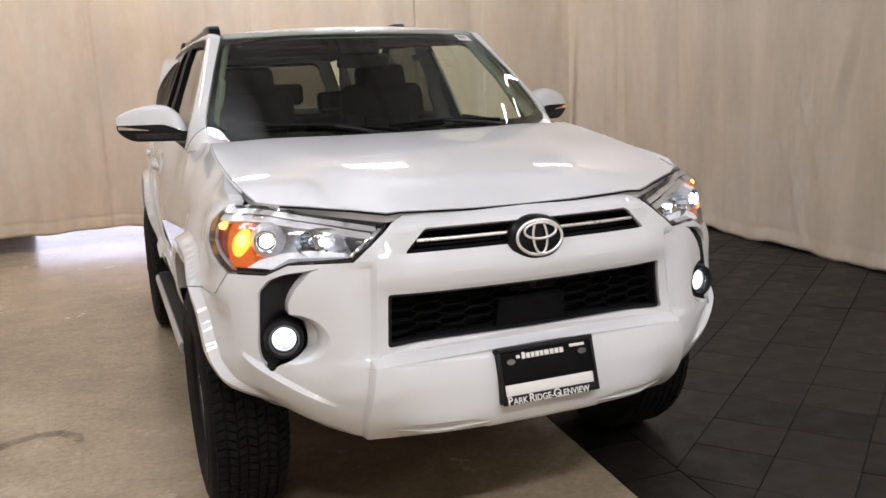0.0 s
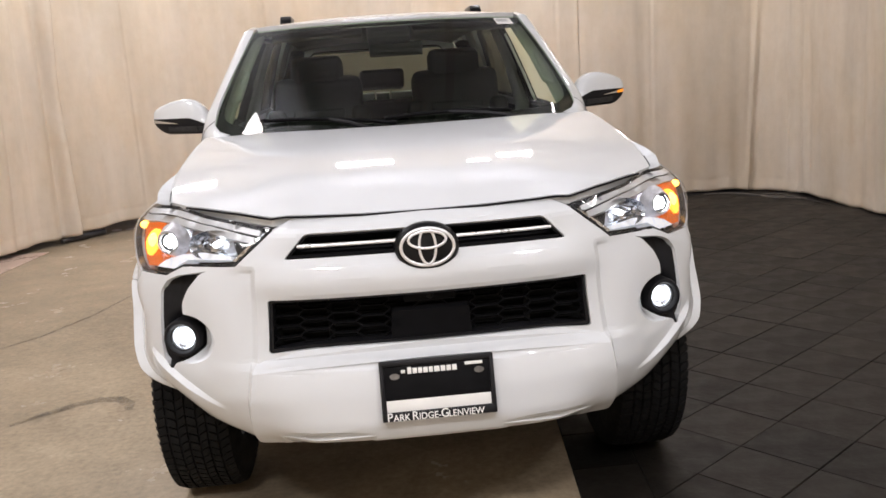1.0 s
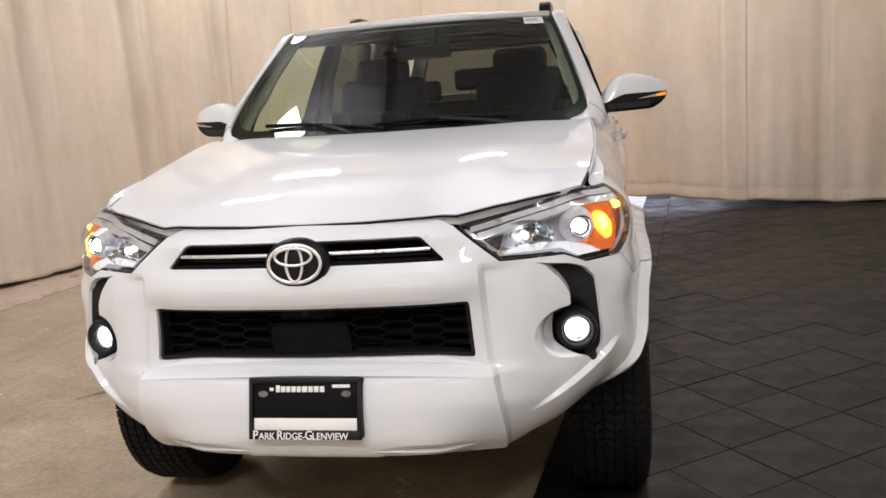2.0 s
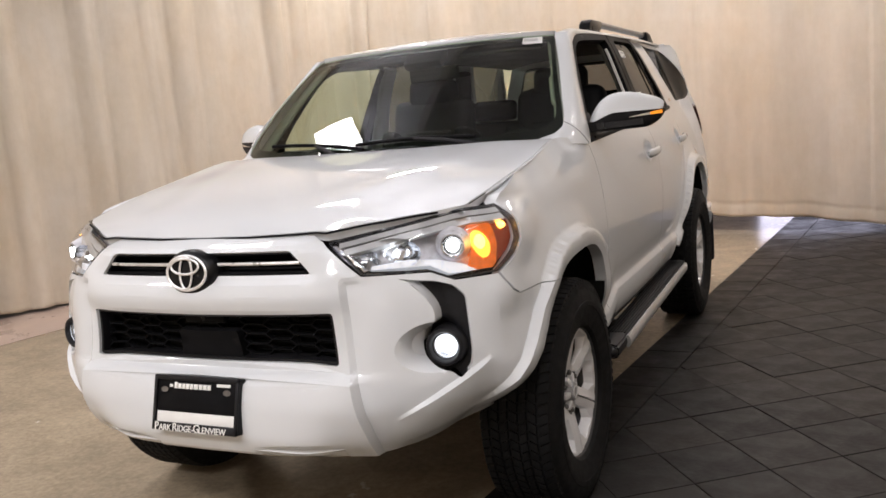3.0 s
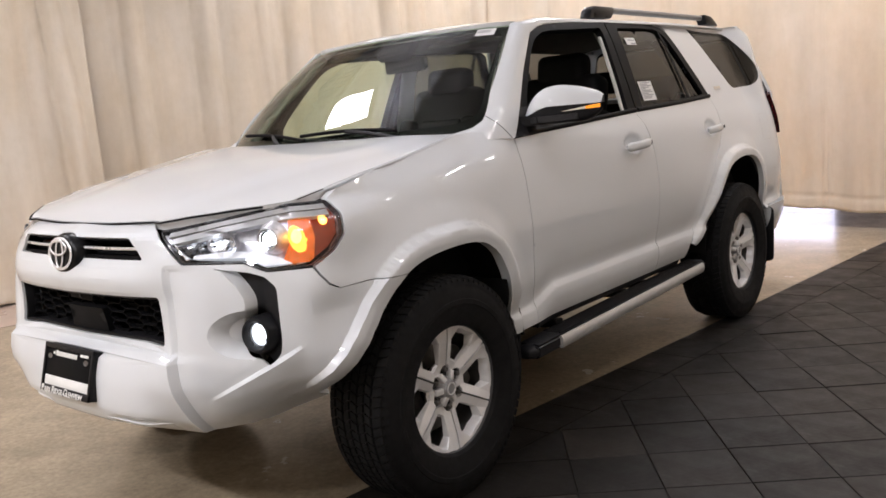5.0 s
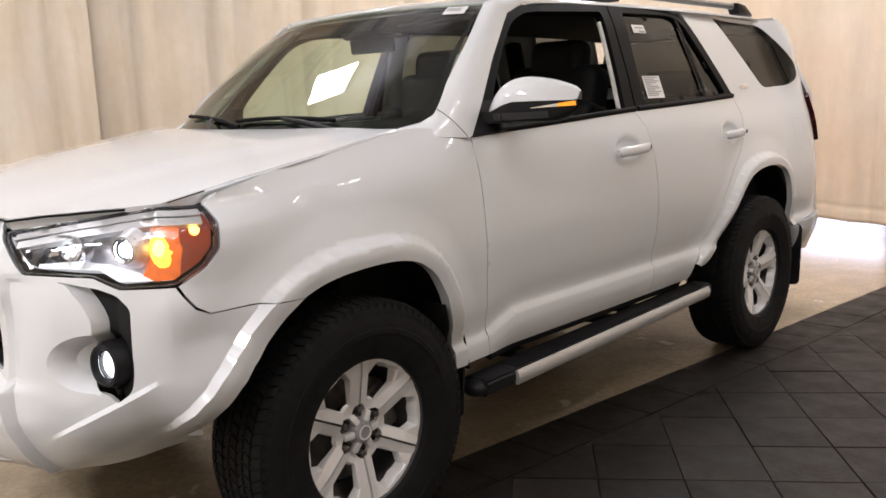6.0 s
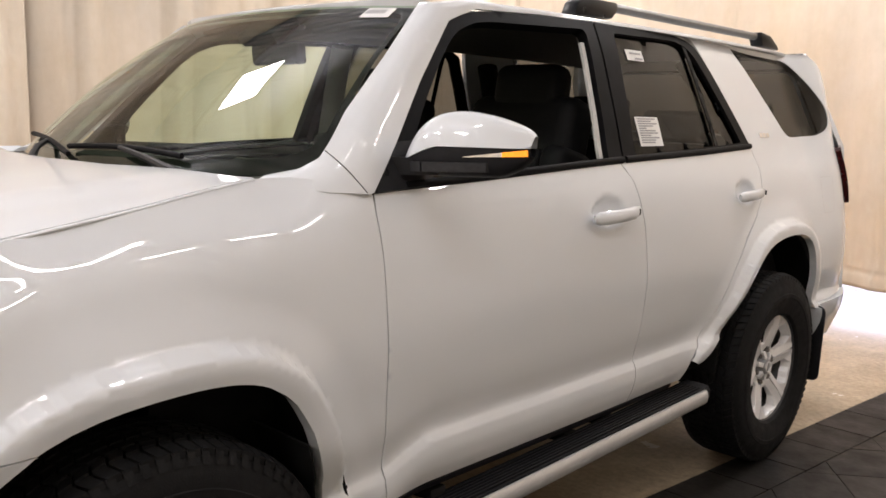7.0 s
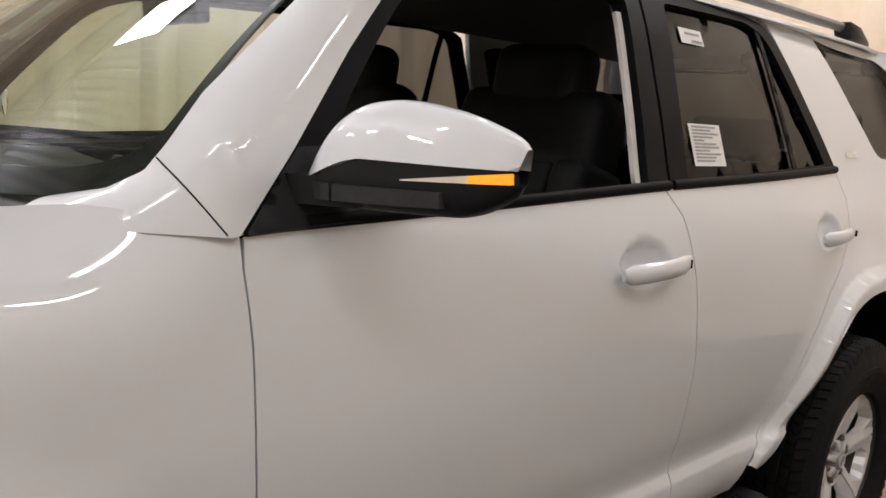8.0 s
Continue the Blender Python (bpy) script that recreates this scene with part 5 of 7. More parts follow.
# ---------------------------------------------------------------- running boards
for sd in (1, -1):
    sec = [(0.80, 0.400), (0.812, 0.425), (0.90, 0.425), (0.915, 0.418), (0.915, 0.372), (0.89, 0.360), (0.81, 0.366)]
    y0, y1 = 0.50, 2.17
    bm = prism_bm(sec, y1 - y0, Matrix())
    bmesh.ops.transform(bm, matrix=Matrix(((1, 0, 0, 0), (0, 0, 1, y0), (0, 1, 0, 0), (0, 0, 0, 1))), verts=bm.verts)
    for v in bm.verts:
        v.co.z += 0.034 * (v.co.y - 0.6) / 1.6
        v.co.x *= sd
    bmesh.ops.recalc_face_normals(bm, faces=bm.faces)
    bmesh.ops.bevel(bm, geom=bm.edges[:], offset=0.008, segments=2, affect="EDGES")
    rb_ob = part("running_board", bm, BLACK, car, "black ribbed running board with a silver edge")
    cap = lathe_bm([(0.0, -0.052), (0.022, -0.050), (0.040, -0.040), (0.050, -0.020), (0.0525, 0.0), (0.0525, 0.03)], 24, "y", pose(sd * 0.862, y0 + 0.012, 0.391) @ Matrix.Diagonal((0.98, 1, 0.60, 1)))
    part("end_cap", cap, BLACK, rb_ob, "rounded black end cap")
    edge = [(sd * 0.918, y, 0.393 + 0.034 * (y - 0.6) / 1.6) for y in np.linspace(0.66, 2.12, 12)]
    bm = tube_bm(edge, 0.013, 10, 2.1, up=(0, 0, 1))
    part("silver_strip", bm, SILVER, rb_ob, "brushed silver edge strip")
    for k in range(7):
        yy = [0.68, 2.10]
        bm = tube_bm([(sd * (0.824 + 0.0128 * k), y, 0.4255 + 0.034 * (y - 0.6) / 1.6) for y in yy], 0.0032, 6)
        part("tread_rib", bm, SATIN, rb_ob)
    for y in (0.80, 1.40, 1.62, 2.0):
        bm = box_bm(0.30, 0.06, 0.03, pose(sd * 0.68, y, 0.420, 0, sd * -6, 0), 0.006)
        part("bracket", bm, DARK, rb_ob)

# ---------------------------------------------------------------- roof rack
for sd in (1, -1):
    rail = [(sd * (0.530 - 0.012 * (y - 1.75) / 1.5), y, 1.824 - 0.004 * (y - 1.8)) for y in np.linspace(1.86, 3.22, 14)]
    rack = part("roof_rail", tube_bm(rail, 0.021, 12, 0.8), RAILGREY, car, "dark grey roof rail on black feet")
    for y0, y1, tip in ((1.70, 1.90, 1), (3.18, 3.36, -1)):
        o = [(y0 - 0.01, 1.772), (y1 + 0.02, 1.778), (y1 + 0.06, 1.812), (y1 + 0.05, 1.838), (y0 + 0.05, 1.838), (y0 + 0.012, 1.818)] if tip > 0 else [(y0, 1.776), (y1, 1.766), (y1 - 0.01, 1.785), (y1 - 0.10, 1.828), (y0 - 0.02, 1.838), (y0 - 0.03, 1.815)]
        bm = prism_bm(o, 0.062, Matrix(), 0.008)
        bmesh.ops.transform(bm, matrix=Matrix(((0, 0, 1, sd * 0.526 - 0.031), (1, 0, 0, 0), (0, 1, 0, 0), (0, 0, 0, 1))), verts=bm.verts)
        bmesh.ops.recalc_face_normals(bm, faces=bm.faces)
        part("rail_foot", bm, GLOSSBLACK, rack)

# ---------------------------------------------------------------- door mirrors
MX0, MX1 = 0.800, 1.085  # inner and outer end


mirror_top = pchip([(0, 1.335), (0.07, 1.372), (0.18, 1.412), (0.32, 1.433), (0.45, 1.438), (0.65, 1.430), (0.85, 1.412), (0.95, 1.398), (1.0, 1.384)])


def mirror_section(t):
    """At t from the inner to the outer end: the middle, half depth, top and bottom of the housing and the height where cap meets foot."""
    x = MX0 + (MX1 - MX0) * t
    swell = max(0.0, 1 - abs(2 * t - 1) ** 5.0) ** 0.5
    front = 0.651 + 0.138 * t**1.5
    back = 0.768 + 0.078 * t**1.2
    top = float(mirror_top(t))
    split = 1.320 + 0.036 * sstep(0.0, 0.40, t)
    low = 1.281 + 0.006 * t + 0.026 * (max(0, t - 0.75) / 0.25) ** 1.5
    return x, front, back, top, float(split), low, swell


def mirror_bm(cap, grow=0.0):
    def fn(a, b):
        # a runs round the section, b from the inner to the outer end
        t = 0.002 + 0.996 * b
        x, front, back, top, split, low, swell = mirror_section(t)
        yc, hy = (front + back) / 2, (back - front) / 2 * (0.25 + 0.75 * swell) + grow
        z0, z1 = (split, top) if cap else (split - (split - low) * (0.35 + 0.65 * swell), split)
        w = math.pi * a
        c = abs(math.cos(w)) ** 0.62 * (1 if math.cos(w) > 0 else -1)
        s = math.sin(w) ** 0.70
        y = yc - hy * c
        if cap:
            z = z0 + (z1 - z0) * s
            y += 0.018 * s * (1 - a)
        else:
            z = z1 - (z1 - z0) * s
        return Vector((x, y, z))
    bm = grid_bm(fn, 26, 34)
    # close the ends
    edges = [e for e in bm.edges if e.is_boundary]
    bmesh.ops.holes_fill(bm, edges=edges, sides=200)
    return bm


for sd in (1, -1):
    flip = Matrix.Diagonal((sd, 1, 1, 1))

    def fin(bm):
        bmesh.ops.remove_doubles(bm, verts=bm.verts, dist=1e-5)
        bmesh.ops.transform(bm, matrix=flip, verts=bm.verts)
        bmesh.ops.recalc_face_normals(bm, faces=bm.faces)
        return bm
    mir = part("door_mirror", fin(mirror_bm(False)), BLACK, car, "door mirror with a white cap and black foot")
    part("mirror_cap", fin(mirror_bm(True, 0.003)), PAINT, mir, "glossy white cap")
    # arm from the door, with a joint
    bm = prism_bm(round_path([(0.790, 1.284), (0.900, 1.286), (0.900, 1.324), (0.790, 1.326)], 0.008), 0.085, Matrix())
    bmesh.ops.transform(bm, matrix=Matrix(((1, 0, 0, 0), (0.62, 0, 1, 0.140), (0, 1, 0, 0), (0, 0, 0, 1))), verts=bm.verts)
    part("mirror_arm", fin(bm), BLACK, mir, "", 0.4)
    # grained band along the foot, parted at the joint
    for b0, b1 in ((0.015, 0.235), (0.25, 0.74)):
        bm, rows = bmesh.new(), []
        for k in range(13):
            b = b0 + (b1 - b0) * k / 12
            x, front, back, top, split, low, swell = mirror_section(b)
            y = (front + back) / 2 - (back - front) / 2 * (0.25 + 0.75 * swell) - 0.002
            z1, z0 = 1.3165 + 0.006 * b, 1.292 + 0.010 * b
            rows.append([bm.verts.new(q) for q in ((x, y, z0), (x, y - 0.002, z1), (x, y + 0.020, z1 + 0.001), (x, y + 0.020, z0 - 0.001))])
        for r0, r1 in zip(rows, rows[1:]):
            for k in range(4):
                bm.faces.new((r0[k], r0[(k + 1) % 4], r1[(k + 1) % 4], r1[k]))
        bm.faces.new(rows[0][::-1])
        bm.faces.new(rows[-1])
        part("foot_band", fin(bm), GREYPLASTIC, mir, "grained dark grey plastic band")
    # sail plate at the door's corner
    tri_o = [(uy(0.558), 1.246), (uy(0.665), 1.362), (uy(0.735), 1.365), (uy(0.76), 1.258)]
    lifted("mirror_base", sheet(round_path(tri_o, 0.008), (), 0.015), skin_off(0.010), BLACK, mir, "", 0.03, sd, (-1, 0, 0))
    # turn signal set into the front edge, drawn out to a thin tip
    def signal(b0, b1, material, label):
        bm, rows = bmesh.new(), []
        for k in range(9):
            b = b0 + (b1 - b0) * k / 8
            x, front, back, top, split, low, swell = mirror_section(b)
            yc, hy = (front + back) / 2, (back - front) / 2 * (0.25 + 0.75 * swell)
            y = yc - hy - 0.0025
            w = 0.0012 + 0.0125 * (b - 0.56) / 0.43
            zc = split - 0.0235 + 0.030 * (b - 0.56)
            rows.append([bm.verts.new((x, y, zc - w * 0.55)), bm.verts.new((x, y, zc + w * 0.55)), bm.verts.new((x, y + 0.006, zc + w * 0.5)), bm.verts.new((x, y + 0.006, zc - w * 0.5))])
        for r0, r1 in zip(rows, rows[1:]):
            for k in range(4):
                bm.faces.new((r0[k], r0[(k + 1) % 4], r1[(k + 1) % 4], r1[k]))
        bm.faces.new(rows[0][::-1])
        bm.faces.new(rows[-1])
        part("turn_signal", fin(bm), material, mir, label)
    signal(0.57, 0.84, CHROME, "clear tip of the signal lens")
    signal(0.84, 0.985, AMBER_SIDE if sd > 0 else REFLECTOR, "narrow lit amber signal lens" if sd > 0 else "narrow clear signal lens")
    bm = lathe_bm([(0.0, 0.0), (0.058, 0.0), (0.060, -0.004)], 32, "y")
    bmesh.ops.transform(bm, matrix=pose(0.958, 0.827, 1.365, 0, 0, 12) @ Matrix.Diagonal((1.75, 1, 0.85, 1)), verts=bm.verts)
    part("mirror_glass", fin(bm), CHROME, mir)

# ---------------------------------------------------------------- door handles
for k, (y0, y1, zh) in enumerate(((1.362, 1.600, 1.140), (2.375, 2.600, 1.150))):
    for sd in (1, -1):
        owner = doors[k][0 if sd > 0 else 1]
        px = float(side_x(np.array(1.0 * (y0 + y1) / 2), np.array(zh)))
        ys = np.linspace(y0, y1, 15)
        pts = [(sd * (float(side_x(np.array(y), np.array(zh))) + 0.010 + 0.030 * math.sin(math.pi * min(1, max(0, (i + 1.2) / 16.4))) ** 0.6), y, zh - 0.006 + 0.010 * i / 14) for i, y in enumerate(ys)]
        bm = tube_bm(pts, [0.012 if i == 0 else 0.0205 if i < 13 else 0.017 for i in range(15)], 14, 0.58, up=(1, 0, 0))
        part("handle", bm, PAINT, owner, "body-coloured pull handle")
        bm = box_bm(0.006, 0.004, 0.018, pose(sd * (px + 0.036), y1 - 0.012, zh + 0.004), 0.001)
        part("handle_seam", bm, SATIN, owner)


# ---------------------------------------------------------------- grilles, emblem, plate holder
# dark sheet added in place of the shade behind the openings
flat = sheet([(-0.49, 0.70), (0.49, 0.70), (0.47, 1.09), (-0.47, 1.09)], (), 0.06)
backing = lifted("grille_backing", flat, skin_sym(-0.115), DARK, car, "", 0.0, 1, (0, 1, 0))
mesh_low = lifted("lower_grille", sheet(inset(GRILLE_LOW, 0.0025), [inset(GRILLE_LOW, 0.010)], 0.03), skin_sym(-0.008), BLACK, car, "black honeycomb grille with a flat sensor cover", 0.05, 1, (0, 1, 0))


def grille_point(x, z, off):
    return Vector(skin_sym(off)(np.array([x]), np.array([z]))[0])


def bar_between(bm, a, b, w, depth):
    """A flat honeycomb rib from a to b, on edge."""
    d = (b - a).normalized()
    up = d.cross(Vector((0, 1, 0))).normalized() * w
    back = Vector((0, depth, 0))
    v = [bm.verts.new(p) for p in (a + up, a - up, b - up, b + up, a + up * 0.8 + back, a - up * 0.8 + back, b - up * 0.8 + back, b + up * 0.8 + back)]
    for f in ((0, 1, 2, 3), (0, 3, 7, 4), (1, 5, 6, 2), (4, 7, 6, 5)):
        bm.faces.new([v[i] for i in f])


bm = bmesh.new()
cw, hh = 0.104, 0.0160
for r in range(-1, 7):
    for c in range(-9, 10):
        x0, z0 = c * 0.8 * cw, 0.733 + r * 2 * hh + (c % 2) * hh
        hexa = [(x0 - cw * 0.30, z0 + hh), (x0 + cw * 0.30, z0 + hh), (x0 + cw * 0.50, z0), (x0 + cw * 0.30, z0 - hh)]
        for (xa, za), (xb, zb) in zip(hexa, hexa[1:]):
            if max(za, zb) < 0.892 and min(za, zb) > 0.728 and max(abs(xa), abs(xb)) < 0.47:
                if min(abs(xa), abs(xb)) < 0.10 and max(za, zb) < 0.835:
                    continue
                bar_between(bm, grille_point(xa, za, -0.036), grille_point(xb, zb, -0.036), 0.0016, 0.020)
bmesh.ops.recalc_face_normals(bm, faces=bm.faces)
tagged(part("honeycomb_ribs", bm, SATIN, mesh_low, "", 0), kind="stuff")
sensor = [(-0.118, 0.737), (0.118, 0.737), (0.112, 0.826), (-0.112, 0.826)]
lifted("sensor_cover", sheet(round_path(sensor, 0.008), (), 0.03), skin_sym(-0.018), SATIN, mesh_low, "plain black sensor cover", 0.03, 1, (0, 1, 0))
bm = box_bm(0.15, 0.03, 0.030, pose(0, -0.852, 0.866), 0.006)
part("camera_housing", bm, SATIN, mesh_low)
bm = lathe_bm([(0.0, -0.004), (0.007, -0.003), (0.0095, 0.0), (0.0095, 0.01)], 20, "y", pose(0, -0.868, 0.866))
part("camera_lens", bm, GLOSSBLACK, mesh_low)
for x in (-0.285, 0.285):
    bm = tube_bm([(x, -0.80, 0.74), (x, -0.80, 0.885)], 0.009, 8)
    part("radiator_stay", bm, SATIN, backing)
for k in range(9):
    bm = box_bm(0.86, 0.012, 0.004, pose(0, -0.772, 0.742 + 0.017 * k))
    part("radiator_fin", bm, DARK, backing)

up = lifted("upper_grille", sheet(inset(GRILLE_UP, 0.0025), [inset(GRILLE_UP, 0.009)], 0.03), skin_sym(-0.008), SATIN, car, "gloss black upper grille with two chrome bars", 0.05, 1, (0, 1, 0))
for zb, w, hgt, off, m_, nm in ((1.056, 0.318, 0.004, -0.055, SATIN, "slat"), (1.010, 0.378, 0.005, -0.050, SATIN, "slat"), (1.0325, 0.362, 0.0052, -0.010, BRIGHT, "chrome_bar")):
    for sd in (1, -1):
        xs = np.linspace(0.07, w, 12)
        pts = [grille_point(sd * x, zb, off) for x in xs]
        bm = tube_bm(pts, hgt, 8, 0.8 if nm == "slat" else 0.9, up=(0, 1, 0))
        part(nm, bm, m_, up, "thin chrome bar" if nm != "slat" else "")

# emblem: bezel, oval ring and two inner ovals
def oval_tube(cx, cy, cz, rx, rz, r, tilt=-8, n=40):
    pts = [(rx * math.cos(a), 0, rz * math.sin(a)) for a in np.linspace(0, 2 * math.pi, n, endpoint=False)]
    m = pose(cx, cy, cz, tilt, 0, 0)
    P = [m @ Vector(p) for p in pts]
    bm, rings = bmesh.new(), []
    for i, p in enumerate(P):
        d = (P[(i + 1) % n] - P[i - 1]).normalized()
        a = (m.to_3x3() @ Vector((0, 1, 0))).normalized()
        b = d.cross(a).normalized()
        rings.append([bm.verts.new(p + r * (a * 0.7 * math.cos(w) + b * math.sin(w))) for w in np.linspace(0, 2 * math.pi, 10, endpoint=False)])
    for i in range(n):
        for k in range(10):
            bm.faces.new((rings[i][k], rings[i][(k + 1) % 10], rings[(i + 1) % n][(k + 1) % 10], rings[(i + 1) % n][k]))
    bmesh.ops.recalc_face_normals(bm, faces=bm.faces)
    return bm


bm = lathe_bm([(0.0, -0.016), (0.070, -0.014), (0.086, -0.008), (0.095, 0.004), (0.097, 0.03), (0.097, 0.08)], 48, "y", pose(0, -0.900, 1.014, -8, 0, 0) @ Matrix.Diagonal((0.945, 1, 0.725, 1)))
emb = part("emblem", bm, GLOSSBLACK, car, "oval chrome emblem on a gloss black bezel")
for nm, a in (("ring", (0, -0.917, 1.016, 0.0730, 0.0505, 0.0047)), ("oval", (0, -0.919, 1.017, 0.0225, 0.0485, 0.0038)), ("oval", (0, -0.921, 1.036, 0.0515, 0.0230, 0.0038))):
    part(nm, oval_tube(*a), BRIGHT, emb)

# plate holder: a tray with a lip, blank plate area and lettering
ph = pose(0, -0.943, 0.620, 0, 0, 0) @ pose(0, 0, 0, 90 - 16, 0, 0)
o_out = round_path([(-0.160, -0.082), (0.160, -0.082), (0.160, 0.082), (-0.160, 0.082)], 0.010)
bm = prism_bm(o_out, 0.030, pose(0, 0, -0.022), 0.003)
bmesh.ops.transform(bm, matrix=ph, verts=bm.verts)
plate = tagged(part("plate_holder", bm, BLACK, None, "", 0.5), "black dealer plate holder screwed to the white bumper", "plate holder")
for nm, sx, sy, x, y, th in (("rim", 0.320, 0.016, 0, 0.076, 0.010), ("rim", 0.320, 0.024, 0, -0.071, 0.010), ("rim", 0.011, 0.164, -0.1545, 0, 0.010), ("rim", 0.011, 0.164, 0.1545, 0, 0.010)):
    bm = box_bm(sx, sy, th, ph @ pose(x, y, 0.012), 0.003)
    part(nm, bm, BLACK, plate)
bm = box_bm(0.292, 0.032, 0.003, ph @ pose(0, -0.042, 0.0095), 0.0008)
part("blank_plate", bm, PAPER, plate, "bare white strip")
bm = box_bm(0.292, 0.092, 0.003, ph @ pose(0, 0.0215, 0.0092), 0.0008)
part("black_card", bm, SATIN, plate)
for x in (-0.118, 0.118):
    bm = lathe_bm([(0.0, 0.0), (0.008, 0.0), (0.009, -0.002)], 16, "z", ph @ pose(x, 0.040, 0.0135) @ Matrix.Diagonal((1.6, 1, -1, 1)))
    part("mounting_slot", bm, STEEL, plate)
# a business name in relief, as plain bars
xw = -0.083
for k, w in enumerate((0.014, 0.016, 0.014, 0.016, 0.014, 0.019, 0.016, 0.016, 0.016)):
    bm = box_bm(w * 0.82, 0.019 if k == 0 else 0.0155, 0.003, ph @ pose(xw + w / 2, 0.052 + (0.0015 if k == 0 else 0), 0.0135), 0.001)
    part("name_bar", bm, LETTER, plate)
    xw += w
part("name_bar", box_bm(0.050, 0.009, 0.003, ph @ pose(0.104, 0.060, 0.0135), 0.001), LETTER, plate)
part("name_bar", box_bm(0.012, 0.009, 0.003, ph @ pose(-0.094, 0.052, 0.0135), 0.001), LETTER, plate)


def lettering(name, text, size, m, depth, material, parent):
    cu = bpy.data.curves.new(name, "FONT")
    cu.body, cu.size, cu.extrude, cu.align_x, cu.align_y = text, size, depth, "CENTER", "CENTER"
    cu.offset = size * 0.012
    tmp = bpy.data.objects.new(name, cu)
    scene.collection.objects.link(tmp)
    bpy.context.view_layer.update()
    me = bpy.data.meshes.new_from_object(tmp.evaluated_get(bpy.context.evaluated_depsgraph_get()))
    bpy.data.objects.remove(tmp)
    bm = bmesh.new()
    bm.from_mesh(me)
    bpy.data.meshes.remove(me)
    bmesh.ops.transform(bm, matrix=m, verts=bm.verts)
    return part(name, bm, material, parent, "", 0)


xt = -0.146
for word, size, gap in (("P", 0.034, 0.001), ("ARK", 0.026, 0.006), ("R", 0.034, 0.001), ("IDGE-", 0.026, 0.001), ("G", 0.034, 0.001), ("LENVIEW", 0.026, 0)):
    ob = lettering("lettering", word, size, Matrix(), 0.001, LETTER, plate)
    xs = [v.co.x for v in ob.data.vertices]
    low = min(v.co.y for v in ob.data.vertices)
    k = 0.93
    ob.data.transform(ph @ pose(xt - min(xs) * k, -0.0825 - low, 0.0175) @ Matrix.Diagonal((k, 1, 1, 1)))
    xt += (max(xs) - min(xs)) * k + gap

# ---------------------------------------------------------------- fog lamps in their black surrounds
for sd in (1, -1):
    flat = sheet(inset(SLAT, -0.004), (), 0.012)
    sur = lifted("fog_lamp_surround", flat, lambda u, z: skin_off(-0.008)(u, z) + (0.042 * np.clip((0.842 - u) / 0.075, 0, 1))[..., None] * np.array([0, 1.0, 0]), BLACK, car, "black fog lamp surround with a lit round lamp", 0.03, sd, (0, 1, 0))
    # painted wall on the inner side of the recess
    wall_line = [(u, z) for u, z in _smooth_line([(0.662, 0.966), (0.690, 0.952), (0.724, 0.914), (0.747, 0.872), (0.745, 0.828), (0.728, 0.800), (0.718, 0.775)])]
    face = skin(np.array([q[0] for q in wall_line]), np.array([q[1] for q in wall_line]))
    V = [(sd * p[0], p[1] + dy, p[2]) for p in face for dy in (0.001, 0.048)]
    F = [(2 * k, 2 * k + 1, 2 * k + 3, 2 * k + 2) for k in range(len(face) - 1)]
    link_mesh("recess_wall", V, F if sd > 0 else [f[::-1] for f in F], PAINT, sur)
    m = Matrix.Diagonal((sd, 1, 1, 1)) @ pose(0.727, -0.706, 0.760, -3, 0, 10)
    for nm, prof, mt in (("bezel", [(0.038, 0.006), (0.040, -0.014), (0.045, -0.022), (0.053, -0.020), (0.058, -0.006), (0.060, 0.055)], BLACK),
                         ("reflector_bowl", [(0.0, 0.034), (0.026, 0.026), (0.037, 0.006), (0.039, -0.006)], REFLECTOR),
                         ("chrome_ring", [(0.034, 0.004), (0.035, -0.004), (0.038, -0.004), (0.039, 0.004)], LAMPBLACK)):
        bm = lathe_bm(prof, 40, "y", m)
        part(nm, bm, mt, sur)
    bm = lathe_bm([(0.0, -0.012), (0.6, -0.010), (0.9, -0.006), (1.0, 0.0), (1.0, 0.008)], 28, "y", m @ pose(0, 0.008, 0.005) @ Matrix.Diagonal((0.032, 1, 0.022, 1)))
    part("lamp_led", bm, LAMP_FOG, sur, "glowing white light unit")
    bm = lathe_bm([(0.0, -0.015), (0.022, -0.014), (0.040, -0.009)], 32, "y", m)
    part("lens", bm, LENSGLASS, sur)

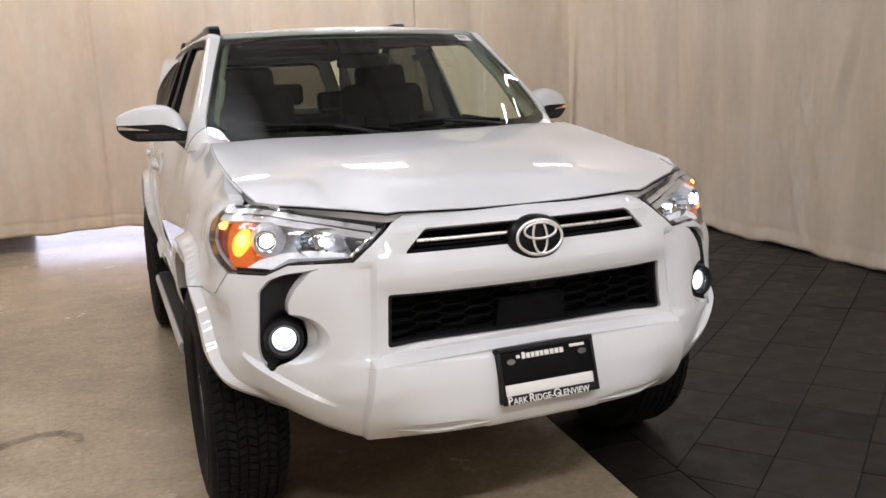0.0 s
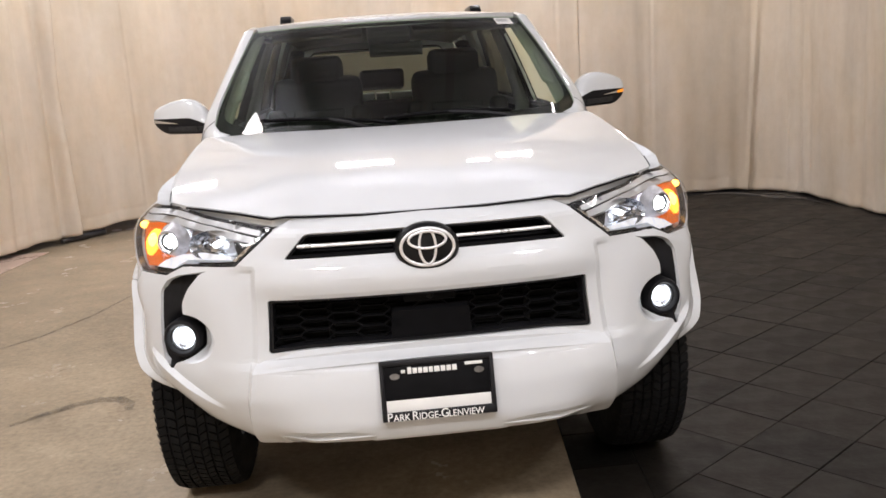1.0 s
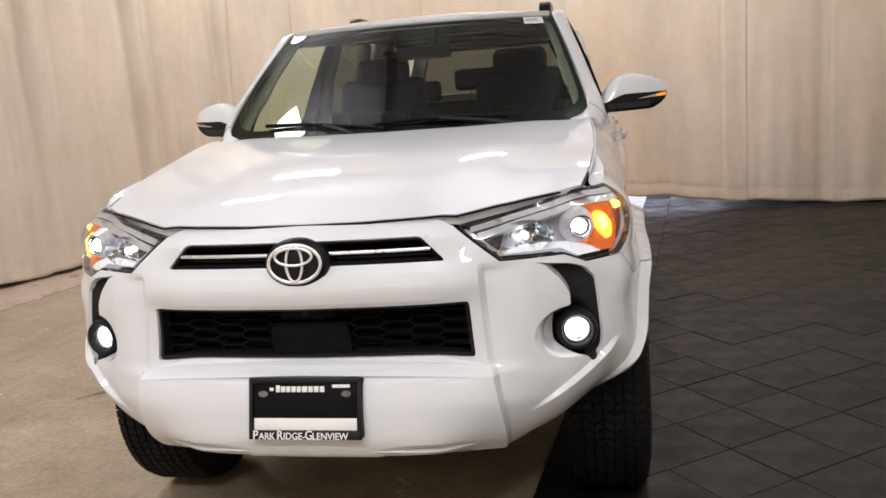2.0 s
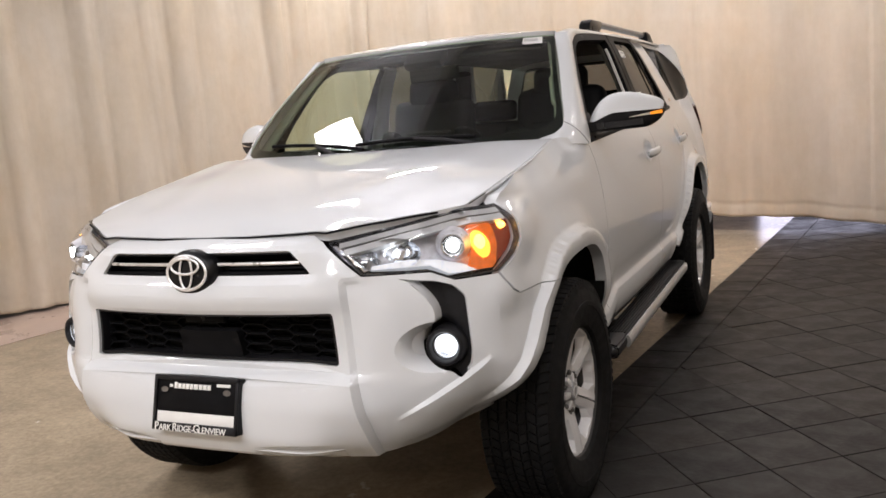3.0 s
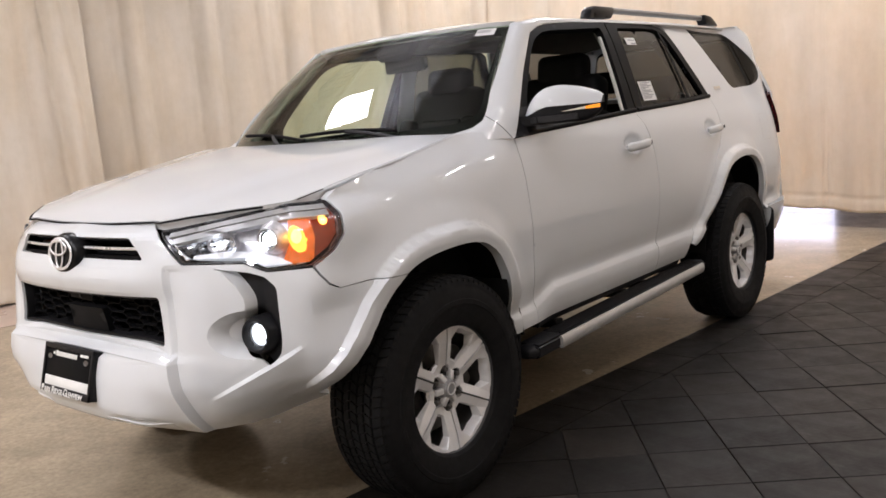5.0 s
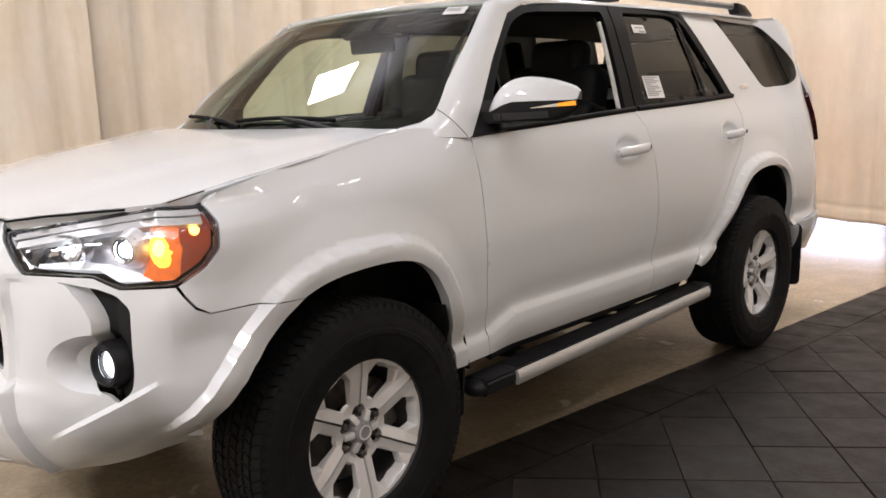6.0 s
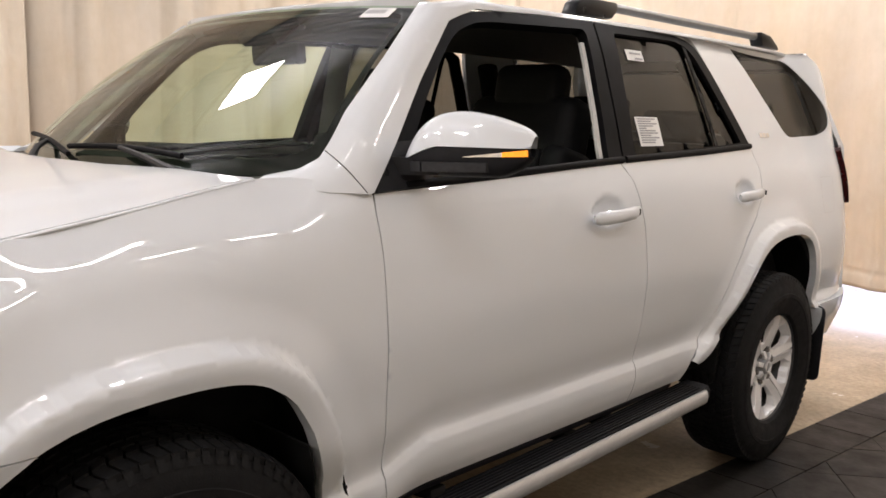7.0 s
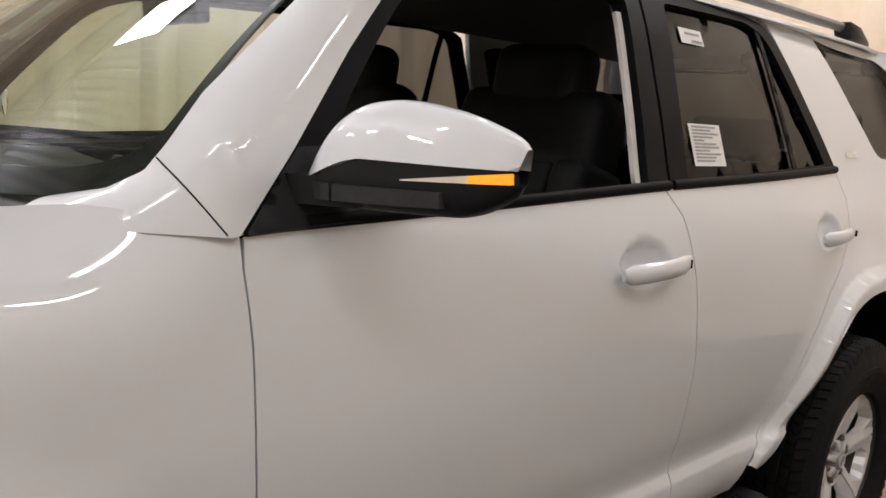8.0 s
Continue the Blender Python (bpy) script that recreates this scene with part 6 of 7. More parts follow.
# ---------------------------------------------------------------- headlights
AMB = [(0.905, 1.092), (0.968, 1.096), (0.972, 1.03), (0.962, 0.972), (0.948, 0.962), (0.868, 0.962), (0.898, 1.02)]
AMB_SIDE = [(0.968, 1.112), (1.040, 1.114), (1.052, 1.092), (1.044, 1.036), (1.012, 1.000), (0.962, 0.970), (0.972, 1.03)]
AMB_GLOW = [(0.920 + 0.024 * math.cos(a) - 0.10 * 0.04 * math.sin(a), 1.034 + 0.040 * math.sin(a)) for a in np.linspace(0, 2 * math.pi, 24, endpoint=False)]
for sd in (1, -1):
    flat = sheet(round_path(HL, 0.008), (), 0.022)
    head = lifted("headlight", flat, skin_off(-0.075), LAMPSILVER, car, "lit projector headlight with chrome strip and amber corner" if sd > 0 else "lit projector headlight with chrome strip and amber corner", 0.0, sd, (0, 1, 0))
    ring = sheet(round_path(HL, 0.008), [inset(dense(round_path(HL, 0.008), 0.012), 0.0034)], 0.014)
    lifted("rim", ring, skin_off(-0.004), LAMPBLACK, head, "", 0.018, sd, (0, 1, 0))
    # long strips along the upper edge: dark, then bright
    for z0, z1, mt, nm, of in ((-0.004, -0.009, LAMPBLACK, "upper_strip", -0.010), (-0.0095, -0.022, SILVER, "chrome_strip", -0.007), (-0.0225, -0.0255, LAMPBLACK, "upper_strip", -0.014), (-0.026, -0.042, SILVER, "chrome_strip", -0.011)):
        top = [(0.475 - z0, 1.084), (0.686, 1.110), (0.924, 1.1365), (1.03, 1.1365)]
        o = [(u, z + z0) for u, z in top] + [(u, z + z1) for u, z in top[::-1]]
        lifted(nm, sheet(o, (), 0.02), skin_off(of), mt, head, "", 0.02, sd, (0, 1, 0))
    # dark bezel towards the nose
    o = [(0.492, 1.052), (0.602, 1.062), (0.560, 1.000), (0.553, 1.000)]
    lifted("inner_bezel", sheet(o, (), 0.016), skin_off(-0.030), LAMPBLACK, head, "", 0.03, sd, (0, 1, 0))
    # inner slanted strip at the nose side
    o = [(0.462, 1.068), (0.476, 1.068), (0.574, 0.996), (0.560, 0.993)]
    lifted("chrome_strip", sheet(o, (), 0.02), skin_off(-0.014), CHROME, head, "", 0.02, sd, (0, 1, 0))
    # amber corner: facets of a lens, lit bulb behind
    lifted("amber_lens", sheet(AMB, (), 0.014), lambda u, z: skin_off(-0.022)(u, z) + (0.002 * np.sin(u * 420) * np.sin(z * 380))[..., None] * np.array([0.6, -0.7, 0]), AMBER, head, "glowing amber turn signal", 0.03, sd, (0, 1, 0))
    lifted("amber_side_lens", sheet(AMB_SIDE, (), 0.014), skin_off(-0.030), AMBER_DARK, head, "smoked amber side lens", 0.03, sd, (0, 1, 0))
    lifted("amber_reflector", sheet(AMB_GLOW, (), 0.012), lambda u, z: skin_off(-0.011)(u, z) + (0.0015 * np.sin(u * 330) * np.sin(z * 260))[..., None] * np.array([0.6, -0.7, 0]), AMBER_GLOW, head, "hot spot of the amber signal", 0.02, sd, (0, 1, 0))
    bulb = Vector(skin_off(-0.036)(np.array([0.926]), np.array([1.038]))[0])
    bulb.x *= sd
    bm = lathe_bm([(0.0, -0.030), (0.015, -0.028), (0.026, -0.018), (0.030, 0.0)], 24, "y", pose(*bulb, 0, 0, sd * 48) @ Matrix.Diagonal((0.7, 1.1, 0.9, 1)))
    part("bulb", bm, AMBER_LIT, head, "bright amber bulb")
    mk = Vector(skin_off(-0.034)(np.array([1.008]), np.array([1.078]))[0])
    mk.x *= sd
    bm = lathe_bm([(0.0, -0.022), (0.007, -0.020), (0.011, -0.012), (0.012, 0.0)], 18, "y", pose(*mk, 0, 0, sd * 70))
    part("side_marker", bm, AMBER_LIT, head)
    # projector: shroud, ring, lit lens
    m = Matrix.Diagonal((sd, 1, 1, 1)) @ pose(0.741, -0.632, 1.040, 0, 0, 20) @ Matrix.Diagonal((0.70, 0.8, 0.70, 1))
    for nm, prof, mt in (("projector_shroud", [(0.040, 0.06), (0.044, 0.0), (0.046, -0.028), (0.050, -0.032), (0.058, -0.012), (0.074, 0.02)], LAMPSILVER), ("projector_ring", [(0.037, -0.012), (0.039, -0.030), (0.044, -0.033), (0.046, -0.026)], CHROME),
                         ("projector_cup", [(0.027, -0.020), (0.034, -0.022), (0.040, -0.026)], LAMPBLACK), ("projector_lens", [(0.0, -0.034), (0.012, -0.032), (0.022, -0.027), (0.029, -0.014)], LAMP)):
        bm = lathe_bm(prof, 36, "y", m)
        part(nm, bm, mt, head, "glowing projector lens" if nm == "projector_lens" else "")
    # high beam bowl with facets
    m2 = Matrix.Diagonal((sd, 1, 1, 1)) @ pose(0.600, -0.718, 1.032, 0, 0, 12)
    bm = lathe_bm([(0.008, 0.055), (0.030, 0.045), (0.050, 0.020), (0.062, -0.014)], 18, "y", m2 @ Matrix.Diagonal((1.25, 1, 0.74, 1)))
    part("reflector_bowl", bm, REFLECTOR, head, "", 0.1)
    bm = lathe_bm([(0.0, -0.010), (0.008, -0.006), (0.010, 0.03)], 16, "y", m2)
    part("bulb", bm, LAMP_SOFT, head)
    bm = lathe_bm([(0.026, 0.02), (0.030, 0.004), (0.034, 0.02)], 24, "y", m2 @ Matrix.Diagonal((1.3, 1, 0.8, 1)))
    part("inner_ring", bm, CHROME, head)
    # fin between bowl and projector, floor of the lamp
    o = [(0.58, 0.996), (0.762, 0.990), (0.815, 0.962), (0.90, 0.962), (0.86, 0.985), (0.79, 1.004), (0.70, 1.012), (0.585, 1.006)]
    lifted("light_guide", sheet(o, (), 0.016), skin_off(-0.020), DRL, head, "glowing daytime light strip", 0.035, sd, (0, 1, 0))
    o = [(0.655, 1.012), (0.685, 1.012), (0.725, 1.085), (0.695, 1.085)]
    lifted("divider", sheet(o, (), 0.016), skin_off(-0.034), REFLECTOR, head, "", 0.03, sd, (0, 1, 0))
    lifted("cover", sheet(inset(dense(round_path(HL, 0.008), 0.02), 0.002), (), 0.025), skin_off(0.0015), LENSGLASS, head, "clear lamp cover", 0.002, sd, (0, 1, 0))

# ---------------------------------------------------------------- wipers, stickers, badges
def wiper(root, tip_a, tip_b, name="wiper"):
    r, a, b = Vector(root), Vector(tip_a), Vector(tip_b)
    mid = (a + b) / 2
    arm = part(name, tube_bm([r, r + Vector((0, 0, 0.02)), r.lerp(mid, 0.5) + Vector((0, -0.012, 0.026)), mid + Vector((0, -0.010, 0.018))], [0.014, 0.012, 0.009, 0.007], 8), BLACK, car, "black windshield wiper")
    part("blade", tube_bm([a.lerp(b, k / 8) + Vector((0, -0.006, 0.010 + 0.010 * math.sin(math.pi * k / 8))) for k in range(9)], 0.0075, 8), SATIN, arm)
    part("pivot", lathe_bm([(0.0, 0.03), (0.016, 0.028), (0.019, 0.012), (0.019, 0.0)], 20, "z", pose(*root)), BLACK, arm)


W = lambda s, t, o=0.006: tuple(ws_off(o)(np.array(s * 1.0), np.array(t * 1.0)))
wiper((0.50, 0.235, 1.262), W(0.60, 0.055), W(-0.08, 0.075))
wiper((-0.12, 0.155, 1.262), W(-0.02, 0.040), W(-0.72, 0.085))

# sticker at the top of the windshield, papers on the rear side window
def label_sheet(name, outline, lift, bars, parent=None, label="", toward=(0, 1, 0), side=1):
    ob = lifted(name, sheet(outline, (), 0.03), lift, PAPER, None, "", 0.0, side, toward)
    tagged(ob, label, "sticker")
    for o in bars:
        lifted("print_bar", sheet(o, (), 0.02), lambda a, b: lift(a, b) + np.array(toward) * -0.0012, INK, ob, "", 0.0, side, toward)
    return ob


rect = lambda a0, a1, b0, b1: [(a0, b0), (a1, b0), (a1, b1), (a0, b1)]
label_sheet("windshield_sticker", rect(0.80, 0.93, 0.890, 0.972), ws_off(0.0025), [rect(0.81, 0.90, 0.925 + k * 0.012, 0.932 + k * 0.012) for k in range(3)], None, "white paper sticker on the windshield's upper corner")
yu = lambda v: uy(v)
label_sheet("window_sticker", rect(yu(1.772), yu(1.925), 1.340, 1.437), skin_off(-0.008), [rect(yu(1.782), yu(1.782 + w), 1.428 - 0.0078 * k, 1.4325 - 0.0078 * k) for k, w in enumerate((0.12, 0.09, 0.13, 0.10, 0.05, 0.11, 0.12, 0.07, 0.125, 0.10, 0.0900))], None, "white paper with small print on the rear side window", (-1, 0, 0))
label_sheet("window_sticker", rect(yu(1.835), yu(1.945), 1.628, 1.665), skin_off(-0.008), [rect(yu(1.855), yu(1.93), 1.650, 1.656), rect(yu(1.885), yu(1.94), 1.632, 1.639)], None, "small white barcode label on the rear side window", (-1, 0, 0))
for k, (a, b) in enumerate(((2.800, 2.832), (2.840, 2.868), (2.876, 2.904))):
    for sd in (1, -1):
        lifted("badge", sheet(rect(uy(a), uy(b), 1.366, 1.384), (), 0.02), skin_off(0.004), CHROME, car, "small chrome badge", 0.004, sd, (-1, 0, 0))
# fuel door outline
o = round_path([(uy(3.335), 1.02), (uy(3.465), 1.02), (uy(3.485), 1.185), (uy(3.355), 1.185)], 0.02)
flat = sheet(o, [inset(dense(o, 0.01), 0.0012)], 0.02)
lifted("fuel_door_seam", flat, skin_off(0.0008), mat("seam_grey", (0.42, 0.42, 0.42), 0.6, vary=0.3, vscale=25), car, "", 0.0, 1, (-1, 0, 0))


# ---------------------------------------------------------------- the car's inside
def pillow(sx, sy, sz, m, r=0.05):
    bm = bmesh.new()
    bmesh.ops.create_cube(bm, size=1, matrix=Matrix.Diagonal((sx, sy, sz, 1)))
    bmesh.ops.bevel(bm, geom=bm.edges[:], offset=r, segments=4, affect="EDGES", profile=0.6)
    bmesh.ops.transform(bm, matrix=m, verts=bm.verts)
    return bm


def seat(x, y, wide=0.54, name="front_seat"):
    back = part(name, pillow(wide * 0.90, 0.15, 0.80, pose(x, y + 0.335, 1.105, -14, 0, 0), 0.07), FABRIC, car, "black leather seat with headrest")
    part("cushion", pillow(wide, 0.52, 0.16, pose(x, y, 0.74, 4, 0, 0), 0.06), FABRIC, back)
    for sg in (-1, 1):
        part("bolster", pillow(0.10, 0.20, 0.58, pose(x + sg * wide * 0.42, y + 0.27, 1.04, -14, 0, 0), 0.045), FABRIC, back)
        part("headrest_post", tube_bm([(x + sg * 0.06, y + 0.39, 1.37), (x + sg * 0.06, y + 0.41, 1.47)], 0.007, 8), CHROME, back)
    part("headrest", pillow(0.29, 0.12, 0.20, pose(x, y + 0.42, 1.510, -8, 0, 0), 0.058), FABRIC, back)
    # stitched centre panel
    part("centre_panel", pillow(wide * 0.52, 0.04, 0.56, pose(x, y + 0.245, 1.05, -14, 0, 0), 0.018), FABRIC, back)


for x in (0.38, -0.38):
    seat(x, 1.28)
bench = part("rear_seat", pillow(1.28, 0.16, 0.60, pose(0, 2.62, 1.03, -16, 0, 0), 0.06), FABRIC, car, "black leather rear bench")
part("cushion", pillow(1.28, 0.52, 0.17, pose(0, 2.30, 0.74, 3, 0, 0), 0.06), FABRIC, bench)
for x, zh in ((-0.40, 1.40), (0.0, 1.46), (0.40, 1.40)):
    part("headrest", pillow(0.30, 0.10, 0.135, pose(x, 2.70, zh, -8, 0, 0), 0.04), FABRIC, bench)
    for sg in (-1, 1):
        part("headrest_post", tube_bm([(x + sg * 0.05, 2.69, 1.28), (x + sg * 0.05, 2.70, zh - 0.03)], 0.007, 8), CHROME, bench)
# dashboard with hooded gauges
bm = grid_bm(lambda a, b: Vector((-0.72 + 1.44 * a, 0.26 + 0.10 * abs(2 * a - 1) ** 2 + 0.56 * b, 1.245 + 0.028 * math.sin(math.pi * min(1, b * 1.25)) + 0.03 * math.exp(-((a - 0.76) / 0.10) ** 2) * math.sin(math.pi * b))), 48, 16)
dash = part("dashboard", solid(bm, 0.02), DASH, car, "dark grained dashboard")
part("dash_front", box_bm(1.40, 0.10, 0.40, pose(0, 0.84, 1.04), 0.03), DASH, dash)
part("centre_console", box_bm(0.26, 0.75, 0.28, pose(0, 1.15, 0.80), 0.03), DASH, dash)
part("centre_screen", box_bm(0.24, 0.02, 0.15, pose(0, 0.785, 1.20, -10, 0, 0), 0.008), GLOSSBLACK, dash)
# steering wheel
mw = pose(0.38, 0.93, 1.13, 66, 0, 0)
pts = [mw @ Vector((0.185 * math.cos(a), 0.185 * math.sin(a), 0)) for a in np.linspace(0, 2 * math.pi, 41)]
sw = part("steering_wheel", tube_bm(pts, 0.016, 10, cap=False), FABRIC, car, "black leather steering wheel")
part("hub", lathe_bm([(0.0, 0.03), (0.05, 0.028), (0.075, 0.01), (0.08, -0.02)], 24, "z", mw), DASH, sw)
for a in (0, 180, 270):
    part("wheel_spoke", box_bm(0.13, 0.035, 0.014, mw @ pose(0, 0, 0, 0, 0, a) @ pose(0.12, 0, 0.004), 0.005), DASH, sw)
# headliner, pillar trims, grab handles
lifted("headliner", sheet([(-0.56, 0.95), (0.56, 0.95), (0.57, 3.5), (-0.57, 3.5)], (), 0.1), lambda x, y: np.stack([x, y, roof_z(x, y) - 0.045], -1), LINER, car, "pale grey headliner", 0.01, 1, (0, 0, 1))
for sd in (1, -1):
    part("pillar_trim", tube_bm([(sd * 0.745, 0.50, 1.28), (sd * 0.690, 0.68, 1.46), (sd * 0.600, 0.93, 1.69)], [0.035, 0.032, 0.034], 10, 0.6), PILLAR_TRIM, car, "grey windshield pillar trim")
    part("grab_handle", tube_bm([(sd * 0.700, 0.60, 1.40), (sd * 0.672, 0.63, 1.42), (sd * 0.640, 0.72, 1.52), (sd * 0.655, 0.76, 1.545)], 0.012, 8), PILLAR_TRIM, car)
    part("middle_pillar_trim", tube_bm([(sd * 0.775, 1.72, 0.80), (sd * 0.765, 1.70, 1.28), (sd * 0.700, 1.68, 1.52), (sd * 0.625, 1.66, 1.70)], [0.055, 0.055, 0.05, 0.05], 10, 0.6), PILLAR_TRIM, car, "grey middle pillar trim")
    part("rear_pillar_trim", tube_bm([(sd * 0.70, 2.78, 0.90), (sd * 0.66, 2.75, 1.35), (sd * 0.53, 2.50, 1.66)], [0.06, 0.055, 0.05], 10, 0.6), DASH, car)
    part("door_card", box_bm(0.05, 1.0, 0.62, pose(sd * 0.785, 1.10, 0.93), 0.02), DASH, car)
    part("door_card", box_bm(0.05, 0.85, 0.62, pose(sd * 0.785, 2.10, 0.95), 0.02), DASH, car)
    part("cargo_side_trim", box_bm(0.06, 0.95, 0.55, pose(sd * 0.69, 3.25, 1.00), 0.02), DASH, car)
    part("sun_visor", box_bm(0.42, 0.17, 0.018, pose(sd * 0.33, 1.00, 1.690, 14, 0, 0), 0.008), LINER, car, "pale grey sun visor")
# rear-view mirror and sensor box
part("rear_view_mirror", pillow(0.25, 0.035, 0.065, pose(0.03, 0.86, 1.600, 6, 0, 0), 0.014), GLOSSBLACK, car, "dark rear-view mirror on the windshield")
part("sensor_box", box_bm(0.20, 0.12, 0.05, pose(0.0, 0.845, 1.672, 38, 0, 0), 0.02), DASH, car)


# ---------------------------------------------------------------- slate tiles: the nearest as pieces, the rest joined
TS, ANG = 0.305, 37.0
tile_root = tagged(empty("tile_floor"), "dark slate tiles laid on the diagonal with a straight border row", "tiles", kind="structure")
ca, sa = math.cos(radians(ANG)), math.sin(radians(ANG))
line2 = lambda y: 0.800 + 0.103 * y


def tile_bm(sx, sy, th=0.012, bev=0.002):
    bm = bmesh.new()
    x, y = sx / 2, sy / 2
    top = [bm.verts.new((a * (x - bev), b * (y - bev), 0)) for a, b in ((-1, -1), (1, -1), (1, 1), (-1, 1))]
    mid = [bm.verts.new((a * x, b * y, -bev * 0.7)) for a, b in ((-1, -1), (1, -1), (1, 1), (-1, 1))]
    low = [bm.verts.new((a * x, b * y, -th)) for a, b in ((-1, -1), (1, -1), (1, 1), (-1, 1))]
    bm.faces.new(top)
    for r, s in ((mid, top), (low, mid)):
        for k in range(4):
            bm.faces.new((r[k], r[(k + 1) % 4], s[(k + 1) % 4], s[k]))
    return bm


me_tile = bpy.data.meshes.new("tile")
bm = tile_bm(TS - 0.004, TS - 0.004)
bm.to_mesh(me_tile)
bm.free()
me_tile.materials.append(TILE)
rnd = random.Random(4)
single, rest = 0, bmesh.new()
cells = []
for i in range(-40, 60):
    for j in range(-50, 40):
        # grid lines lie at offsets of one tile along both diagonals
        a, b = 0.192 + (i + 0.5) * TS, 0.0 + (j + 0.5) * TS
        x, y = a * ca + b * sa, a * sa - b * ca
        if -6.5 < y < 7.0 and x < 5.2 and x > line2(y) - 0.25:
            cells.append((math.hypot(x - 1.9, (y - 1.4) * 0.7), x, y))
cells.sort()


def clip_left(poly, f):
    """Keeps what lies right of the border line x = f(y)."""
    out = []
    for (x0, y0), (x1, y1) in zip(poly, poly[1:] + poly[:1]):
        d0, d1 = x0 - f(y0), x1 - f(y1)
        if d0 >= 0:
            out.append((x0, y0))
        if d0 * d1 < 0:
            t = d0 / (d0 - d1)
            out.append((x0 + (x1 - x0) * t, y0 + (y1 - y0) * t))
    return out


for _, x, y in cells:
    h = (TS - 0.004) / 2
    corners = [(x + u * ca + v * sa, y + u * sa - v * ca) for u, v in ((-h, -h), (-h, h), (h, h), (h, -h))]
    whole = all(cx > line2(cy) + 0.004 for cx, cy in corners)
    dz, tx, ty = rnd.uniform(-0.0012, 0.0012), rnd.uniform(-0.25, 0.25), rnd.uniform(-0.25, 0.25)
    if whole and single < 300:
        ob = new("tile", me_tile)
        ob.parent = tile_root
        ob.matrix_basis = pose(x, y, 0.004 + dz, tx, ty, ANG)
        single += 1
    elif whole:
        b2 = tile_bm(TS - 0.004, TS - 0.004)
        bmesh.ops.transform(b2, matrix=pose(x, y, 0.004 + dz, tx, ty, ANG), verts=b2.verts)
        join_bm(rest, b2)
    else:
        o = clip_left(corners, lambda q: line2(q) + 0.003)
        if len(o) > 2:
            area = abs(sum(p[0] * q[1] - q[0] * p[1] for p, q in zip(o, o[1:] + o[:1]))) / 2
            if area > 0.002:
                join_bm(rest, prism_bm(o, 0.012, pose(0, 0, -0.008 + dz)))
ob = part("tile_field", rest, TILE, tile_root, "", 0)
tagged(ob, kind="stuff")
# straight border row beside the epoxy floor
y = -6.4
while y < 6.6:
    y1 = y + TS
    o = [(edge_x(y + 0.003) + 0.003, y + 0.003), (line2(y + 0.003) - 0.003, y + 0.003), (line2(y1 - 0.003) - 0.003, y1 - 0.003), (edge_x(y1 - 0.003) + 0.003, y1 - 0.003)]
    ob = part("border_tile", prism_bm(o, 0.012, pose(0, 0, -0.008 + rnd.uniform(-0.001, 0.001))), TILE, tile_root, "", 0)
    y = y1

# dark rubber smear on the epoxy
smear = bpy.data.materials.new("rubber_smear")
smear.use_nodes = True
nt = smear.node_tree
pb = nt.nodes["Principled BSDF"]
pb.inputs["Base Color"].default_value, pb.inputs["Roughness"].default_value = (0.05, 0.045, 0.04, 1), 0.5
nt.links.new(ramp(nt, noise_tex(nt, 9, 6, 0.7), [(0.36, (0, 0, 0)), (0.72, (0.75, 0.75, 0.75))]), pb.inputs["Alpha"])


def smear_mesh(pts, width, label):
    bm, rows = bmesh.new(), []
    for i, p in enumerate(pts):
        a, b = Vector((*pts[max(i - 1, 0)], 0)), Vector((*pts[min(i + 1, len(pts) - 1)], 0))
        d = (b - a).normalized()
        w = width * math.sin(math.pi * (i + 0.6) / (len(pts) + 0.2)) ** 0.5
        n = Vector((-d.y, d.x, 0)) * w
        q = Vector((*p, 0.0012))
        rows.append((bm.verts.new(q + n), bm.verts.new(q - n)))
    for r, s2 in zip(rows, rows[1:]):
        bm.faces.new((r[0], r[1], s2[1], s2[0]))
    tagged(part("tyre_mark", bm, smear, None, "", 0), label, "floor mark", kind="stuff")


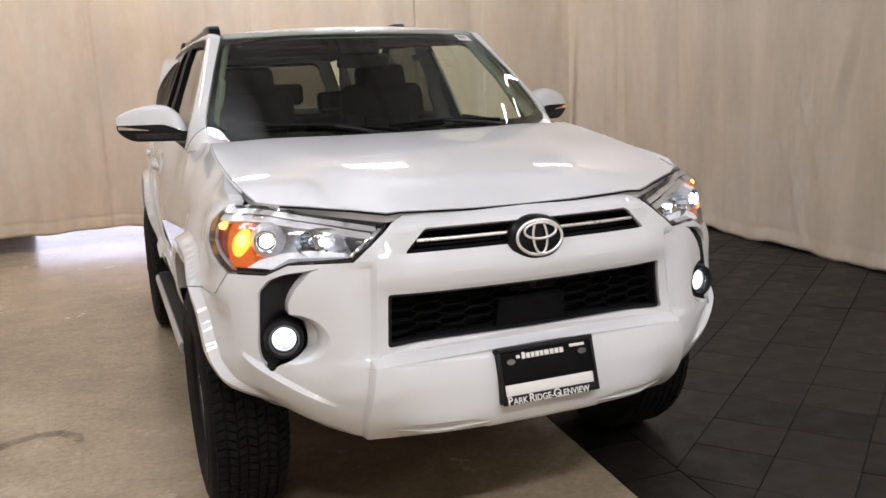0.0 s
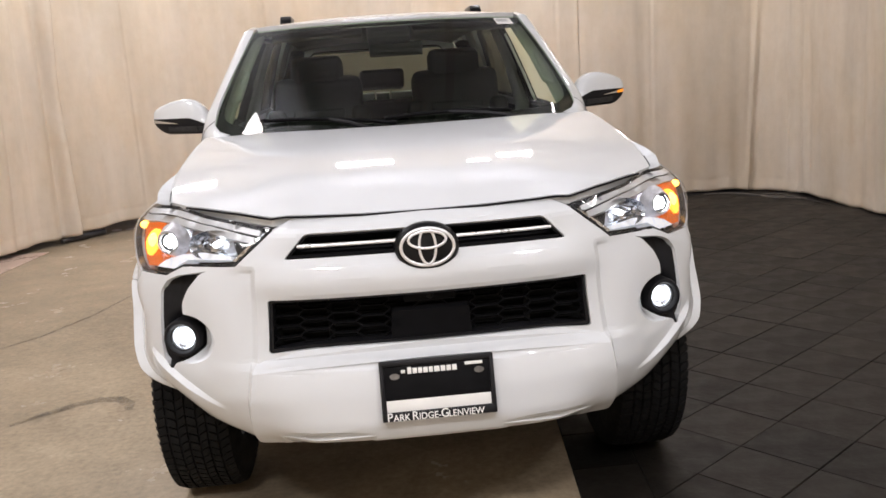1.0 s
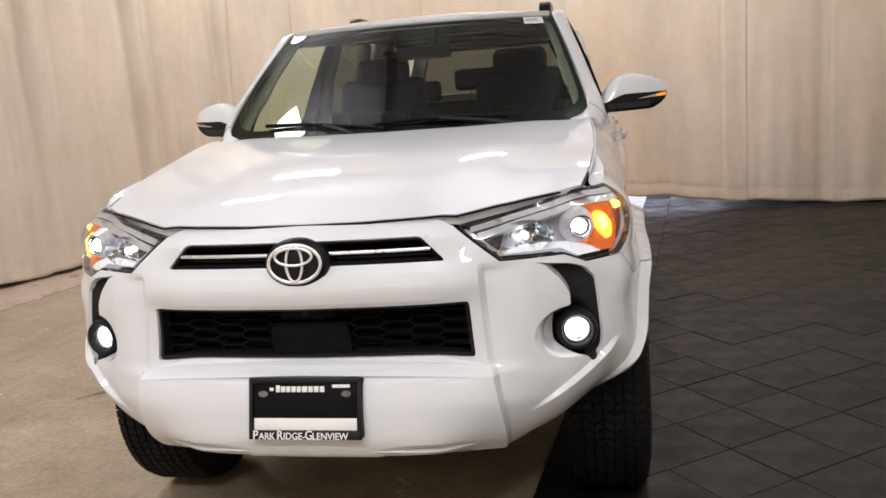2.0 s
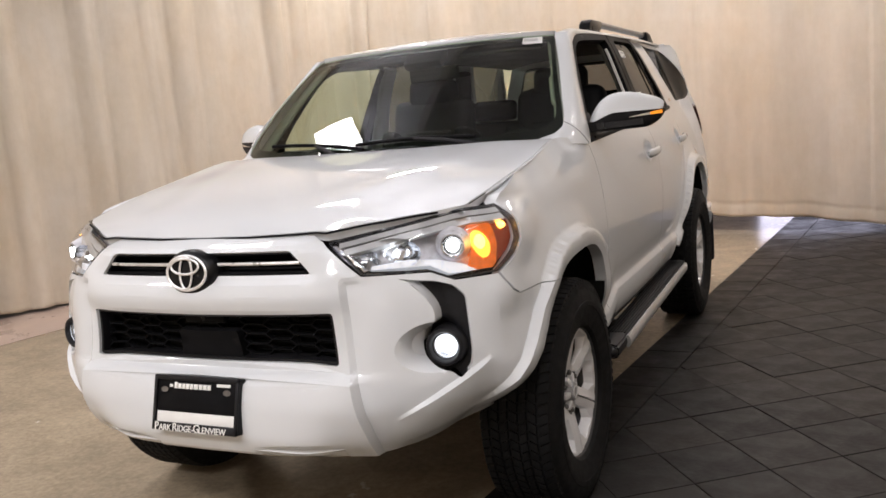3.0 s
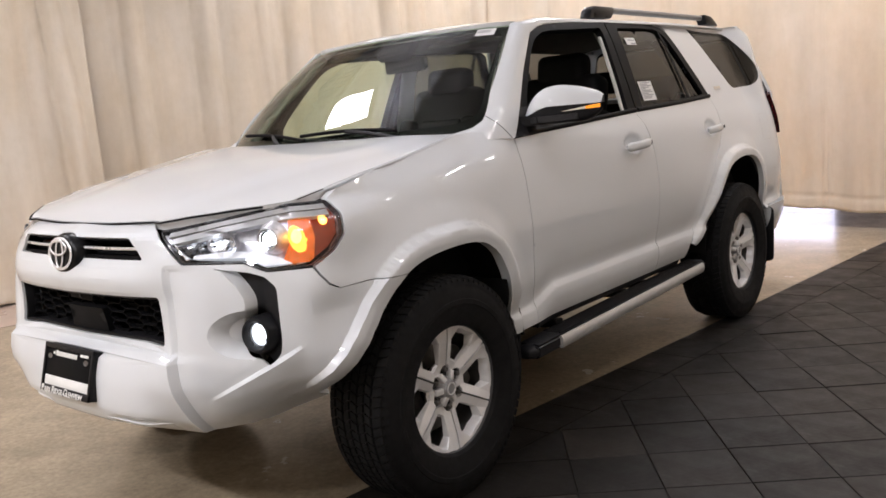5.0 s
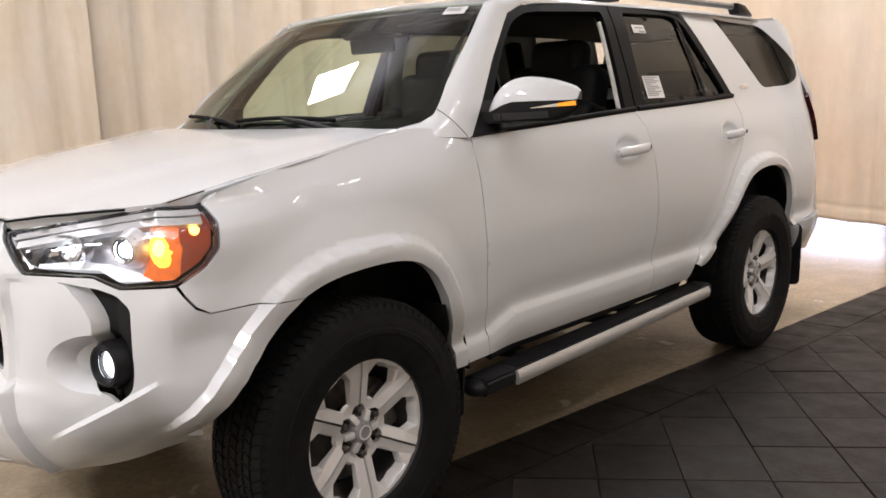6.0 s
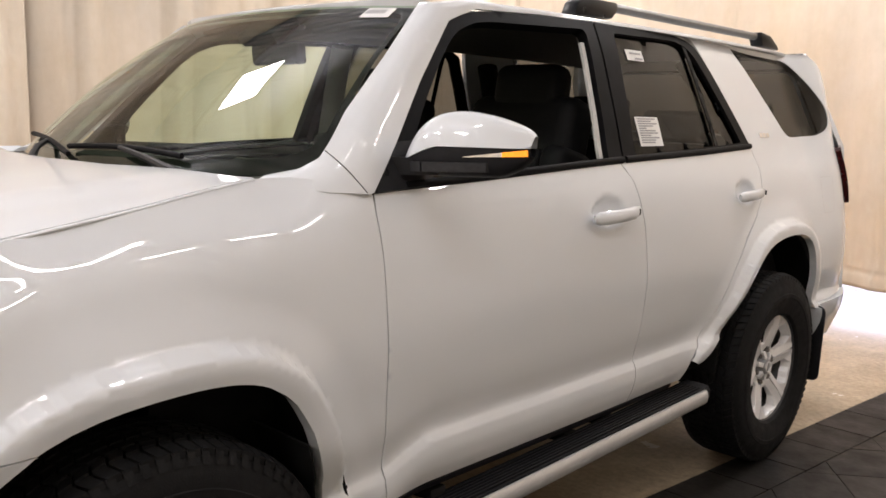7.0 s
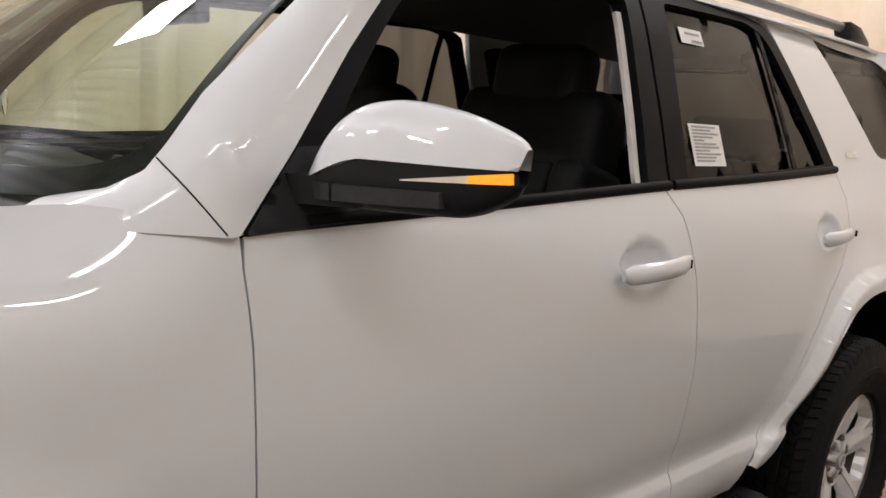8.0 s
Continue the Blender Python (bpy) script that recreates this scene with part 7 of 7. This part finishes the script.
smear_mesh([(-1.90, 0.72), (-1.76, 0.84), (-1.66, 0.92), (-1.56, 0.965), (-1.46, 0.95), (-1.39, 0.87), (-1.37, 0.78)], 0.035, "dark curved rubber smear on the beige floor")
smear_mesh([(-2.6, 1.9), (-2.3, 2.25), (-2.1, 2.7), (-1.95, 3.3)], 0.014, "faint tyre streak on the beige floor")
smear_mesh([(-1.2, -1.55), (-0.85, -1.5), (-0.5, -1.42)], 0.05, "faint tyre streak on the beige floor")


# loose cords along the foot of the curtain
CORD = mat("pale_cord", (0.13, 0.115, 0.10), 0.7, vary=0.2, vscale=30)
BLACKCORD = mat("black_cord", (0.015, 0.014, 0.014), 0.6, vary=0.2, vscale=30)


def cable(pts, r, material, label):
    q, n = [], len(pts)
    for i in range(n - 1):
        p0, p1, p2, p3 = (np.array(pts[min(max(k, 0), n - 1)]) for k in (i - 1, i, i + 1, i + 2))
        for k in range(6):
            t = k / 6
            q.append(tuple(0.5 * (2 * p1 + (p2 - p0) * t + (2 * p0 - 5 * p1 + 4 * p2 - p3) * t * t + (3 * p1 - p0 - 3 * p2 + p3) * t**3)))
    tagged(part("cord", tube_bm([(x, y, 0.005 + r) for x, y in q + [pts[-1]]], r, 6), material, None, ""), label, "cord")


cable([(3.45, 5.72), (3.70, 5.68), (3.86, 5.52), (3.95, 5.30), (4.10, 5.20), (4.18, 5.30), (4.08, 5.42), (3.92, 5.36), (3.96, 5.18), (4.12, 5.06), (4.22, 4.98)], 0.006, CORD, "pale cord lying in loops on the tiles by the curtain")
cable([(3.70, 5.56), (3.85, 5.40), (4.02, 5.28), (4.15, 5.12), (4.19, 4.85), (4.20, 4.5)], 0.005, BLACKCORD, "thin black cord lying along the curtain's foot")
cable([(2.35, 5.86), (2.7, 5.80), (3.0, 5.76), (3.3, 5.75), (3.6, 5.72)], 0.006, BLACKCORD, "thin black cord lying along the curtain's foot")

# a dark rolled mat that shows under the raised hem
roll = [(-3.31, 5.75), (-3.26, 5.92), (-3.18, 6.01), (-3.10, 6.14), (-3.02, 6.24)]
tagged(part("rolled_mat", tube_bm([(x, y, 0.036 + 0.003 * math.sin(3 * i)) for i, (x, y) in enumerate(roll)], [0.018, 0.030, 0.033, 0.032, 0.028], 12), BLACKCORD, None, ""), "dark rolled mat lying at the foot of the curtain", "mat")
